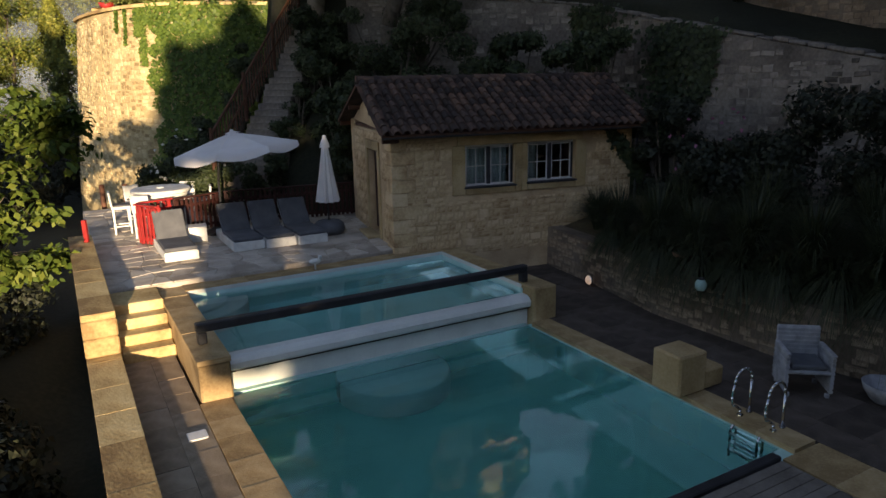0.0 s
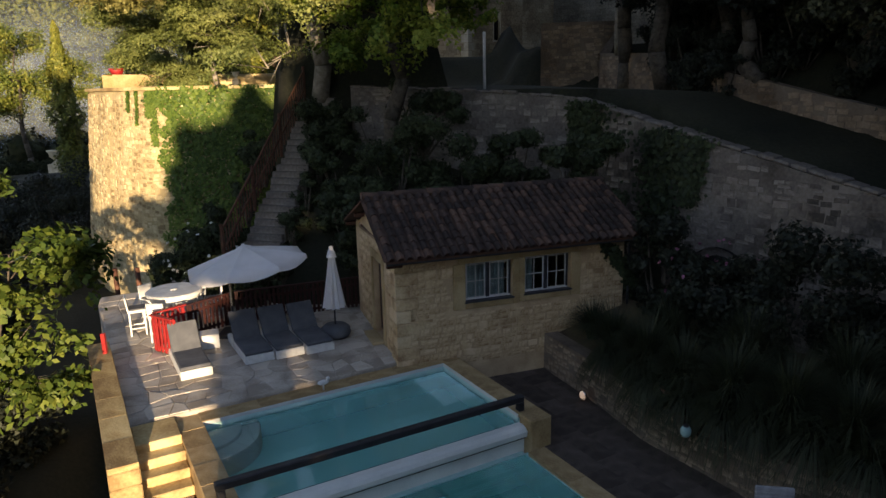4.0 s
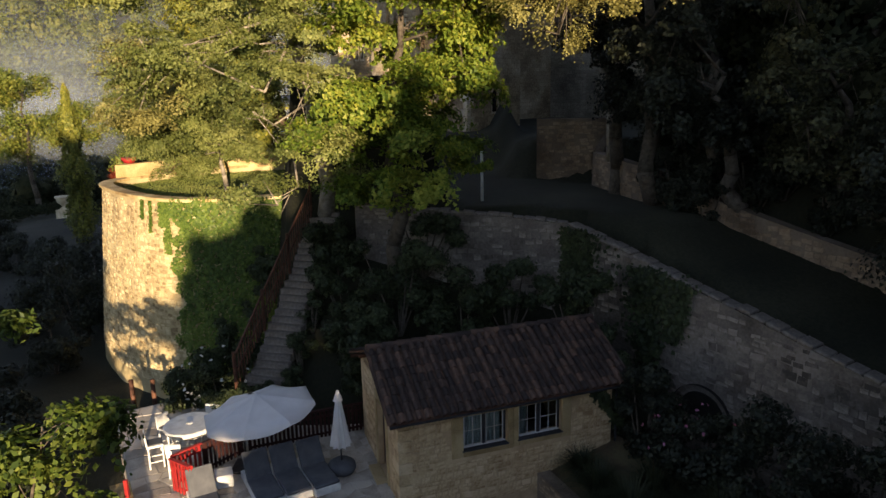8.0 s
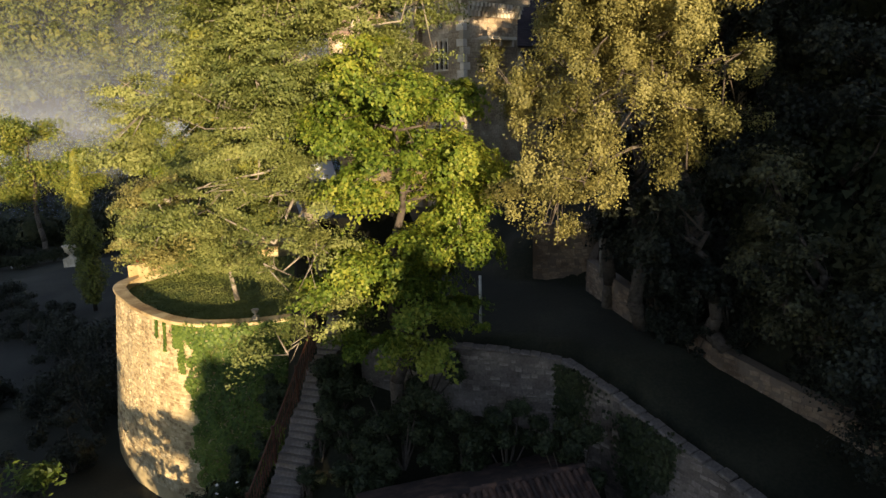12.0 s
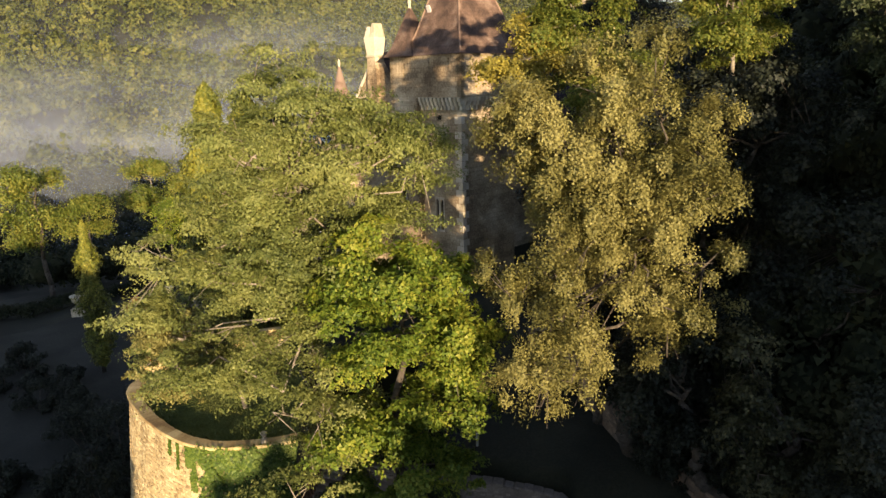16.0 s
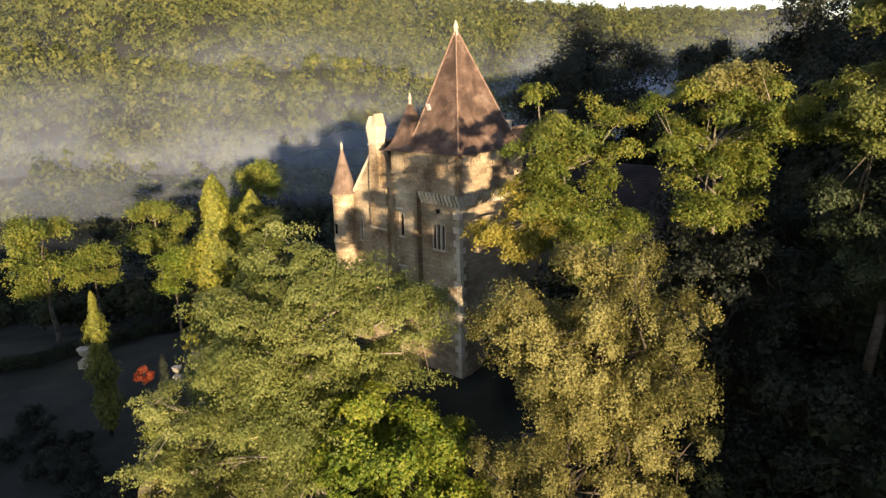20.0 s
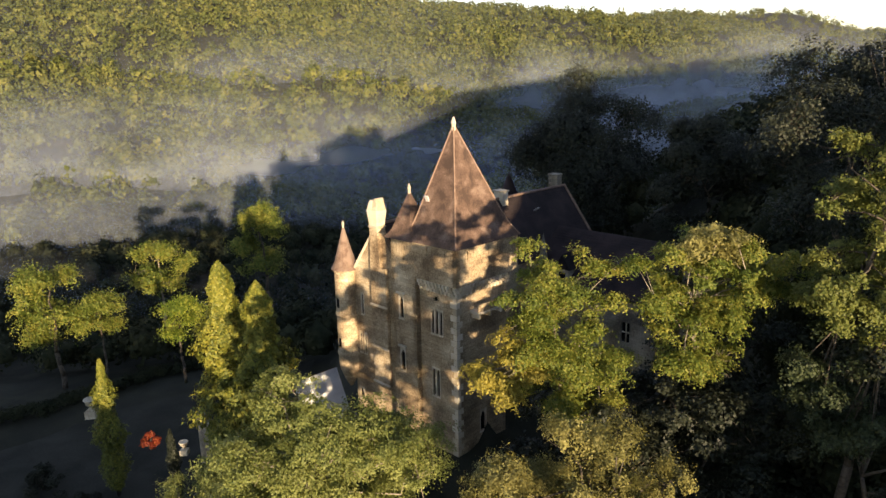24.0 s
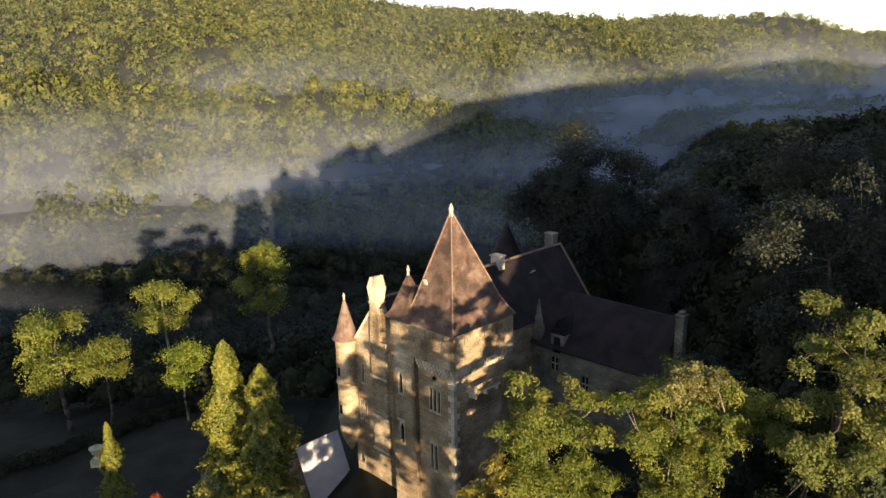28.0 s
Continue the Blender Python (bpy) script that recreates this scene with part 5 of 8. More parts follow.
lad = empty("pool_ladder", POOL, "polished steel pool ladder with two looped rails", "ladder")
for v in (-4.78, -5.3):
    pts = [(6.24, v, DECK + 0.012), (6.24, v, 0.40)] + [(6.06 + 0.18 * math.cos(t), v, 0.42 + 0.2 * math.sin(t)) for t in [k * math.pi / 8 for k in range(9)]] + [(5.84, v, 0.25), (5.87, v, 0.12), (5.98, v, 0.05), (6.04, v, 0.0), (6.05, v, DECK + 0.012)]
    rail = pipe("rail", pts, 0.021, CHROME, lad)
    for u in (6.24, 6.05):
        bm = bmesh.new()
        lathe(bm, [(0.0, DECK + 0.028), (0.045, DECK + 0.028), (0.05, DECK + 0.01)], 10, u, v)
        part("flange", bm, CHROME, rail)
for v in (-4.83, -5.25):
    pipe("under_rail", [(5.80, v, -1.1), (5.80, v, -0.25), (5.83, v, -0.17), (5.858, v, -0.165)], 0.02, CHROME, lad)
for z in (-0.35, -0.6, -0.85):
    boxed("tread", 5.74, 5.83, -5.25, -4.83, z, z + 0.025, CHROME, lad, bev=0.004)


def wicker_chair(m):
    ch = empty("wicker_armchair", m, "white woven wicker armchair with a dark seat cushion", "chair")
    for x in (-0.28, 0.28):
        for y in (-0.26, 0.26):
            boxed("leg", x - 0.03, x + 0.03, y - 0.03, y + 0.03, 0.0, 0.068, WICKER, ch, bev=0.006)
    boxed("seat", -0.29, 0.29, -0.3, 0.3, 0.362, 0.42, WICKER, ch)
    boxed("cushion", -0.25, 0.25, -0.27, 0.24, 0.422, 0.50, CUSHION, ch, bev=0.02)
    bk = boxed("backrest", -0.31, 0.31, 0.0, 0.055, 0.0, 0.50, WICKER, ch)
    bk.matrix_local = pose(0, 0.27, 0.42, -8)
    for i in range(7):
        boxed("weave_band", -0.312, 0.312, -0.006, 0.061, 0.04 + 0.065 * i, 0.075 + 0.065 * i, WICKER, bk, bev=0.004)
    for s in (-1, 1):
        arm = boxed("arm_panel", s * 0.315 - 0.022, s * 0.315 + 0.022, -0.3, 0.3, 0.07, 0.66, WICKER, ch)
        for i in range(8):
            boxed("weave_band", s * 0.315 - 0.028, s * 0.315 + 0.028, -0.305, 0.305, 0.085 + 0.072 * i, 0.132 + 0.072 * i, WICKER, arm, bev=0.004)
        boxed("arm_top", s * 0.315 - 0.04, s * 0.315 + 0.04, -0.32, 0.28, 0.662, 0.69, WICKER, arm)
    return ch


wicker_chair(pose(5.47, 9.64, DECK, 0, 0, -10))
# a bowl of dark grey wicker
bowl = empty("white_bowl", pose(6.45, 9.15, DECK), "wide dark grey wicker bowl beside the wall", "bowl")
bm = bmesh.new()
lathe(bm, [(0.0, 0.0), (0.14, 0.0), (0.2, 0.05), (0.3, 0.2), (0.33, 0.3), (0.30, 0.3), (0.26, 0.18), (0.0, 0.1)], 20)
part("bowl", bm, WICKER, bowl, smooth=True)
glow = bpy.data.materials.new("lit_lamp_glass")
glow.use_nodes = True
glow.node_tree.nodes["Principled BSDF"].inputs["Base Color"].default_value = (0.8, 0.72, 0.6, 1)
glow.node_tree.nodes["Principled BSDF"].inputs["Emission Color"].default_value = (1.0, 0.75, 0.45, 1)
glow.node_tree.nodes["Principled BSDF"].inputs["Emission Strength"].default_value = 0.12
lamp = empty("wall_lamp", pose(3.36, 15.1, 0.07), "round bulkhead lamp with a pale glass face", "lamp")
bm = bmesh.new()
lathe(bm, [(0.0, 0.04), (0.08, 0.035), (0.105, 0.0)], 16)
part("glass", bm, glow, lamp, smooth=True).matrix_local = pose(0, 0, 0, 90, 0, -62)
bm = bmesh.new()
lathe(bm, [(0.106, 0.0), (0.13, 0.02), (0.13, -0.03), (0.106, -0.05)], 16)
part("ring", bm, CHROME, lamp, smooth=True).matrix_local = pose(0, 0, 0, 90, 0, -62)
duck = empty("floating_bird", POOL @ pose(2.75, 3.66, 0.6), "small white bird figure on the coping", "figure")
bm = bmesh.new()
bmesh.ops.create_uvsphere(bm, u_segments=14, v_segments=8, radius=0.1, matrix=Matrix.LocRotScale((0, 0, 0.19), None, (1.35, 0.8, 0.6)))
tube(bm, (0, 0, 0), (0, 0, 0.18), 0.02, 0.025, 8)
bmesh.ops.create_uvsphere(bm, u_segments=10, v_segments=6, radius=0.045, matrix=Matrix.Translation((0.12, 0, 0.27)))
tube(bm, (0.1, 0, 0.2), (0.12, 0, 0.27), 0.035, 0.03, 8)
part("body", bm, WHITE, duck, smooth=True)


# ---- terrace furniture ----
def sunbed(m, lift=52.0):
    sb = empty("sunbed", m, "grey cushioned sunbed on a white woven base, back raised", "sunbed", "sunbeds on the terrace")
    base = boxed("base", -0.37, 0.37, 0.0, 2.0, 0.0, 0.22, WHITE, sb, bev=0.012)
    for i in range(4):
        boxed("weave_band", -0.374, 0.374, -0.005, 2.005, 0.02 + 0.05 * i, 0.052 + 0.05 * i, WHITE, base, bev=0.003)
    boxed("mattress", -0.36, 0.36, 0.02, 1.27, 0.222, 0.31, CUSHION, sb, bev=0.025)
    bk = boxed("back_mattress", -0.36, 0.36, 0.0, 0.82, 0.0, 0.09, CUSHION, sb, bev=0.025)
    bk.matrix_local = pose(0, 1.29, 0.235, lift)
    boxed("back_frame", -0.35, 0.35, 0.02, 0.80, -0.04, -0.003, WHITE, bk)
    pipe("prop", [(0.0, 1.85, 0.225), (0.0, 1.75, 0.72)], 0.015, DARKFRAME, sb)
    return sb


first = sunbed(pool_at(0.30, 5.74, TERR))
tagged(first, "grey cushioned sunbed on a white base beside the red gate")
for u, v in ((1.87, 5.85), (2.64, 5.79), (3.42, 5.68)):
    tagged(copy_thing(first, pool_at(u, v, TERR)), "grey cushioned sunbed on a white woven base, back raised")
cube = empty("side_table", pool_at(1.0, 7.75, TERR, -8), "small white woven cube table between sunbeds", "table")
b = boxed("body", -0.24, 0.24, -0.24, 0.24, 0.0, 0.36, WHITE, cube)
boxed("top", -0.25, 0.25, -0.25, 0.25, 0.362, 0.39, WHITE, cube)
for i in range(6):
    boxed("weave_band", -0.244, 0.244, -0.244, 0.244, 0.02 + 0.056 * i, 0.05 + 0.056 * i, WHITE, b, bev=0.003)


def canopy_panels(bm, n, r, z_rim, z_top, sag, valance, cx=0, cy=0):
    for i in range(n):
        a0, a1 = 2 * math.pi * i / n, 2 * math.pi * (i + 1) / n
        grid = []
        for s in range(6):
            t = s / 5
            row = []
            for k in range(5):
                f = k / 4
                a = a0 + (a1 - a0) * f
                chord = math.cos((a1 - a0) / 2) / math.cos((f - 0.5) * (a1 - a0))
                rr = r * t * chord
                z = z_top + (z_rim - z_top) * t ** 1.1 - sag * t * math.sin(math.pi * f)
                row.append(bm.verts.new((cx + rr * math.cos(a), cy + rr * math.sin(a), z)))
            grid.append(row)
        row = []
        for k in range(5):
            v = grid[-1][k]
            f = k / 4
            row.append(bm.verts.new((v.co.x * 1.01, v.co.y * 1.01, v.co.z - valance * (0.75 + 0.25 * math.sin(math.pi * f)))))
        grid.append(row)
        for g, h in zip(grid, grid[1:]):
            for k in range(4):
                bm.faces.new((g[k], h[k], h[k + 1], g[k + 1]))


umb = empty("garden_umbrella", pose(-5.94, 18.17, TERR), "large open white umbrella on a dark side mast", "umbrella")
bm = bmesh.new()
box(bm, -0.4, 0.4, -0.4, 0.4, 0, 0.09, 0.02)
part("base_plate", bm, DARKFRAME, umb)
pipe("mast", [(0, 0, 0.09), (0, 0, 1.4), (0.1, -0.1, 2.15), (0.42, -0.4, 2.6), (0.8, -0.79, 2.68)], 0.035, DARKFRAME, umb)
hub = Matrix.Translation((0.8, -0.79, 2.02)) @ Euler((0, radians(-7), 0)).to_matrix().to_4x4()
bm = bmesh.new()
canopy_panels(bm, 8, 1.6, 0.3, 0.72, 0.06, 0.16)
cn = part("canopy", bm, CANVAS, umb, "white canvas with a scalloped edge", True)
cn.matrix_local = hub
bm = bmesh.new()
lathe(bm, [(0.2, 0.705), (0.05, 0.755), (0.05, 0.79), (0.0, 0.8)], 12)
part("cap", bm, CANVAS, cn, smooth=True)
for i in range(8):
    a = 2 * math.pi * i / 8
    pipe("rib", [(0, 0, 0.66), (1.6 * math.cos(a), 1.6 * math.sin(a), 0.25)], 0.012, DARKFRAME, cn, n=5)

shut = empty("closed_parasol", pose(-3.0, 17.85, TERR), "closed white parasol standing in a dark base", "parasol")
pipe("pole", [(0, 0, 0.1), (0, 0, 2.55)], 0.022, DARKFRAME, shut)
bm = bmesh.new()
rings = []
for k in range(9):
    t = k / 8
    z = 0.86 + 1.52 * (1 - t)
    rr = 0.07 + 0.2 * t
    rings.append([bm.verts.new(((rr * (1 + 0.16 * (1 if j % 2 else -1) * (0.3 + t))) * math.cos(2 * math.pi * j / 20), (rr * (1 + 0.16 * (1 if j % 2 else -1) * (0.3 + t))) * math.sin(2 * math.pi * j / 20), z)) for j in range(20)])
for lo, hi in zip(rings, rings[1:]):
    for j in range(20):
        bm.faces.new((lo[j], hi[j], hi[(j + 1) % 20], lo[(j + 1) % 20]))
bm.faces.new(rings[0])
part("folded_canopy", bm, CANVAS, shut, "white canvas hanging in folds")
bm = bmesh.new()
lathe(bm, [(0.14, 2.28), (0.1, 2.42), (0.06, 2.5), (0.05, 2.58), (0.0, 2.6)], 14)
part("cap", bm, CANVAS, shut)
bm = bmesh.new()
lathe(bm, [(0.0, 0.0), (0.36, 0.0), (0.42, 0.12), (0.4, 0.26), (0.3, 0.34), (0.0, 0.36)], 18)
part("base", bm, CUSHION, shut, "dark round base bag", True)

tab = empty("bar_table", pose(-7.8, 18.85, TERR) @ Matrix.Diagonal((0.92, 0.92, 1.1, 1)), "round white bar table with a pale top", "table")
bm = bmesh.new()
lathe(bm, [(0.0, 1.05), (0.82, 1.05), (0.85, 1.03), (0.85, 0.97), (0.8, 0.95), (0.0, 0.95)], 32)
part("tabletop", bm, WHITE, tab)
bm = bmesh.new()
lathe(bm, [(0.78, 0.948), (0.74, 0.84), (0.7, 0.83)], 32)
part("apron", bm, WHITE, tab)
bm = bmesh.new()
lathe(bm, [(0.36, 0.0), (0.36, 0.04), (0.12, 0.09), (0.09, 0.8), (0.3, 0.945)], 20)
part("pedestal", bm, WHITE, tab)
bm = bmesh.new()
lathe(bm, [(0.0, 1.085), (0.1, 1.085), (0.11, 1.053)], 16)
part("centre_cap", bm, WHITE, tab)


def bar_chair(m):
    c = empty("bar_chair", m, "tall white woven bar chair at the round table", "chair", "bar chairs round the table")
    for x in (-0.2, 0.2):
        for y in (-0.2, 0.2):
            boxed("leg", x - 0.022, x + 0.022, y - 0.022, y + 0.022, 0.0, 0.68, WHITE, c, bev=0.005)
        boxed("side_rung", x - 0.015, x + 0.015, -0.176, 0.176, 0.2, 0.235, WHITE, c, bev=0.004)
    for y in (-0.2, 0.2):
        boxed("rung", -0.176, 0.176, y - 0.015, y + 0.015, 0.26, 0.295, WHITE, c, bev=0.004)
    boxed("seat", -0.24, 0.24, -0.24, 0.24, 0.682, 0.76, WHITE, c)
    boxed("seat_pad", -0.22, 0.22, -0.22, 0.2, 0.762, 0.80, CUSHION, c, bev=0.012)
    boxed("backrest", -0.24, 0.24, 0.0, 0.05, 0.0, 0.40, WHITE, c).matrix_local = pose(0, 0.2, 0.76, -6)
    return c


one = None
for i, a in enumerate((205, 150, 78, 20, 268)):
    r = radians(a)
    m = pose(-7.8 + 1.05 * math.cos(r), 18.85 + 1.05 * math.sin(r), TERR, 0, 0, a - 90)
    one = bar_chair(m) if one is None else one
    if i:
        copy_thing(one, m)


def fence(name, a, b, z, h, material, label, step=0.13):
    a, b = Vector((*a, z)), Vector((*b, z))
    d = b - a
    ang = math.degrees(math.atan2(d.y, d.x))
    f = empty(name, pose(*a, 0, 0, ang), label, "fence")
    L = d.length
    for zz in (0.12, h - 0.22):
        boxed("rail", 0, L, 0.023, 0.06, zz, zz + 0.08, material, f, bev=0.006)
    for x in (0.0, L - 0.08):
        boxed("post", x, x + 0.08, 0.062, 0.14, 0.0, h + 0.02, material, f, bev=0.008)
    boxed("top_rail", -0.02, L + 0.02, -0.03, 0.09, h + 0.022, h + 0.065, material, f, bev=0.008)
    n = int(L / step)
    for i in range(n):
        boxed("slat", (i + 0.5) * L / n - 0.04, (i + 0.5) * L / n + 0.04, 0.0, 0.02, 0.05, h, material, f, bev=0.004)
    return f


fence("red_gate", (-7.72, 16.95), (-7.0, 16.5), TERR, 0.98, REDWOOD, "bright red slatted gate on the terrace")
fence("red_fence", (-7.68, 17.1), (-7.1, 17.8), TERR, 0.98, REDWOOD, "red slatted fence running back from the gate")
fence("shaded_fence", (-7.05, 17.86), (-6.2, 18.9), TERR, 0.95, BROWNRED, "red slatted fence beside the round table, its shade in the colour")
fence("shaded_fence", (-6.1, 19.0), (-2.4, 20.4), TERR, 0.95, BROWNRED, "red-brown slatted fence behind the sunbeds, darkened for shade")
post = boxed("red_post", -0.05, 0.05, -0.05, 0.05, 0.0, 0.55, REDWOOD, bev=0.01)
post.matrix_world = pose(-8.72, 16.35, 0.92)
tagged(post, "short bright red post standing on the parapet", "post")

# ---- planting wall beside the deck ----
WALLLINE = [(2.6, 17.5), (3.55, 15.3), (4.3, 13.2), (5.65, 10.95), (6.75, 9.75), (8.6, 7.6), (10.5, 5.0)]


def wall_along(name, line, z0, tops, thick, material, label, stone_mat, seed, size=(0.34, 0.2), side=1, keep=None, depth=(0.015, 0.045)):
    """A wall along a line of points with proud stones on its front; the first of them are parts, the rest one mesh."""
    w = struct(name, Matrix(), label, "wall")
    bm = bmesh.new()
    prev = None
    for i, (x, y) in enumerate(line):
        a, b = Vector(line[max(0, i - 1)]), Vector(line[min(len(line) - 1, i + 1)])
        t = (b - a).normalized()
        nn = Vector((-t.y, t.x)) * thick * side
        cur = [bm.verts.new(p) for p in ((x, y, z0), (x, y, tops[i]), (x + nn.x, y + nn.y, tops[i]), (x + nn.x, y + nn.y, z0))]
        if prev:
            for k in range(4):
                bm.faces.new((prev[k], cur[k], cur[(k + 1) % 4], prev[(k + 1) % 4]))
        else:
            bm.faces.new(cur)
        prev = cur
    bm.faces.new(prev[::-1])
    bmesh.ops.recalc_face_normals(bm, faces=bm.faces)
    part("wall_body", bm, material, w)
    rnd = random.Random(seed)
    stones = []
    for (x0, y0), (x1, y1), t0, t1 in zip(line, line[1:], tops, tops[1:]):
        L = math.hypot(x1 - x0, y1 - y0)
        ang = math.atan2(y1 - y0, x1 - x0)
        z = z0
        while z < max(t0, t1) - 0.08:
            h = size[1] * rnd.uniform(0.7, 1.3)
            s = rnd.uniform(0, 0.15)
            while s < L - 0.12:
                ln = size[0] * rnd.uniform(0.6, 1.5)
                mid = (s + ln / 2) / L
                if mid < 1 and z + h < t0 + (t1 - t0) * mid - 0.02 and rnd.random() < 0.66:
                    stones.append((x0 + (x1 - x0) * mid, y0 + (y1 - y0) * mid, z + h / 2 + rnd.uniform(-0.035, 0.035), ang, ln - 0.012, h * rnd.uniform(0.85, 1.2) - 0.012, rnd.uniform(*depth)))
                s += ln
            z += h
    stones = [s for s in stones if keep is None or keep(s)]
    lay_stones(w, stones, stone_mat, seed, 290)
    return w, stones


def stone_shapes(seed, n=6):
    rnd = random.Random(seed)
    out = []
    for _ in range(n):
        bm = bmesh.new()
        vs = box(bm, -0.5, 0.5, -0.5, 0.5, -0.5, 0.5)
        for v in vs:
            if v.co.y < 0:
                v.co.x *= rnd.uniform(0.78, 0.96)
                v.co.z *= rnd.uniform(0.72, 0.95)
            v.co.x += rnd.uniform(-0.05, 0.05)
            v.co.z += rnd.uniform(-0.07, 0.07)
        bmesh.ops.bevel(bm, geom=[e for e in bm.edges if all(v.co.y < 0 for v in e.verts)], offset=0.07, segments=1, affect="EDGES")
        me = bpy.data.meshes.new("stone")
        bm.to_mesh(me)
        bm.free()
        out.append(me)
    return out


def lay_stones(parent, stones, material, seed, most, name="stone"):
    """stones: x, y, z, angle along the wall, length, height, depth. The first are objects, the rest one joined mesh."""
    rnd = random.Random(seed + 1)
    shapes = stone_shapes(seed)
    for me in shapes:
        me.materials.append(material)
    rnd.shuffle(stones)
    for i, (x, y, z, a, ln, h, d) in enumerate(stones[:most]):
        ob = new(name, shapes[i % len(shapes)])
        ob.parent = parent
        ob.matrix_local = Matrix.LocRotScale((x, y, z), Euler((0, rnd.uniform(-0.07, 0.07), a)), (ln, d, h))
    rest = stones[most:]
    if rest:
        vs, fs, at = [], [], 0
        base = [(np.array([v.co[:] for v in me.vertices]), [list(p.vertices) for p in me.polygons]) for me in shapes]
        for i, (x, y, z, a, ln, h, d) in enumerate(rest):
            v, f = base[i % len(base)]
            c, s = math.cos(a), math.sin(a)
            turn = rnd.uniform(-0.12, 0.12)
            px, py, pz = v[:, 0] * ln - v[:, 2] * h * turn, v[:, 1] * d, v[:, 2] * h + v[:, 0] * ln * turn
            vs.append(np.stack([x + px * c - py * s, y + px * s + py * c, z + pz], 1))
            fs += [[k + at for k in q] for q in f]
            at += len(v)
        ob = link_mesh("more_stones", np.concatenate(vs).tolist(), fs, {HSTONE: HSTONE_I, BASTSTONE: BASTSTONE_I}.get(material, material), parent)
        ob["kind"] = "stuff"


# dark stone here puts the wall's shade into the colour, besides its brown
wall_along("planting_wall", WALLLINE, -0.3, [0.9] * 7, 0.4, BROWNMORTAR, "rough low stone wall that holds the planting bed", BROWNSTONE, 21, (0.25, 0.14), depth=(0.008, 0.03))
bm = bmesh.new()
L1 = [(x + 0.15, y + 0.1) for x, y in WALLLINE]
L2 = [(4.2, 19.6), (6.4, 16.6), (7.4, 14.8), (8.6, 13.2), (9.8, 11.8), (11.5, 9.6), (14, 6)]
va, vb = [bm.verts.new((x, y, 0.82)) for x, y in L1], [bm.verts.new((x, y, 1.5)) for x, y in L2]
for i in range(len(L1) - 1):
    bm.faces.new((va[i], va[i + 1], vb[i + 1], vb[i]))
tagged(part("planting_bed", bm, EARTH), "dark earth of the planting bed", "soil", kind="structure")


# ---- pool house ----
house = empty("pool_house", HOUSE, "small stone pool house with a clay tile roof", "house")
HW, HD = 6.48, 4.1
WINS = [(1.81, 3.13, 2.03, 3.08), (3.47, 4.82, 2.05, 3.09)]
wall_panel("front_wall", Matrix(), HW, -0.6, 3.42, WINS, 0.4, HMORTAR, house)
DOOR = (1.35, 2.4, 0.72, 2.92)
side = pose(0, HD, 0, 0, 0, -90)
wall_panel("left_wall", side, HD - 0.4, -0.6, 3.42, [(HD - DOOR[1], HD - DOOR[0], DOOR[2], DOOR[3])], 0.4, HMORTAR, house)
bm = bmesh.new()
f = [bm.verts.new(p) for p in ((0, 0, 3.42), (0, HD, 3.6), (0, 1.98, 4.42), (0.4, 0, 3.42), (0.4, HD, 3.6), (0.4, 1.98, 4.42))]
for q in ((0, 2, 1), (3, 4, 5), (0, 3, 5, 2), (1, 2, 5, 4), (0, 1, 4, 3)):
    bm.faces.new([f[i] for i in q])
part("gable", bm, HMORTAR, house)
boxed("right_wall", HW - 0.4, HW, 0.4, HD, -0.6, 3.42, HMORTAR, house)
boxed("back_wall", 0, HW - 0.4, HD + 0.003, HD + 0.4, -0.6, 3.6, HMORTAR, house)
boxed("inner_floor", 0.4, HW - 0.4, 0.4, HD, 0.5, 0.66, GREYWOOD, house)
boxed("inner_ceiling", 0.05, HW - 0.05, 0.05, HD, 3.43, 3.5, BROWNWOOD, house)

rnd = random.Random(77)
stones = []
z = -0.2
while z < 3.3:
    h = rnd.choice((0.09, 0.12, 0.16, 0.2, 0.26))
    s = rnd.uniform(-0.1, 0.0)
    while s < HW - 0.1:
        ln = rnd.choice((0.12, 0.18, 0.24, 0.3, 0.36, 0.52)) * rnd.uniform(0.85, 1.15)
        a, b = max(0.02, s), min(HW - 0.02, s + ln)
        clear = all(b < w[0] - 0.22 or a > w[1] + 0.22 or z + h < w[2] - 0.2 or z > w[3] + 0.22 for w in WINS)
        if z > 2.95 and not (b < 1.5 or a > 5.1):
            clear = False
        if clear and b - a > 0.1 and z > 0.3 and (z < 2.98 or b < 1.5 or a > 5.1):
            stones.append(((a + b) / 2, 0.0, z + h / 2, 0.0, b - a - 0.02, min(h * rnd.uniform(0.9, 1.25), 3.36 - z) - 0.008, rnd.uniform(0.008, 0.03)))
        s += ln
    z += h
lay_stones(house, stones, HSTONE, 31, 280)
stones = []
z = 0.45
while z < 3.3:
    h = rnd.choice((0.2, 0.26, 0.32))
    s = 0.0
    while s < HD - 0.2:
        ln = rnd.uniform(0.3, 0.65)
        if not (s + ln > DOOR[0] - 0.16 and s < DOOR[1] + 0.16 and z < DOOR[3] + 0.2):
            stones.append((0.0, s + ln / 2, z + h / 2, math.pi / 2 + math.pi, ln - 0.01, h - 0.01, rnd.uniform(0.012, 0.035)))
        s += ln
    z += h
lay_stones(house, stones, HSTONE, 32, 80, "side_stone")
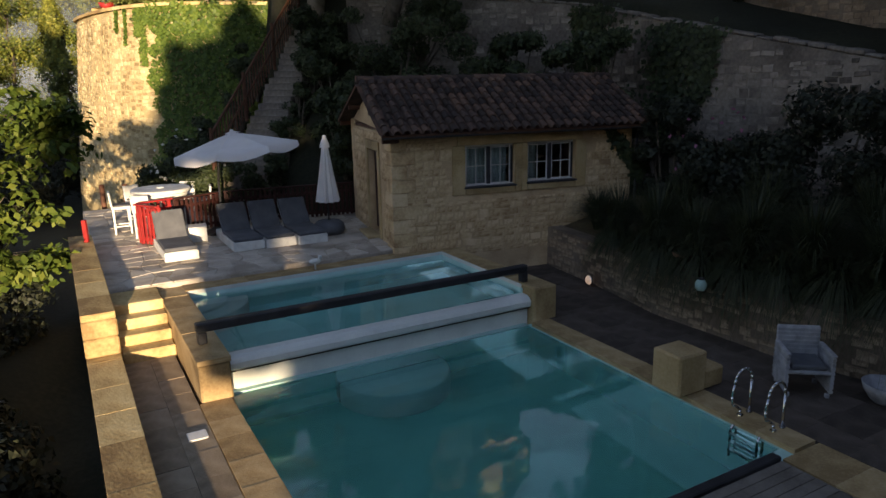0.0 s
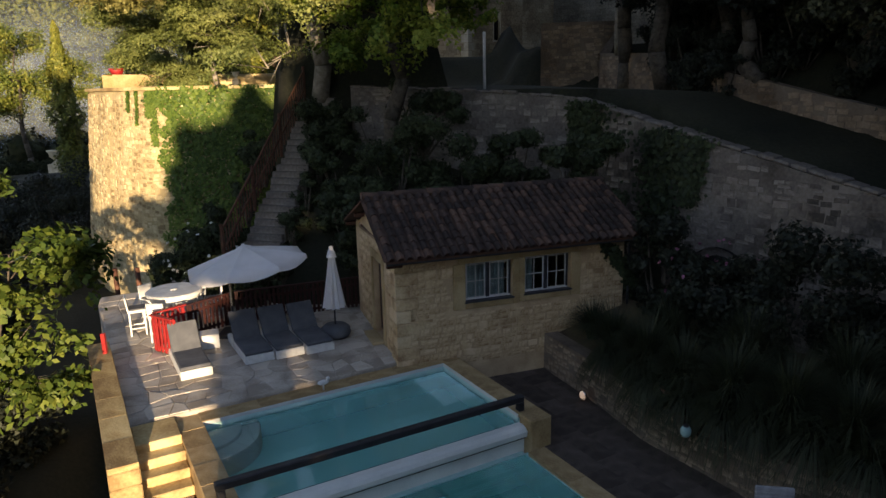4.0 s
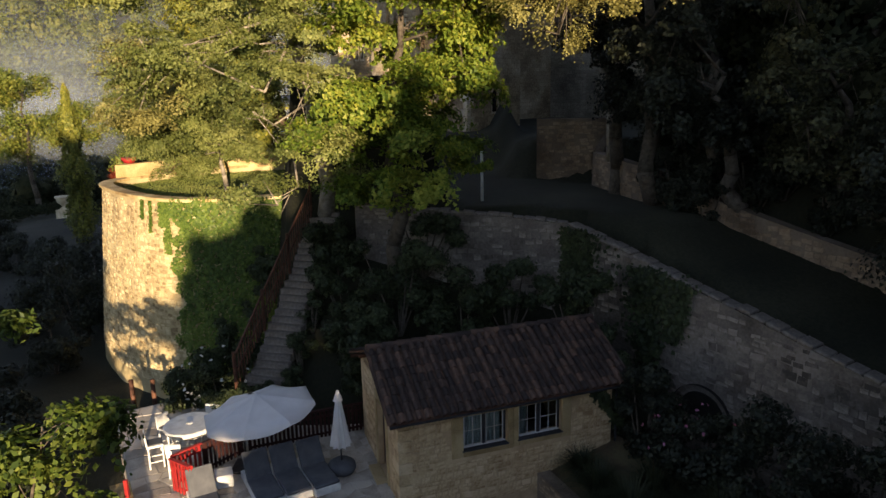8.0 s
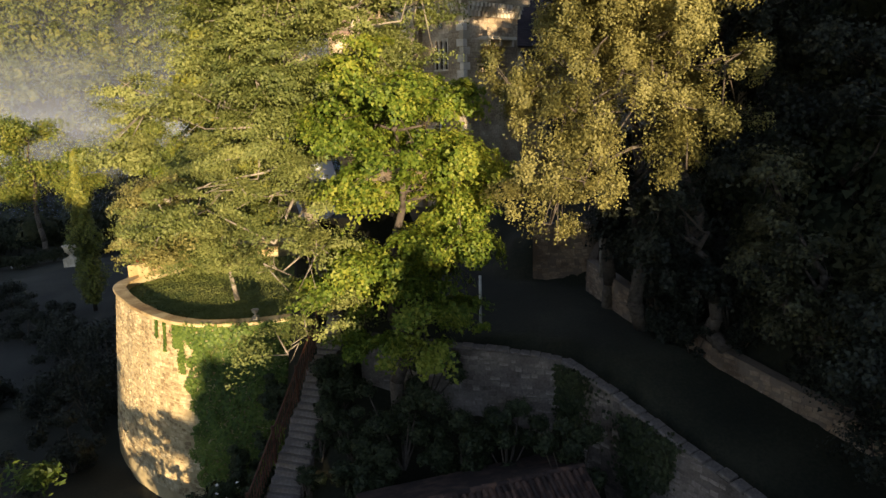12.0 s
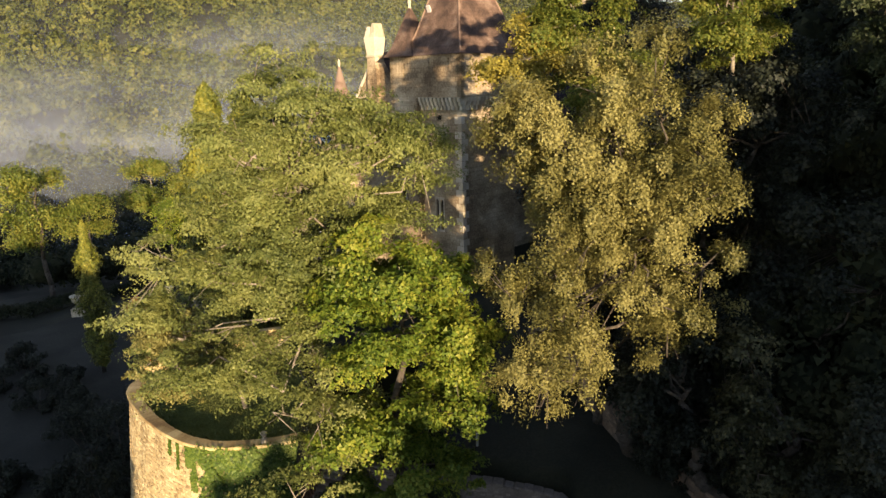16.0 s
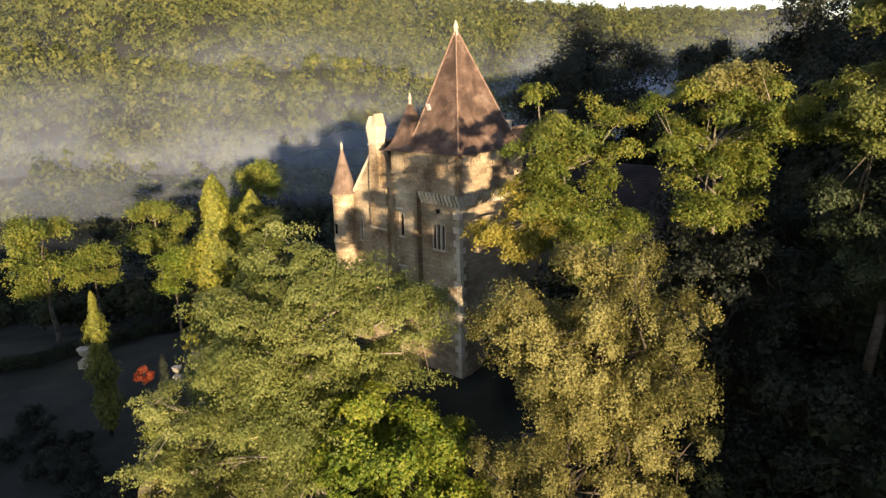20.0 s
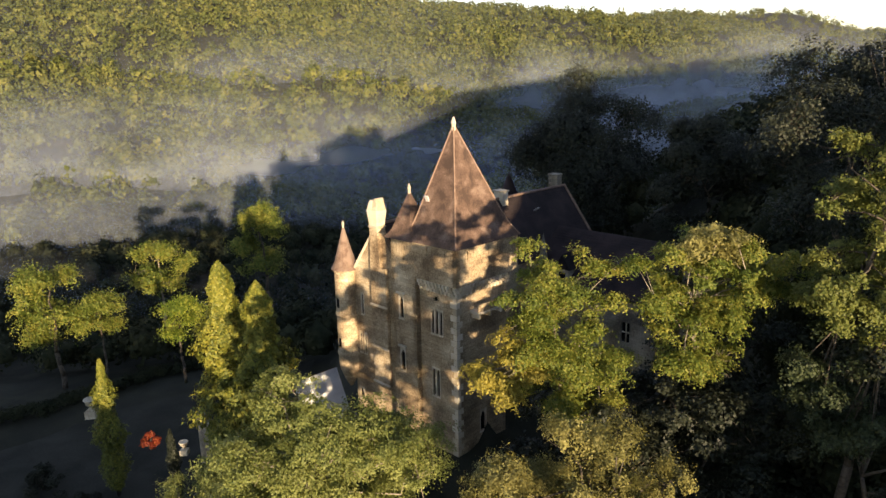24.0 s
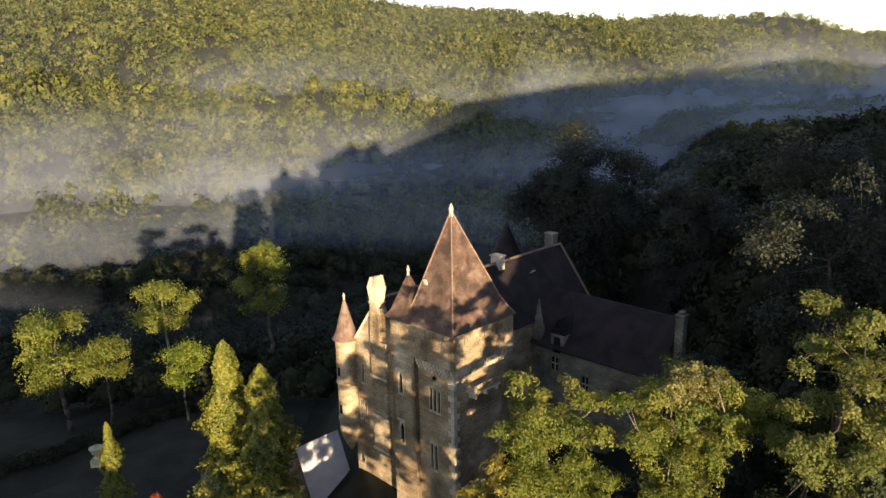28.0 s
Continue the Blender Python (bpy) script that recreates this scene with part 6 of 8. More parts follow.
# dressed stone round windows and at the corner
for i, (a, b, c, d) in enumerate(WINS):
    for x0, x1, z0, z1 in ((a - 0.34 if i == 0 else a - 0.17, a - 0.002, c - 0.15, d), (b + 0.002, b + 0.17 if i == 0 else b + 0.3, c - 0.15, d), (a - 0.2, b + 0.2, d + 0.002, d + 0.27), (a, b, c - 0.15, c - 0.002)):
        boxed("dressed_stone", x0 + 0.002, x1 - 0.002, -0.045, 0.1, z0, z1, COPING, house, bev=0.012)
for i in range(9):
    l = 0.55 if i % 2 else 0.34
    boxed("corner_stone", -0.05, l, -0.05, 0.9 - l, 0.42 + i * 0.325, 0.42 + (i + 1) * 0.325 - 0.012, HSTONE, house, bev=0.02)
for s in (DOOR[0] - 0.17, DOOR[1] + 0.002):
    boxed("door_jamb", -0.05, 0.1, s, s + 0.165, 0.7, 2.92, COPING, house)
boxed("door_lintel", -0.05, 0.1, DOOR[0] - 0.17, DOOR[1] + 0.17, 2.923, 3.15, COPING, house)
boxed("door_step", -0.35, -0.003, DOOR[0], DOOR[1], 0.702, 0.78, COPING, house)
dr = boxed("door", 0.16, 0.21, DOOR[0] + 0.02, DOOR[1] - 0.02, 0.8, 2.9, BROWNRED, house, "dark red-brown plank door")
for i in range(6):
    boxed("plank", 0.145, 0.159, DOOR[0] + 0.03 + i * 0.165, DOOR[0] + 0.18 + i * 0.165, 0.82, 2.88, BROWNRED, dr, bev=0.004)
bm = bmesh.new()
tube(bm, (0.08, DOOR[0] + 0.12, 1.8), (0.145, DOOR[0] + 0.12, 1.8), 0.015, 0.015, 8)
part("handle", bm, CHROME, dr)

CURTAIN = mat("pale_blue_curtain", [(0.20, 0.27, 0.27), (0.36, 0.44, 0.43)], 3, 0.9, 0.1, 30)
for i, (a, b, c, d) in enumerate(WINS):
    win = boxed("window", a, b, 0.12, 0.2, c, c + 0.07, WINPAINT, house, "casement window with small panes")
    boxed("frame_head", a, b, 0.12, 0.2, d - 0.06, d, WINPAINT, win)
    boxed("frame_side", a, a + 0.06, 0.12, 0.2, c + 0.072, d - 0.062, DARKFRAME, win)
    boxed("frame_side", b - 0.06, b, 0.12, 0.2, c + 0.072, d - 0.062, DARKFRAME, win)
    mid = (a + b) / 2
    boxed("mullion", mid - 0.05, mid + 0.05, 0.1, 0.2, c + 0.072, d - 0.062, DARKFRAME, win)
    boxed("sill", a - 0.04, b + 0.04, -0.07, 0.118, c + 0.002, c + 0.05, DARKFRAME, win)
    for x0, x1 in ((a + 0.062, mid - 0.052), (mid + 0.052, b - 0.062)):
        g = boxed("pane", x0, x1, 0.155, 0.163, c + 0.072, d - 0.062, GLASS, win, bev=0)
        g.visible_shadow = False
        xm, zm = (x0 + x1) / 2, (c + d) / 2
        for q in ((x0, x0 + 0.035, c + 0.075, d - 0.065), (x1 - 0.035, x1, c + 0.075, d - 0.065), (xm - 0.013, xm + 0.013, c + 0.075, d - 0.065)):
            boxed("glazing_bar", q[0], q[1], 0.14, 0.153, q[2], q[3], WINPAINT, win, bev=0.003)
        for z0 in (c + 0.075, zm - 0.013, d - 0.1):
            boxed("glazing_bar", x0 + 0.036, x1 - 0.036, 0.138, 0.152, z0, z0 + 0.026, WINPAINT, win, bev=0.003)
    ranges = ((a + 0.1, b - 0.1),) if i == 0 else ((a + 0.08, a + 0.36),)
    for x0, x1 in ranges:
        bm = bmesh.new()
        nfold = max(6, int((x1 - x0) / 0.03))
        lo = [bm.verts.new((x0 + (x1 - x0) * k / nfold, 0.3 + 0.02 * math.sin(k * 1.9), c + 0.02)) for k in range(nfold + 1)]
        hi = [bm.verts.new((x0 + (x1 - x0) * k / nfold, 0.3 + 0.02 * math.sin(k * 1.9), d)) for k in range(nfold + 1)]
        for k in range(nfold):
            bm.faces.new((lo[k], lo[k + 1], hi[k + 1], hi[k]))
        part("curtain", bm, CURTAIN, win, "pale blue-grey curtain")

# roof: boarding, rafters, tiles one by one
Y0, Z0, YR, ZR, YB, ZB = -0.42, 3.42, 1.98, 4.60, 4.75, 3.55
bm = bmesh.new()
for ya, za, yb, zb in ((Y0 + 0.03, Z0, YR, ZR), (YR, ZR, YB, ZB)):
    q = [bm.verts.new(p) for p in ((-0.32, ya, za), (HW + 0.42, ya, za), (HW + 0.42, yb, zb), (-0.32, yb, zb), (-0.32, ya, za - 0.06), (HW + 0.42, ya, za - 0.06), (HW + 0.42, yb, zb - 0.06), (-0.32, yb, zb - 0.06))]
    for k in ((0, 1, 2, 3), (7, 6, 5, 4), (0, 4, 5, 1), (1, 5, 6, 2), (2, 6, 7, 3), (3, 7, 4, 0)):
        bm.faces.new([q[i] for i in k])
part("roof_boarding", bm, BROWNWOOD, house)
for y, z in ((Y0 + 0.1, Z0 - 0.08), (0.9, 3.92), (1.95, 4.45), (3.2, 3.98), (4.5, 3.5)):
    boxed("rafter_end", -0.3, 0.1, y, y + 0.09, z - 0.1, z + 0.02, BROWNWOOD, house)
slope = math.hypot(YR - Y0, ZR - Z0)
tilt = math.atan2(ZR - Z0, YR - Y0)
COLS, ROWS_T = 31, 9


def tile_mesh(length, r0, r1, up):
    bm = bmesh.new()
    rings = []
    for y, r in ((0, r0), (length, r1)):
        for t in (0.0, 0.016):
            rings.append([bm.verts.new(((r - t) * math.cos(a), y, up * (r - t) * math.sin(a))) for a in [math.pi * k / 6 for k in range(7)]])
    o0, i0, o1, i1 = rings
    for k in range(6):
        bm.faces.new((o0[k], o0[k + 1], o1[k + 1], o1[k]))
        bm.faces.new((i0[k], i0[k + 1], o0[k + 1], o0[k]))
    me = bpy.data.meshes.new("roof_tile")
    bm.to_mesh(me)
    bm.free()
    me.materials.append(TILE)
    return me


tile_me = tile_mesh(slope / ROWS_T + 0.07, 0.097, 0.076, 1)
rnd = random.Random(12)
w = (HW + 0.72) / COLS
for c in range(COLS):
    for r in range(ROWS_T):
        s = r * slope / ROWS_T - 0.03
        ob = new("roof_tile", tile_me)
        ob.parent = house
        x = -0.32 + (c + 0.5) * w
        ob.matrix_local = Matrix.LocRotScale((x + rnd.uniform(-0.012, 0.012), Y0 + s * math.cos(tilt), Z0 + s * math.sin(tilt) + 0.03 + 0.010 * r / ROWS_T + rnd.uniform(0, 0.012)), Euler((tilt - 0.03, rnd.uniform(-0.03, 0.03), rnd.uniform(-0.025, 0.025))), None)
bm = bmesh.new()
for c in range(COLS + 1):
    x = -0.32 + c * w
    pts = [(-0.075, 0.035), (-0.04, 0.008), (0.04, 0.008), (0.075, 0.035)]
    lo = [bm.verts.new((x + a, Y0 - 0.02, Z0 + b)) for a, b in pts]
    hi = [bm.verts.new((x + a, YR, ZR + b)) for a, b in pts]
    for k in range(3):
        bm.faces.new((lo[k], lo[k + 1], hi[k + 1], hi[k]))
part("channel_tiles", bm, TILE, house)["kind"] = "stuff"
tile_slope("back_tiles", house, (HW + 0.4, YB, ZB + 0.03), (-0.32, YB, ZB + 0.03), (HW + 0.4, YR, ZR + 0.03), 9, TILE)
for c in range(16):
    bm = bmesh.new()
    tube(bm, (-0.34 + c * (HW + 0.76) / 16, YR, ZR + 0.05), (-0.34 + (c + 1.12) * (HW + 0.76) / 16, YR, ZR + 0.035), 0.12, 0.10, 10)
    part("ridge_tile", bm, TILE, house)
bm = bmesh.new()
pts = [(Y0 - 0.02 + 0.055 * math.cos(a), Z0 - 0.03 + 0.055 * math.sin(a)) for a in [math.pi + math.pi * k / 6 for k in range(7)]]
lo, hi = [[bm.verts.new((x, y, z)) for y, z in pts] for x in (-0.32, HW + 0.42)]
for k in range(6):
    bm.faces.new((lo[k], lo[k + 1], hi[k + 1], hi[k]))
g = part("gutter", bm, DARKFRAME, house)
pipe("downpipe", [(HW + 0.2, Y0, 3.38), (HW + 0.12, -0.06, 3.15), (HW + 0.12, -0.06, 0.2)], 0.035, DARKFRAME, house)

# ---- bastion ----
def bast_r(a):
    """The plan of the bastion against a circle: flat towards the lawn, with a blunt corner; a in radians."""
    d = np.degrees(a) % 360
    return np.interp(d, [0, 45, 90, 120, 145, 165, 176, 183, 190, 200, 211, 228, 242, 252, 263, 272, 290, 315, 360], [7.4, 7.0, 6.6, 6.4, 6.6, 7.0, 7.55, 7.75, 7.6, 7.2, 6.9, 6.82, 7.05, 7.3, 7.48, 7.42, 7.4, 7.45, 7.4]) / 8.02


def to_plan(bm):
    for v in bm.verts:
        k = float(bast_r(math.atan2(v.co.y, v.co.x)))
        v.co.x, v.co.y = v.co.x * k, v.co.y * k
    return bm


bast = struct("bastion", pose(*BAST, 0), "round battered stone bastion with a coping and ivy", "wall")
bm = bmesh.new()
lathe(bm, [(9.0, -3), (8.75, 0), (7.86, 7.4), (7.86, 7.5), (7.35, 7.5), (7.35, 6.7)], 120)
part("wall_body", to_plan(bm), MORTAR, bast)
for i in range(72):
    a0, a1 = 2 * math.pi * i / 72, 2 * math.pi * (i + 0.985) / 72
    bm = bmesh.new()
    lathe(bm, [(7.3, 7.502), (8.02, 7.502), (8.02, 7.6), (7.98, 7.63), (7.33, 7.63), (7.3, 7.6), (7.3, 7.502)], 2, 0, 0, a0, a1)
    part("coping_stone", to_plan(bm), STONE, bast)
bm = bmesh.new()
lathe(bm, [(7.36, 7.634), (7.95, 7.634), (7.95, 8.25), (7.9, 8.3), (7.4, 8.3), (7.36, 8.25), (7.36, 7.634)], 40, 0, 0, radians(35), radians(176))
part("back_parapet", to_plan(bm), STONE, bast)
bm = bmesh.new()
bmesh.ops.create_circle(bm, cap_ends=True, radius=7.34, segments=90)
to_plan(bm)
bmesh.ops.translate(bm, verts=bm.verts, vec=(*BAST, 7.24))
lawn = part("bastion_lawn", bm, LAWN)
tagged(lawn, "sunlit lawn on top of the bastion", "lawn", kind="structure")
rnd = random.Random(15)
stones = []
z = -0.4
while z < 7.25:
    h = rnd.uniform(0.09, 0.19)
    r0 = 8.75 - (8.75 - 7.86) * (z + h / 2) / 7.4
    a = radians(165)
    while a < radians(305):
        ln = rnd.uniform(0.12, 0.4)
        r = r0 * float(bast_r(a))
        if rnd.random() < 0.86:
            r2 = r0 * float(bast_r(a + 0.01))
            way = math.atan2(r2 * math.sin(a + 0.01) - r * math.sin(a), r2 * math.cos(a + 0.01) - r * math.cos(a))
            stones.append((r * math.cos(a), r * math.sin(a), z + h / 2 + rnd.uniform(-0.03, 0.03), way + rnd.uniform(-0.05, 0.05), ln * rnd.uniform(0.75, 1.0), h * rnd.uniform(0.65, 1.15), rnd.uniform(0.015, 0.06)))
        a += ln / r
    z += h
lay_stones(bast, stones, BASTSTONE, 41, 290)
for i in range(21):
    z = -0.05 + 0.355 * i
    a = radians(188.5)
    r = (8.75 - 0.89 * (z + 0.17) / 7.4) * float(bast_r(a))
    ln = 0.62 if i % 2 else 0.42
    q = boxed("quoin", -0.03, ln, -0.2, 0.045, z, z + 0.345, STONE, bast, bev=0.02)
    q.matrix_local = Matrix.Translation((r * math.cos(a), r * math.sin(a), 0)) @ Matrix.Rotation(radians(-62), 4, "Z") @ Matrix.Rotation(math.pi, 4, "Z") @ Matrix.Diagonal((-1, 1, 1, 1))

# ---- ramp wall and upper walls ----
RT = [7.6, 7.4, 7.25, 7.05, 6.5, 5.95, 5.48, 5.1, 4.4, 3.2]


def not_arch(s):
    return not (math.hypot(s[0] - 7.95, s[1] - 18.7) < 0.85 and s[2] < 2.7)


rw, _ = wall_along("ramp_wall", RAMP, 0.3, [t - 0.16 for t in RT], 0.45, GREYMORTAR, "tall grey stone retaining wall beside the ramp", GREYSTONE, 51, (0.32, 0.19), keep=not_arch)
for i, ((x0, y0), (x1, y1)) in enumerate(zip(RAMP, RAMP[1:])):
    n = max(1, int(math.hypot(x1 - x0, y1 - y0) / 0.4))
    ang = math.atan2(y1 - y0, x1 - x0)
    for k in range(n):
        t0 = (k + 0.5) / n
        L = math.hypot(x1 - x0, y1 - y0) / n
        z = RT[i] + (RT[i + 1] - RT[i]) * t0
        ob = boxed("cap_stone", -L / 2, L / 2 - 0.008, -0.03 + rnd.uniform(-0.03, 0.03), 0.47, -0.15, -0.05 + rnd.uniform(-0.05, 0.03), GREYSTONE, rw, bev=0.035)
        ob.matrix_local = Matrix.LocRotScale((x0 + (x1 - x0) * t0, y0 + (y1 - y0) * t0, z), Euler((rnd.uniform(-0.03, 0.03), -math.atan2(RT[i + 1] - RT[i], L * n), ang)), None)
arch = part("arch_shade", (lambda b: (lathe(b, [(0.0, 0.0), (0.8, 0.0), (0.82, -0.06), (1.05, -0.06), (1.05, 0.1)], 24, 0, 0, 0, math.pi), b)[1])(bmesh.new()), DARK, rw, "dark arch shape that paints an opening's shade at the wall's foot")
arch.matrix_local = Matrix.Translation((7.92, 18.68, 1.75)) @ Matrix.Rotation(math.atan2(-1.9, 1.32), 4, "Z") @ Matrix.Rotation(radians(90), 4, "X")
UP = [(4.9, 33.7), (8.6, 33.1), (7.3, 31.9), (8.2, 27.3), (10.3, 23.1), (11.9, 21.3), (13.3, 19.6), (15.3, 16.9), (18, 13), (21.5, 8.5)]
wall_along("upper_wall", UP, 1.0, [10.2, 10.2, 8.7, 8.5, 7.5, 6.9, 6.4, 5.5, 4.4, 3.4], 0.5, BROWNMORTAR, "rough stone wall above the grassy ramp", BROWNSTONE, 52, (0.3, 0.17))
pp = pipe("white_pole", [(1.78, 27.0, 7.2), (1.78, 27.0, 9.4)], 0.06, WHITE)
tagged(pp, "slim white pole standing on the grass", "pole")

# ---- stairs up to the bastion ----
stair = struct("garden_stairs", Matrix(), "long flight of worn grey stone steps", "stairs")
S0, S1, NS = Vector((-6.18, 21.4, 1.9)), Vector((-4.52, 26.3, 7.1)), 26
ang = math.atan2(S1.y - S0.y, S1.x - S0.x) - math.pi / 2
for i in range(NS):
    p = S0.lerp(S1, i / (NS - 1))
    wd2 = (0.74 - 0.2 * i / NS) * rnd.uniform(0.85, 1.1)
    ob = boxed("step", -wd2, wd2, -0.06, 0.30, -0.5, 0.0, GREYSTONE, stair, bev=0.025)
    ob.matrix_local = Matrix.LocRotScale(p, Euler((rnd.uniform(-0.03, 0.03), rnd.uniform(-0.04, 0.04), ang + rnd.uniform(-0.13, 0.13))), None)
hr = empty("stair_railing", Matrix(), "rustic brown wooden railing beside the stone stairs", "railing")
pts = [S0 + Vector((-0.75, -0.5, 0.3)) + (S1 + Vector((-0.55, 0, 0)) - S0 - Vector((-0.75, -0.5, 0.3))) * (k / 9) for k in range(10)]
for a, b in zip(pts, pts[1:]):
    bm = bmesh.new()
    tube(bm, a + Vector((0, 0, 0.95)), b + Vector((0, 0, 0.95)), 0.04, 0.04, 6)
    tube(bm, a + Vector((0, 0, 0.3)), b + Vector((0, 0, 0.3)), 0.035, 0.035, 6)
    part("rail", bm, BROWNWOOD, hr)
    for f in (0.15, 0.4, 0.65, 0.9):
        p = a.lerp(b, f)
        bm = bmesh.new()
        tube(bm, p - Vector((0, 0, 0.2)), p + Vector((0, 0, 0.98)), 0.028, 0.024, 5)
        part("baluster", bm, BROWNWOOD, hr)
for p in pts[::3]:
    bm = bmesh.new()
    tube(bm, p - Vector((0, 0, 0.4)), p + Vector((0, 0, 1.15)), 0.06, 0.055, 7)
    part("post", bm, BROWNWOOD, hr)
for x in (-11.7, -10.9, -10.2):
    pst = pipe("gate_post", [(x, 23.4, -0.6), (x, 23.4, 1.35)], 0.09, BROWNWOOD)
    tagged(pst, "dark wooden post at the bastion's foot", "post", "posts at the bastion's foot")


def urn(m, label, s=1.0):
    u = empty("stone_urn", m, label, "urn")
    bm = bmesh.new()
    box(bm, -0.32 * s, 0.32 * s, -0.32 * s, 0.32 * s, 0, 0.5 * s, 0.02)
    part("plinth", bm, PALESTONE, u)
    bm = bmesh.new()
    lathe(bm, [(r * s, z * s) for r, z in ((0.0, 0.502), (0.2, 0.502), (0.2, 0.56), (0.08, 0.64), (0.12, 0.72), (0.3, 0.9), (0.33, 1.1), (0.4, 1.18), (0.4, 1.23), (0.3, 1.22), (0.0, 1.1))], 20)
    part("vase", bm, PALESTONE, u, smooth=True)
    return u


urn(pose(-14.9, 36.9, 8.31), "small pale stone urn on the bastion coping", 0.35)
urn(pose(-7.85, 27.15, 7.64), "pale stone urn on the bastion coping above the ivy", 0.4)
urn(pose(-39.4, 70.0, float(ground_z(-39.4, 70.0))), "tall pale stone urn beside the hedge", 1.9)
urn(pose(-19.4, 46.5, 8.3), "pale stone urn on a garden wall", 0.9)
pot = empty("terracotta_pot", pose(4.75, 12.9, 0.85), "old terracotta pot among the grasses", "pot")
bm = bmesh.new()
lathe(bm, [(0.0, 0.0), (0.14, 0.0), (0.21, 0.34), (0.24, 0.34), (0.24, 0.4), (0.19, 0.4), (0.16, 0.3), (0.0, 0.28)], 18)
part("body", bm, mat("terracotta", [(0.16, 0.07, 0.04), (0.26, 0.12, 0.07)], 3, 0.9, 0.2, 20), pot, smooth=True)
pot2 = empty("red_pot", pose(-16.3, 35.6, 8.31), "shallow red pot on the bastion coping", "pot")
bm = bmesh.new()
lathe(bm, [(0.0, 0.0), (0.25, 0.0), (0.4, 0.3), (0.34, 0.3), (0.0, 0.2)], 16)
part("body", bm, REDWOOD, pot2, smooth=True)
# garden wall left of the castle
gw = boxed("garden_wall", -0.3, 0.3, -5, 5.5, -2, 8.3, GWALL)
gw.matrix_world = pose(-17.4, 49.5, 0, 0, 0, 38)
tagged(gw, "low grey garden wall beside the castle", "wall", kind="structure")

# ---- trees and shrubs, by place ----
def blob(c, r, n, size, seed, **k):
    return scatter_clumps(seed, c, r, n, size, **k)


cl = blob((-4.2, 24.6, 19.9), (4.5, 3.0, 4.2), 70, 1.15, 31) + blob((-8.2, 25.0, 14.5), (3.8, 2.8, 3.6), 36, 1.0, 32) + blob((-4.6, 22.6, 11.6), (3.0, 2.0, 3.0), 16, 0.9, 33) + blob((-6.4, 23.8, 16.6), (3.0, 2.2, 3.2), 16, 0.95, 37) + blob((-9.4, 25.4, 17.0), (1.8, 1.6, 2.2), 10, 0.8, 38) + blob((-0.6, 25.0, 20.8), (1.6, 1.4, 1.6), 6, 0.8, 35) + blob((-5.6, 22.0, 8.6), (1.1, 0.8, 0.8), 4, 0.6, 36) + blob((-4.2, 23.3, 18.0), (2.6, 1.3, 2.6), 20, 0.85, 39) + blob((-4.3, 23.4, 21.4), (1.7, 0.9, 1.6), 14, 0.7, 30) + blob((-3.1, 23.2, 20.4), (1.4, 0.8, 1.4), 10, 0.65, 29)
tree("acacia_tree", "tall acacia with pale bark and grey-green leaves on the bastion", (-4.6, 26.6, 6.6), (-4.8, 24.6, 20.0), 0.36, cl, 250000, 0.10, L_ACACIA, PALEBARK, 3, aspect=0.38, radius=0.85, flat=0.10, per=270, droop=0.3, airy=0.35, second=(blob((-11.4, 26.9, 11.8), (1.9, 1.6, 1.8), 10, 0.8, 34), 22000, L_OAK))
cl = blob((-11.4, 30.6, 10.8), (3.0, 2.1, 1.4), 18, 0.85, 28) + blob((-8.6, 29.2, 10.3), (2.2, 1.6, 1.4), 10, 0.8, 27)
tree("young_acacia", "young acacia with grey-green leaves on the bastion lawn", (-9.9, 31.4, 7.2), (-10.2, 30.6, 10.8), 0.13, cl, 46000, 0.095, L_ACACIA, PALEBARK, 19, aspect=0.4, radius=0.6, flat=0.12, per=150, droop=0.3, airy=0.3)
cl = blob((-14.4, 37.0, 10.2), (2.7, 2.2, 3.6), 26, 0.9, 45) + blob((-12.2, 36.4, 12.6), (2.2, 1.8, 2.4), 12, 0.8, 46)
tree("olive_tree", "pale olive-green tree behind the bastion", (-15.2, 38.6, 3.5), (-14.4, 37.2, 12.5), 0.2, cl, 60000, 0.085, L_ACACIA, PALEBARK, 18, aspect=0.45, radius=0.55, flat=0.2, per=120, droop=0.4, airy=0.3)
cl = blob((-1.2, 22.1, 16.2), (2.1, 1.9, 2.2), 14, 0.85, 44) + blob((-1.0, 22.0, 13.6), (2.7, 2.2, 3.4), 24, 1.0, 41) + blob((-1.4, 21.4, 10.0), (2.9, 1.9, 2.4), 16, 0.9, 42) + blob((0.9, 22.2, 14.4), (1.3, 1.2, 1.5), 6, 0.75, 43)
tree("walnut_tree", "bright green broadleaf tree beside the stone stairs", (-1.6, 23.6, 5.0), (-1.0, 22.3, 15.8), 0.3, cl, 90000, 0.115, L_BRIGHT, BARK, 4, aspect=0.55, radius=0.6, flat=0.16, per=170, droop=0.5)
cl = blob((6.1, 20.6, 20.7), (3.7, 2.9, 3.9), 58, 0.8, 51, shell=0.5) + blob((4.8, 20.2, 16.8), (3.2, 2.5, 3.0), 30, 0.75, 52, shell=0.4) + blob((3.7, 18.9, 14.5), (1.8, 1.3, 1.6), 12, 0.65, 53) + blob((8.2, 20.2, 16.4), (1.8, 1.7, 2.4), 14, 0.7, 54) + blob((5.7, 18.9, 19.8), (2.6, 1.1, 2.6), 26, 0.65, 55, shell=0.1)
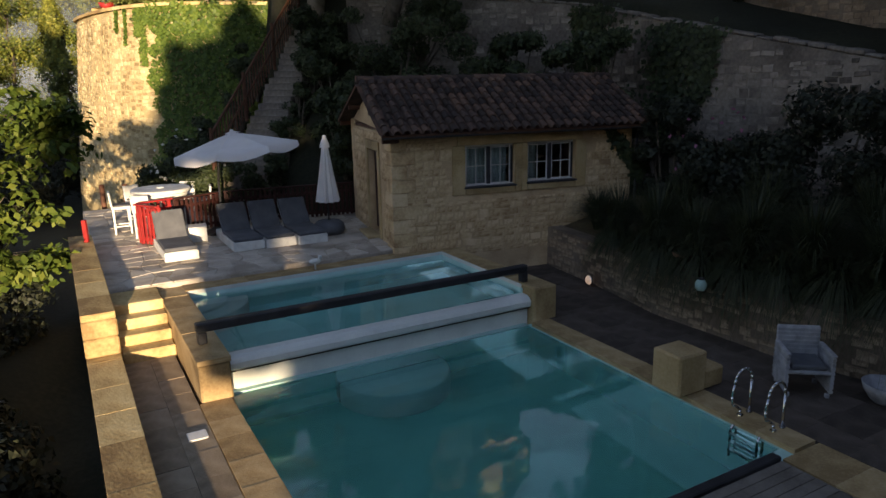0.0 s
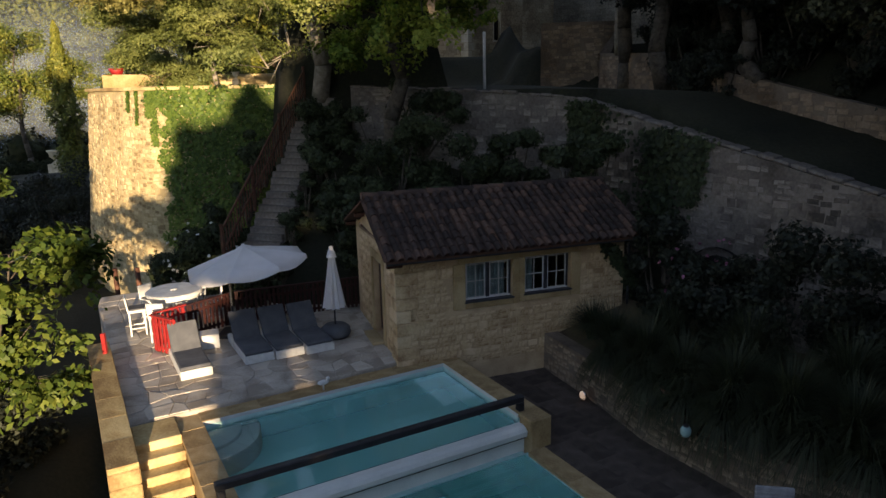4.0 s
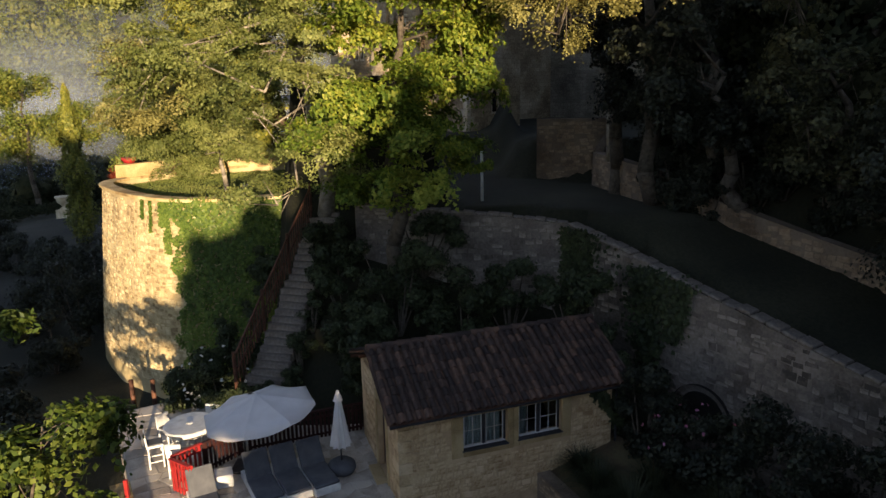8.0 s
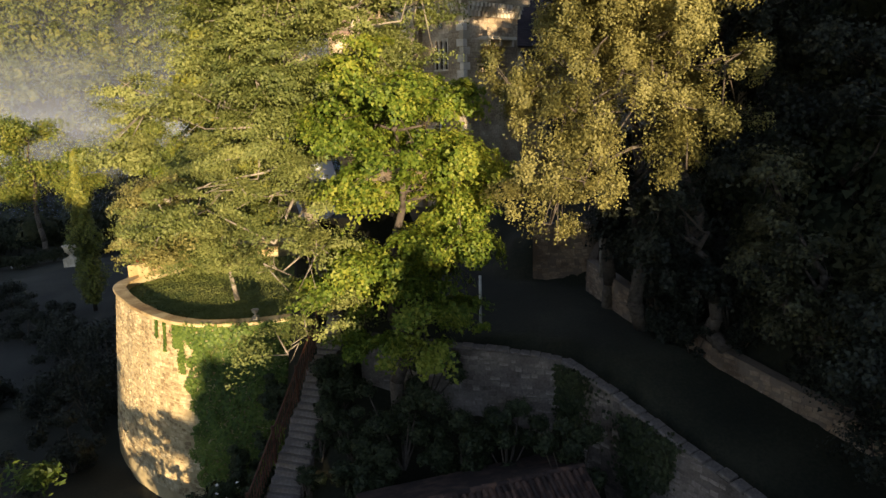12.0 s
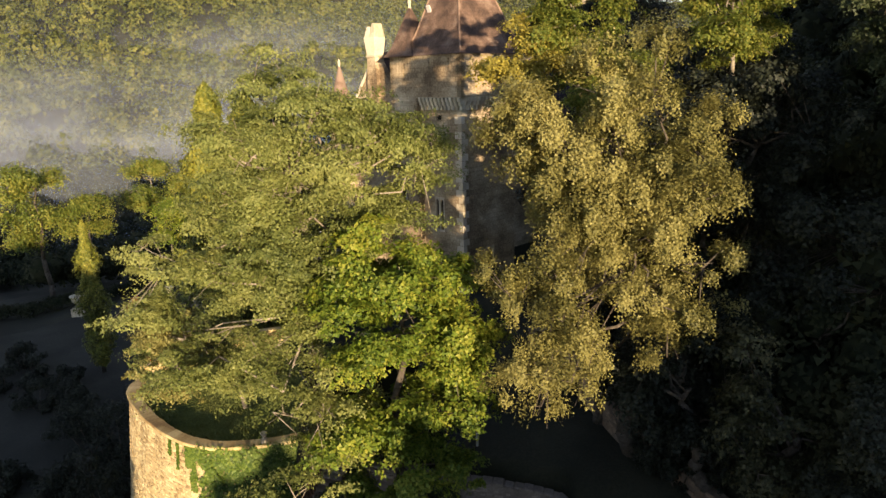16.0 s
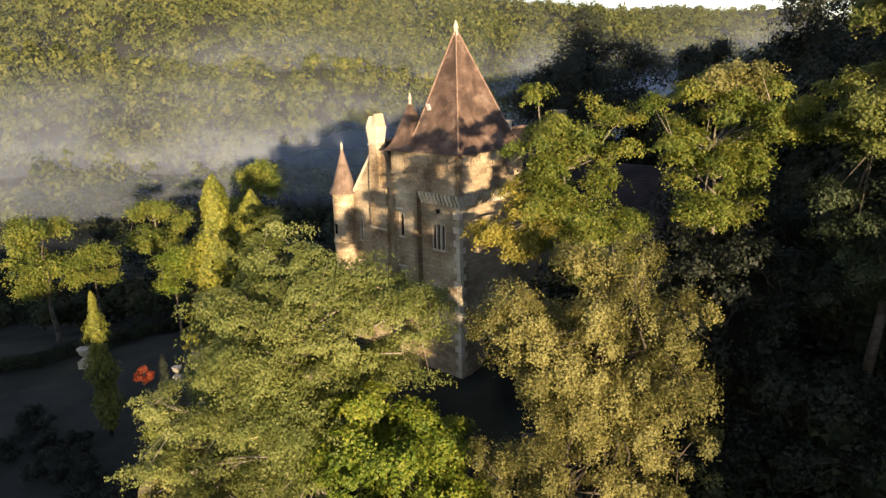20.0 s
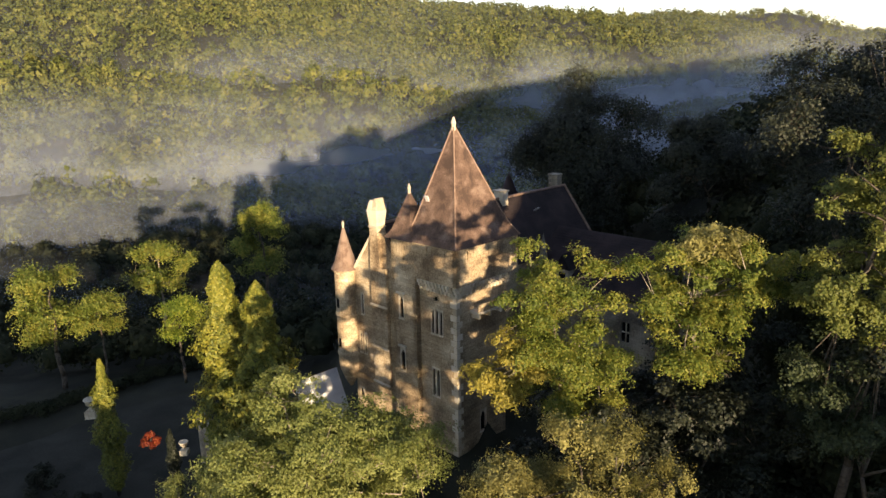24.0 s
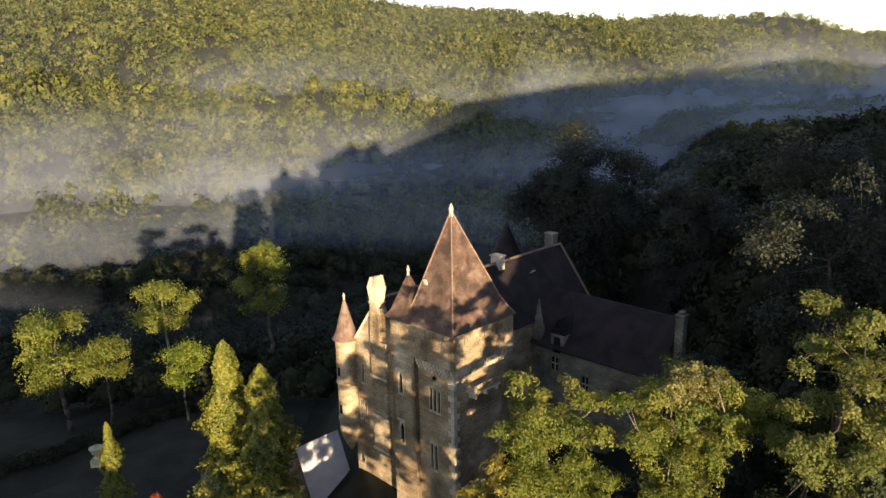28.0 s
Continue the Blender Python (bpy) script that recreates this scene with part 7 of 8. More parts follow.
tree("oak_tree", "large olive-brown oak with small leaves above the ramp", (10.9, 25.4, 8.0), (6.6, 21.4, 20.0), 0.42, cl, 260000, 0.062, L_OAK, BARK, 5, radius=0.4, flat=0.45, per=260, droop=0.2, airy=0.55, aspect=0.6)
cl = blob((5.8, 27.0, 26.7), (2.4, 1.9, 3.0), 28, 0.5, 61, lump=0.4) + blob((6.6, 26.9, 22.8), (2.6, 1.9, 2.8), 26, 0.6, 63, lump=0.4, shell=0.2) + blob((5.6, 26.0, 26.0), (1.9, 1.0, 2.4), 10, 0.5, 64, shell=0.2)
tree("robinia_tree", "light green tree turning yellow beside the castle", (7.6, 29.5, 8.5), (5.9, 27.2, 26.0), 0.22, cl, 92000, 0.095, L_YELLOW, PALEBARK, 6, aspect=0.42, radius=0.55, flat=0.15, per=130, droop=0.5, airy=0.3, second=(blob((3.9, 26.2, 24.0), (1.9, 1.3, 1.5), 14, 0.5, 62, shell=0.2), 22000, L_TURNING))
cl = blob((12.4, 26.0, 28.2), (3.6, 2.1, 1.9), 30, 0.5, 71, lump=0.4) + blob((12.0, 26.0, 25.6), (2.5, 1.9, 2.6), 20, 0.5, 72, lump=0.4) + blob((14.6, 26.3, 28.2), (1.7, 1.4, 1.5), 12, 0.5, 73, lump=0.4) + blob((11.2, 25.2, 25.8), (2.4, 1.0, 2.0), 9, 0.5, 74, shell=0.3)
tree("chestnut_tree", "light green tree with bare pale boughs on the slope", (13.2, 28.5, 9.5), (11.6, 26.3, 27.0), 0.24, cl, 80000, 0.095, L_YELLOW, PALEBARK, 7, aspect=0.42, radius=0.55, flat=0.15, per=140, droop=0.5, airy=0.3, second=(blob((11.8, 25.7, 29.6), (2.2, 1.2, 0.7), 10, 0.4, 76, shell=0.2), 9000, L_OAK))
cl = blob((16.7, 22.4, 30.4), (2.2, 2.0, 3.5), 40, 0.55, 75, lump=0.4)
# lower crown in L_BANK: the tree's shade is put into darker leaves
tree("hornbeam_tree", "olive-green broadleaf tree catching sun on the slope", (17.4, 23.6, 11.0), (16.8, 22.6, 31.0), 0.3, cl, 60000, 0.095, L_HORNBEAM, BARK, 17, aspect=0.5, radius=0.5, flat=0.2, per=130, droop=0.5, airy=0.3, second=(blob((17.0, 22.0, 24.6), (2.6, 1.8, 3.6), 28, 0.65, 77, shell=0.2), 42000, L_BANK))
# dark trees on the slope, most of them seen near
# rows with y below 10 are unseen trees, added to shade the deck
k = 0
for x, y, z, r, h in ((24.5, 31.0, 23.0, 3.6, 5.0), (23.4, 36.0, 32.0, 4.6, 5.5), (17.2, 21.8, 21.0, 3.2, 5.2), (14.0, 22.5, 14.0, 3.0, 4.5), (16.0, 34.0, 21.0, 3.6, 5.0), (13.5, 17.0, 9.5, 2.8, 4.0), (18.5, 17.5, 15.0, 3.4, 5.0), (11.6, 27.6, 20.0, 3.0, 4.2), (6.8, 28.2, 17.5, 2.6, 4.5), (12.5, 25.5, 15.0, 3.0, 4.0), (23.0, 25.0, 26.0, 3.8, 5.0), (27.5, 33.0, 33.0, 4.0, 5.0), (11.4, 5.4, 7.4, 4.6, 4.8), (8.8, 27.8, 12.6, 2.4, 3.4), (9.6, 22.6, 12.0, 2.6, 2.6), (12.2, 20.6, 11.5, 2.6, 3.0), (9.4, 1.6, 7.6, 4.2, 3.4), (14.6, 9.0, 7.8, 3.6, 4.5), (10.5, -4.0, 7.4, 4.2, 4.5), (6.5, -7.5, 6.5, 3.0, 4.0), (19.0, 84.0, 26.5, 9.0, 8.5), (26.0, 62.0, 26.0, 5.0, 6.0), (30.0, 48.0, 33.0, 5.5, 6.0), (12.4, 25.4, 20.6, 2.8, 3.2), (7.6, 25.4, 19.6, 2.3, 2.6)):
    k += 1
    tree("holm_oak", "dark evergreen oak on the shaded slope, unseen ones added for shade", (x + 1, y + 1, float(ground_z(x + 1, y + 1)) - 0.2), (x, y, z), 0.35, blob((x, y, z), (r, r * 0.9, h), 26, r * 0.33, 100 + k), 80000 if y > 60 else 22000, 0.085 + 0.0016 * y, L_BANK if k == 1 else L_DARKOLIVE if k == 16 else L_DARK, BARK, 100 + k, group="trees on the slope", radius=0.16 * r, flat=0.3, per=50, droop=0.3)


def grass_tuft(m, label, h, r, n, seed, width=0.016, droop=0.75):
    """Arching blades from one root."""
    rng = np.random.default_rng(seed)
    t = empty("grass_tuft", m, label, "ornamental grass", "grasses in the planting bed")
    a = rng.uniform(0, 2 * np.pi, n)
    lean = rng.uniform(0.25, 1.0, n)
    L = h * rng.uniform(0.7, 1.15, n)
    quads = []
    d = np.stack([np.cos(a), np.sin(a)], 1)
    side = np.stack([-np.sin(a), np.cos(a), 0 * a], 1)
    root = np.stack([d[:, 0] * 0.12, d[:, 1] * 0.12, 0 * a], 1) * rng.uniform(0.1, 1.0, (n, 1))
    prev = root
    pw = width * np.ones((n, 1))
    for s in (0.3, 0.6, 0.85, 1.0):
        out = r * lean * s ** 1.7
        up = L * (s - droop * lean * s ** 2.6)
        cur = root + np.stack([d[:, 0] * out, d[:, 1] * out, up], 1)
        cw = width * (1.05 - s) * np.ones((n, 1))
        quads.append(np.stack([prev - side * pw, prev + side * pw, cur + side * cw, cur - side * cw], 1))
        prev, pw = cur, cw
    quads_mesh("foliage", np.concatenate(quads), L_GRASS, t)
    return t


# the planting bed beside the deck
for i, (x, y, h, r) in enumerate(((4.15, 15.5, 1.7, 1.1), (4.6, 14.2, 2.0, 1.3), (5.0, 13.0, 1.8, 1.2), (5.6, 12.0, 2.1, 1.4), (6.3, 11.2, 2.0, 1.4), (7.0, 10.4, 1.7, 1.3), (5.4, 14.9, 2.2, 1.3), (6.4, 13.2, 2.4, 1.4), (7.6, 11.6, 2.2, 1.4), (3.9, 16.6, 1.4, 1.0), (8.2, 9.6, 1.8, 1.3))):
    grass_tuft(pose(x, y, 0.9 + 0.25 * max(0, x - 4.5) * 0.5), "tall arching grass in the planting bed", h, r, 650, 200 + i)
for i, (x, y, z, rx, ry, rz) in enumerate(((6.6, 15.6, 1.2, 1.3, 1.1, 1.3), (8.0, 14.0, 1.4, 1.5, 1.2, 1.6), (9.2, 12.2, 1.3, 1.7, 1.4, 1.7), (10.5, 10.2, 1.0, 1.8, 1.5, 1.9), (9.0, 9.2, 0.6, 1.5, 1.3, 1.5), (5.9, 17.6, 1.0, 1.0, 0.9, 1.6), (11.5, 12.5, 1.8, 2.0, 1.6, 2.4))):
    bush("evergreen_shrub", "dark evergreen shrub under the grey wall", (x, y, z), (rx, ry, rz), 6500, 0.075, L_DARK, 300 + i)
for i, (x, y, z, rx, ry, rz) in enumerate(((11.2, 24.0, 7.9, 1.3, 1.0, 2.0), (12.0, 22.9, 8.0, 1.4, 1.2, 2.4), (9.9, 26.2, 8.4, 1.3, 1.0, 2.0))):
    bush("holly_shrub", "dark holly at the foot of the trees", (x, y, z), (rx, ry, rz), 6000, 0.08, L_DARK, 340 + i)
for i, (x, y, h, r) in enumerate(((3.95, 15.0, 1.5, 1.2), (4.35, 14.0, 1.7, 1.3), (4.7, 13.2, 1.5, 1.2), (5.9, 11.4, 1.8, 1.5), (6.5, 10.7, 1.9, 1.6), (7.1, 10.0, 1.9, 1.6), (7.9, 9.1, 1.8, 1.5), (6.9, 11.6, 2.3, 1.5), (5.5, 12.3, 1.6, 1.3), (4.45, 13.35, 1.6, 1.3), (4.9, 12.5, 1.7, 1.4), (5.35, 11.75, 1.7, 1.4))):
    grass_tuft(pose(x, y, 0.86), "dark grass arching down over the low stone wall", 0.8 * h, 0.75 * r, 900, 230 + i, 0.014, 1.6)
# bank between stairs, house and ramp wall
for i, (x, y, z, rx, ry, rz) in enumerate(((-1.4, 22.2, 3.6, 1.6, 1.2, 1.9), (0.8, 21.8, 2.9, 1.7, 1.1, 1.5), (2.4, 21.9, 3.3, 1.2, 0.9, 1.4), (-3.0, 21.6, 1.9, 1.2, 1.0, 1.6), (4.6, 20.2, 2.6, 1.2, 0.9, 2.0), (-3.4, 22.9, 3.4, 1.0, 0.9, 1.5), (5.2, 19.2, 1.2, 1.0, 0.8, 1.6), (-2.2, 20.9, 1.0, 1.2, 0.7, 1.2), (-3.9, 24.4, 5.0, 0.9, 0.9, 1.4), (2.0, 20.6, 1.4, 1.6, 0.8, 1.0), (-0.6, 24.0, 5.2, 1.4, 0.8, 1.4))):
    bush("bank_shrub", "dense dark green shrub on the bank", (x, y, z), (rx, ry, rz), 8000, 0.075, L_BANK, 320 + i)
for i, (x, y, z, rx, ry, rz) in enumerate(((-7.9, 21.9, 1.0, 1.3, 0.9, 1.3), (-7.6, 23.6, 1.7, 1.0, 0.8, 1.1), (-6.7, 25.0, 4.2, 0.6, 0.6, 0.9), (-9.4, 22.6, 0.3, 1.1, 0.8, 1.0), (-6.9, 20.8, 0.6, 1.0, 0.7, 0.9))):
    bush("rose_bush", "green rose bush below the bastion", (x, y, z), (rx, ry, rz), 6000, 0.07, L_BANK, 350 + i)


def blossoms(centre, radii, n, material, label, seed, size=0.06):
    rng = np.random.default_rng(seed)
    d = rand_dirs(rng, n)
    p = np.array(centre) + d * np.array(radii) * rng.uniform(0.9, 1.1, (n, 1))
    rep = np.repeat(p, 6, 0) + rng.normal(0, size * 0.4, (n * 6, 3))
    ob = quads_mesh("blossom", leaf_quads(rng, rep, np.repeat(d, 6, 0), size, 0.9), material)
    return tagged(ob, label, "flowers", kind="stuff")


blossoms((-7.9, 21.8, 2.0), (1.3, 0.95, 1.3), 45, L_FLOWER, "white flower heads on the bush", 5, 0.045)
blossoms((6.3, 15.3, 3.0), (1.2, 0.8, 0.9), 18, L_PINK, "pink flowers among the shrubs", 6, 0.035)


def ivy(name, label, pts, nrm, material, size, seed):
    rng = np.random.default_rng(seed)
    ob = quads_mesh(name, leaf_quads(rng, pts, nrm * 2.0, size, 0.8), material)
    return tagged(ob, label, "ivy", kind="stuff")


# ivy over the bastion's right half
rng = np.random.default_rng(60)
n = 34000
a = radians(254) + rng.uniform(0, 1, n) ** 0.8 * radians(70)
zz = 7.62 - rng.uniform(0, 1, n) ** 1.1 * 7.4
edge = radians(256.5) + 0.025 * np.sin(zz * 2.3) + 0.02 * np.sin(zz * 6.1) + 0.006 * (7.6 - zz)
keep = a > edge
a, zz = a[keep], zz[keep]
r = (8.75 - 0.89 * zz / 7.4) * bast_r(a) + rng.uniform(0.03, 0.22, len(a)) * (1 + 0.4 * np.sin(a * 40 + zz * 3))
pts = np.stack([BAST[0] + r * np.cos(a), BAST[1] + r * np.sin(a), zz], 1)
ivy("bastion_ivy", "thick green ivy over the bastion's flank", pts, np.stack([np.cos(a), np.sin(a), 0.3 + 0 * a], 1), L_IVY, 0.07, 61)
for k, (ac, zl, wd) in enumerate(((241.5, 0.9, 0.25), (246.5, 1.4, 0.3), (252.5, 1.1, 0.9), (254.5, 2.2, 0.8))):
    n = 260 if k < 2 else 520
    a = np.radians(ac + rng.normal(0, wd, n))
    zz = 7.55 - rng.uniform(0, zl, n)
    r = (8.75 - 0.89 * zz / 7.4) * bast_r(a) + rng.uniform(0.05, 0.14, n)
    ivy("ivy_strand", "ivy strand hanging from the bastion coping", np.stack([BAST[0] + r * np.cos(a), BAST[1] + r * np.sin(a), zz], 1), np.stack([np.cos(a), np.sin(a), 0.3 + 0 * a], 1), L_IVY, 0.055, 62 + k)
# ivy on the ramp wall and the pool house corner
for k, (cx, cy, z0, z1, wd) in enumerate(((6.8, 20.47, 2.4, 6.0, 0.5), (7.35, 19.6, 3.9, 5.8, 0.25), (4.95, 23.1, 3.5, 6.8, 0.5))):
    n = 1800
    t = rng.normal(0, wd, n)
    zz = z0 + (z1 - z0) * rng.uniform(0, 1, n) ** 0.7
    t = t * (0.4 + 0.6 * (zz - z0) / (z1 - z0))
    pts = np.stack([cx + 0.63 * t - 0.78 * 0.14, cy - 0.78 * t - 0.63 * 0.14, zz], 1) + rng.normal(0, 0.05, (n, 3))
    ivy("wall_ivy", "dark ivy hanging on the grey wall", pts, np.tile((-0.78, -0.63, 0.2), (n, 1)), L_BANK, 0.08, 70 + k)
n = 900
t = rng.uniform(0, 1, n)
loc = np.stack([5.75 + 1.0 * t + rng.normal(0, 0.07, n), -0.08 + rng.normal(0, 0.04, n), 3.25 - 1.3 * t ** 1.3 + rng.normal(0, 0.1, n)], 1)
mh = np.array(HOUSE)
ivy("house_ivy", "green creeper on the pool house corner", loc @ mh[:3, :3].T + mh[:3, 3], np.tile((0.3, -0.95, 0.2), (n, 1)), L_BANK, 0.06, 80)

# leafy trees at the parapet's outer side
cl = blob((-9.0, 14.6, 3.8), (1.15, 1.0, 0.9), 14, 0.42, 81) + blob((-9.1, 14.4, 1.6), (0.9, 0.8, 1.1), 10, 0.4, 82) + blob((-10.6, 14.2, 2.6), (1.1, 1.0, 1.5), 8, 0.5, 83)
tree("mulberry_tree", "young mulberry with large bright leaves beside the parapet", (-11.8, 14.9, -2.2), (-9.6, 14.6, 4.0), 0.09, cl, 5400, 0.105, L_MULBERRY, BARK, 8, aspect=0.62, per=34, radius=0.62, flat=0.08, droop=0.5, airy=0.2, corners=4)
cl = blob((-13.7, 20.0, 5.2), (0.6, 0.8, 0.7), 5, 0.35, 84)
tree("slim_tree", "slim tree with drooping sprays beside the parapet", (-15.8, 20.6, -1.8), (-14.4, 20.1, 5.4), 0.07, cl, 700, 0.12, L_MULBERRY, BARK, 9, aspect=0.4, per=14, radius=0.5, airy=0.2, corners=4)
for i, (x, y, z, rx, ry, rz) in enumerate(((-13.5, 17.5, -1.2, 1.8, 1.5, 1.3), (-12.0, 12.5, -2.2, 1.7, 1.6, 1.5), (-16.0, 22.0, -0.9, 1.8, 1.5, 1.2), (-10.6, 9.0, -2.6, 1.5, 1.5, 1.2), (-20.5, 27.0, -0.8, 2.0, 1.6, 1.3), (-20.4, 38.5, -0.9, 2.2, 2.0, 2.3), (-23.6, 41.0, -0.9, 2.6, 2.0, 2.0), (-19.4, 34.2, -1.0, 1.6, 1.5, 2.4), (-22.6, 36.0, -1.1, 2.0, 1.8, 1.5), (-26.4, 44.0, -0.9, 2.5, 2.0, 1.5), (-19.2, 41.5, 0.5, 1.8, 1.6, 3.2), (-18.6, 30.2, -1.0, 1.5, 1.3, 1.6), (-7.7, 9.6, -2.5, 1.3, 1.2, 1.1), (-9.4, 12.0, -2.5, 1.5, 1.3, 1.2), (-6.6, 6.8, -2.6, 1.3, 1.3, 1.1), (-11.6, 15.8, -2.3, 1.5, 1.4, 1.4), (-29.0, 50.0, -0.9, 2.2, 1.8, 1.3), (-33.0, 53.0, -0.9, 2.4, 1.8, 1.2), (-37.0, 56.0, -0.9, 2.2, 1.8, 1.3), (-27.5, 46.4, -0.9, 2.0, 1.6, 1.4), (-31.6, 48.4, -0.9, 2.3, 1.7, 1.2), (-36.0, 51.2, -0.9, 2.2, 1.7, 1.2))):
    bush("laurel_shrub", "dark shrub beside the shaded lawn", (x, y, z), (rx, ry, rz), 5000, 0.09, L_DARK, 370 + i)

# shrubs that hang over the upper wall, and low plants at the stairs
for i, (x, y, z, rx, ry, rz) in enumerate(((8.7, 26.2, 7.0, 1.0, 0.8, 1.3), (9.2, 25.2, 6.8, 1.1, 0.9, 1.5), (9.8, 24.1, 6.6, 1.0, 0.8, 1.3), (9.0, 28.2, 8.4, 0.9, 0.9, 1.0), (11.2, 23.4, 7.2, 0.9, 0.8, 1.0), (12.8, 21.4, 6.9, 0.7, 0.7, 0.9), (14.4, 19.5, 6.4, 0.9, 0.8, 1.2), (16.2, 17.6, 5.6, 1.0, 0.9, 1.2), (17.8, 15.4, 5.0, 1.1, 1.0, 1.3))):
    bush("overhanging_shrub", "dark shrub hanging over the upper wall", (x, y, z), (rx, ry, rz), 5000, 0.075, L_DARK, 400 + i)
for i, (x, y, z, rx, ry, rz) in enumerate(((-5.0, 22.2, 2.2, 0.55, 0.5, 0.7), (-4.7, 23.3, 3.3, 0.5, 0.5, 0.7), (-4.35, 24.3, 4.4, 0.5, 0.5, 0.7), (-4.0, 25.4, 5.6, 0.5, 0.5, 0.7), (-7.1, 22.1, 1.9, 0.5, 0.5, 0.7), (-6.75, 23.3, 3.1, 0.45, 0.5, 0.7), (-6.35, 24.5, 4.3, 0.45, 0.5, 0.6), (-5.9, 20.8, 0.7, 0.9, 0.5, 0.9), (-5.3, 21.5, 1.4, 0.5, 0.4, 0.6))):
    bush("stair_plant", "green plant growing beside the stone steps", (x, y, z), (rx, ry, rz), 2500, 0.06, L_BANK, 420 + i)

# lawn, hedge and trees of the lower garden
# shade and mist haze are put into this lawn's grey-brown colour
LAWNSHADE = mat("shade_grey_lawn", [(0.017, 0.018, 0.013), (0.027, 0.027, 0.019), (0.040, 0.038, 0.029)], 0.3, 0.95, 0.4, 6, spread=0.6)
u, v = np.meshgrid(np.linspace(0, 1, 60), np.linspace(0, 1, 60), indexing="ij")
lx0 = -62 + 45 * u
lx, ly = lx0, 39 + 2 * np.sin(lx0 * 0.3) + (13 + 33 * u) * v
idx = np.arange(3600).reshape(60, 60)
fc = np.stack([idx[:-1, :-1], idx[1:, :-1], idx[1:, 1:], idx[:-1, 1:]], -1).reshape(-1, 4)
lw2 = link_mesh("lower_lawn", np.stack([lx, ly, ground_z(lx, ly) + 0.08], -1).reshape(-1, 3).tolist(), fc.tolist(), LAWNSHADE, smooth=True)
tagged(lw2, "grey lawn below the castle, shade and mist put into its colour", "lawn", kind="structure")
for i in range(9):
    x = -46 + 3.4 * i + (i % 2) * 0.8
    y = 38.6 + 1.4 * math.sin(2.1 * i)
    bush("laurel_shrub", "dark shrub beside the shaded lawn", (x, y, float(ground_z(x, y)) - 0.3), (1.9, 1.4, 0.9 + 0.4 * math.sin(i * 1.7)), 4000, 0.1, L_DARK, 440 + i)
rng = np.random.default_rng(88)
n = 26000
a = rng.uniform(0, 2 * np.pi, n)
r = 7.3 * bast_r(a) * np.sqrt(rng.uniform(0, 1, n))
p = np.stack([BAST[0] + r * np.cos(a), BAST[1] + r * np.sin(a), 7.28 + 0.02 * rng.random(n)], 1)
dirs = rand_dirs(rng, n) * (1, 1, 0.1)
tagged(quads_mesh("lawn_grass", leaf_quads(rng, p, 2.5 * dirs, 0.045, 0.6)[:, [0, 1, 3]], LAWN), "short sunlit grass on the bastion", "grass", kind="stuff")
col = column_tree("cypress_tree", "slim cypress with a sunlit tip on the lawn", (-29.6, 55.0, float(ground_z(-29.6, 55.0))), 13.6, 1.25, 20000, 0.11, L_CYPRESS, 91)
column_tree("golden_conifer", "tall golden conifer beside the castle", (-15.5, 47.0, 3.0), 20.6, 2.5, 34000, 0.15, L_CYPRESS, 92, 1.0)
column_tree("golden_conifer", "tall golden conifer beside the castle", (-12.0, 44.0, 5.0), 17.9, 2.3, 32000, 0.15, L_CYPRESS, 93, 1.0)
column_tree("small_cypress", "small dark cypress beside the garden wall", (-20.6, 47.0, 3.0), 7.2, 0.6, 6000, 0.1, L_DARK, 94)
tree("poplar_tree", "tall sunlit tree at the mist's edge", (-26.0, 99.0, -2.0), (-26.2, 99.0, 17.0), 0.35, blob((-26.4, 99.0, 13.0), (3.6, 3.2, 6.0), 26, 1.5, 95), 16000, 0.26, L_YELLOW, BARK, 95, radius=1.1, flat=0.3, per=45, airy=0.2)
tree("ash_tree", "slender pale tree with a spreading crown", (-41.5, 98.0, -2.0), (-41.8, 98.0, 10.5), 0.3, blob((-41.8, 98.0, 9.6), (4.2, 3.2, 3.6), 24, 1.4, 96), 13000, 0.24, L_YELLOW, PALEBARK, 96, radius=1.1, flat=0.3, per=45, airy=0.2)
tree("field_maple", "rounded yellow-green tree behind the hedge", (-48.0, 80.0, -1.5), (-48.0, 80.0, 12.0), 0.35, blob((-48.2, 80.0, 10.5), (4.2, 3.4, 5.4), 28, 1.5, 97), 18000, 0.22, L_YELLOW, BARK, 97, radius=1.1, flat=0.3, per=45, airy=0.2)
tree("small_maple", "lower yellow tree behind the hedge", (-42.3, 80.0, -1.5), (-42.3, 80.0, 9.0), 0.2, blob((-42.4, 80.0, 8.4), (3.2, 2.6, 2.8), 16, 1.1, 98), 9000, 0.2, L_YELLOW, BARK, 98, radius=1.1, flat=0.3, per=45, airy=0.2)
tree("lime_tree", "light green small tree on the lawn's edge", (-32.4, 80.0, -1.0), (-32.5, 80.0, 8.5), 0.2, blob((-32.6, 80.0, 7.8), (2.6, 2.2, 3.0), 14, 1.0, 99), 8000, 0.18, L_BRIGHT, BARK, 99, radius=1.1, flat=0.3, per=45, airy=0.2)
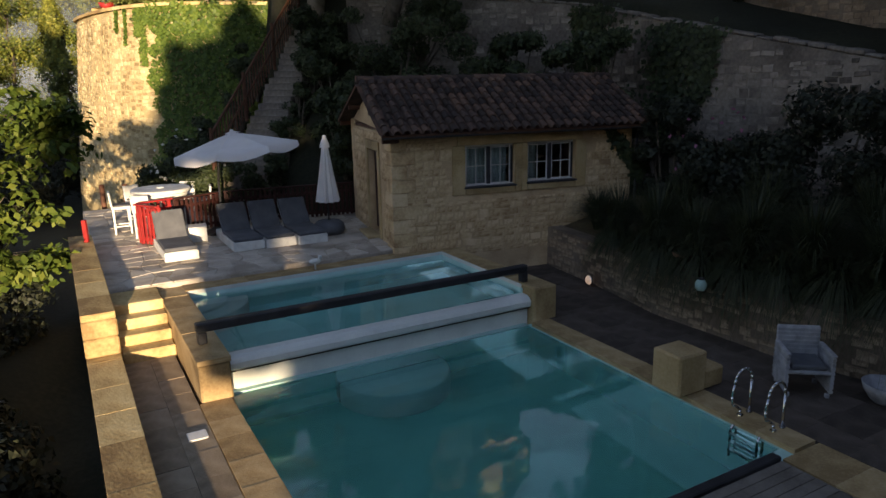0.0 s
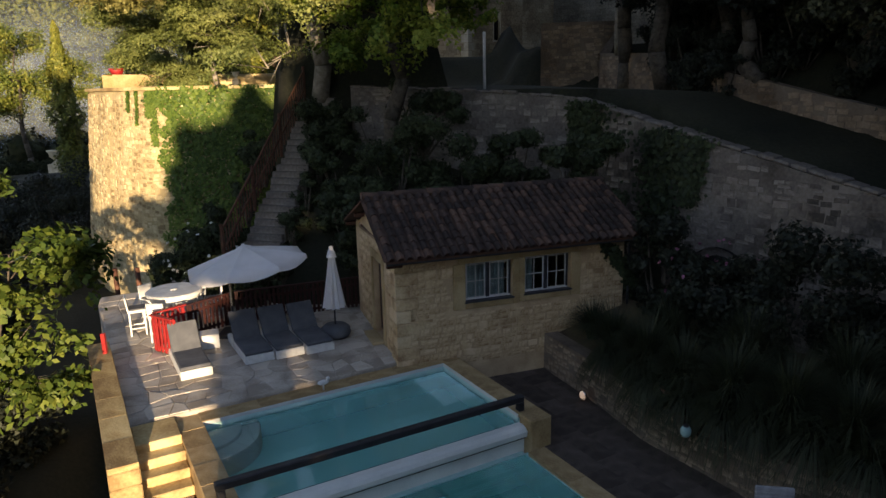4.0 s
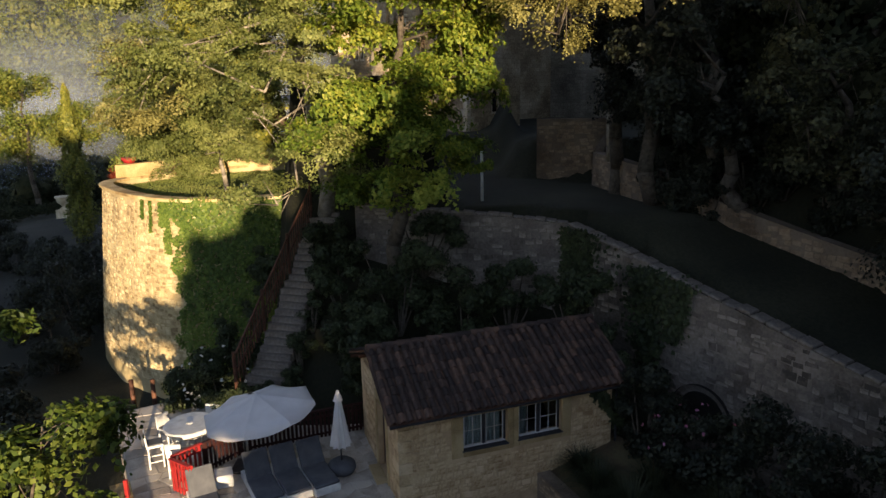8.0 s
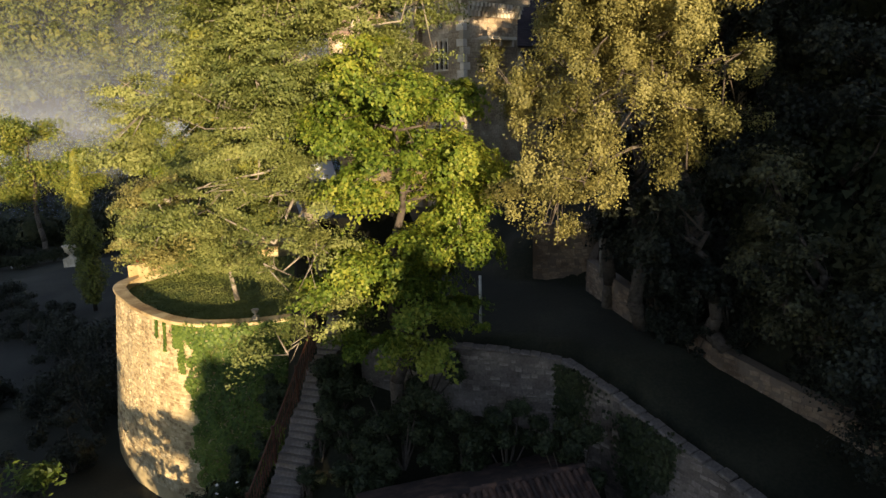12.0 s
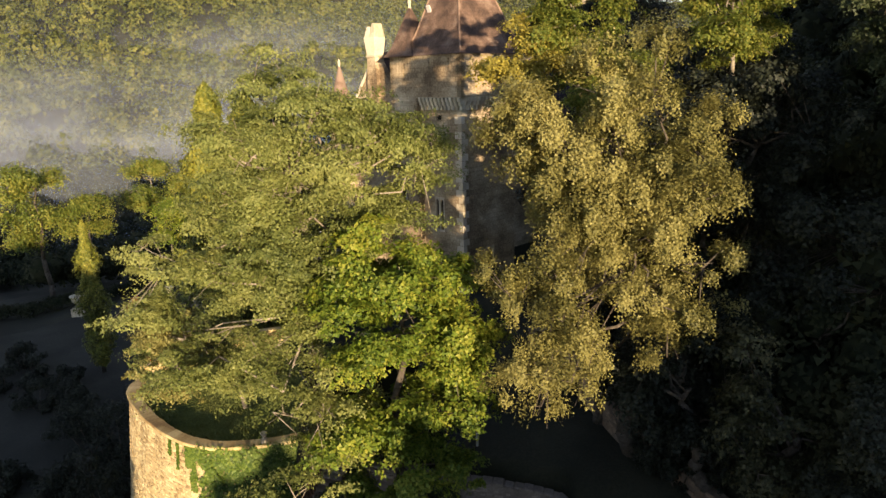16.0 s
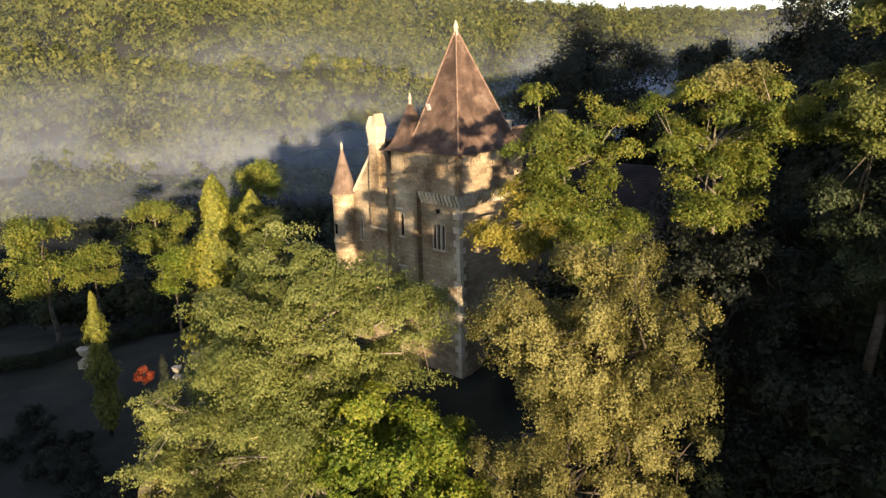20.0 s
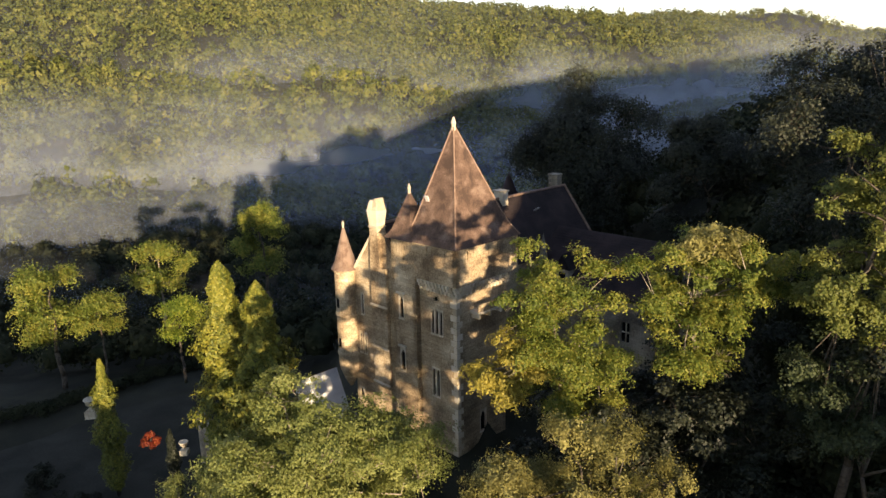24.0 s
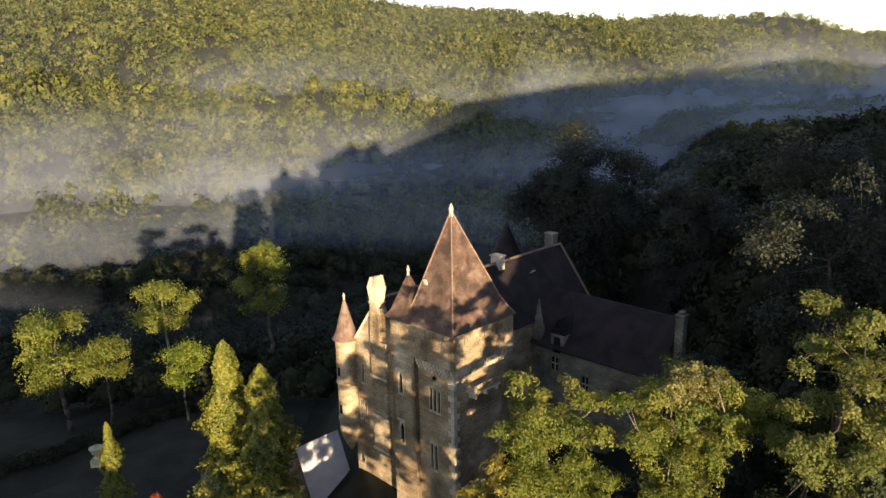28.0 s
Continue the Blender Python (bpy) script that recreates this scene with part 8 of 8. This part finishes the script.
bush("red_shrub", "red-leaved autumn shrub on the lawn", (-25.1, 53.0, 5.3), (0.85, 0.8, 0.65), 2200, 0.08, L_RED, 390)
bush("yellow_shrub", "yellow-green shrub behind the bastion", (-16.4, 39.0, 4.6), (2.2, 1.6, 2.4), 9000, 0.09, L_YELLOW, 391)
bush("brown_shrub", "olive-brown shrub beside the bastion", (-15.0, 41.5, 5.0), (1.8, 1.5, 2.6), 7000, 0.09, L_OAK, 392)
rng = np.random.default_rng(40)
sp = []
for i in range(260):
    t = i / 260
    x, y = -64 + 31 * t + rng.normal(0, 0.5), 52 + 37 * t + rng.normal(0, 0.5)
    sp.append((x, y, float(ground_z(x, y)) + 0.7, rng.uniform(0.8, 1.1)))
leafy_woods("hedge", "long clipped dark hedge at the lawn's end", np.array(sp), FOREST_D, 41, 120, 0.17, 1.0, 0.2, 3)
sp = []
for i in range(680):
    x, y = rng.uniform(-110, 2), rng.uniform(84, 212)
    if x > -8 and y < 95 or y < 60 + 0.9 * (x + 64) * 1.2 - 0 and x < -40:
        continue
    sp.append((x, y, float(ground_z(x, y)) + 3.0, rng.uniform(1.8, 3.6)))
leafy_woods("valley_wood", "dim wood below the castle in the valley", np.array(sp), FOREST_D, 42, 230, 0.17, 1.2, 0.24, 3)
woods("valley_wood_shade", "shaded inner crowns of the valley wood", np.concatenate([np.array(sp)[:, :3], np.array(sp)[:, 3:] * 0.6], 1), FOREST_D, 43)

# small glass lantern among the grasses
lan = empty("glass_lantern", pose(4.58, 11.58, 0.9), "small pale teal glass lantern on the low wall", "lantern")
bm = bmesh.new()
lathe(bm, [(0.0, 0.0), (0.07, 0.0), (0.10, 0.05), (0.105, 0.13), (0.07, 0.19), (0.05, 0.2), (0.0, 0.2)], 14)
part("globe", bm, mat("teal_glaze", [(0.20, 0.34, 0.32), (0.30, 0.46, 0.43)], 6, 0.25, 0.1, 40), lan, smooth=True)
bm = bmesh.new()
lathe(bm, [(0.0, 0.201), (0.055, 0.201), (0.055, 0.225), (0.0, 0.235)], 12)
part("lid", bm, DARKFRAME, lan)
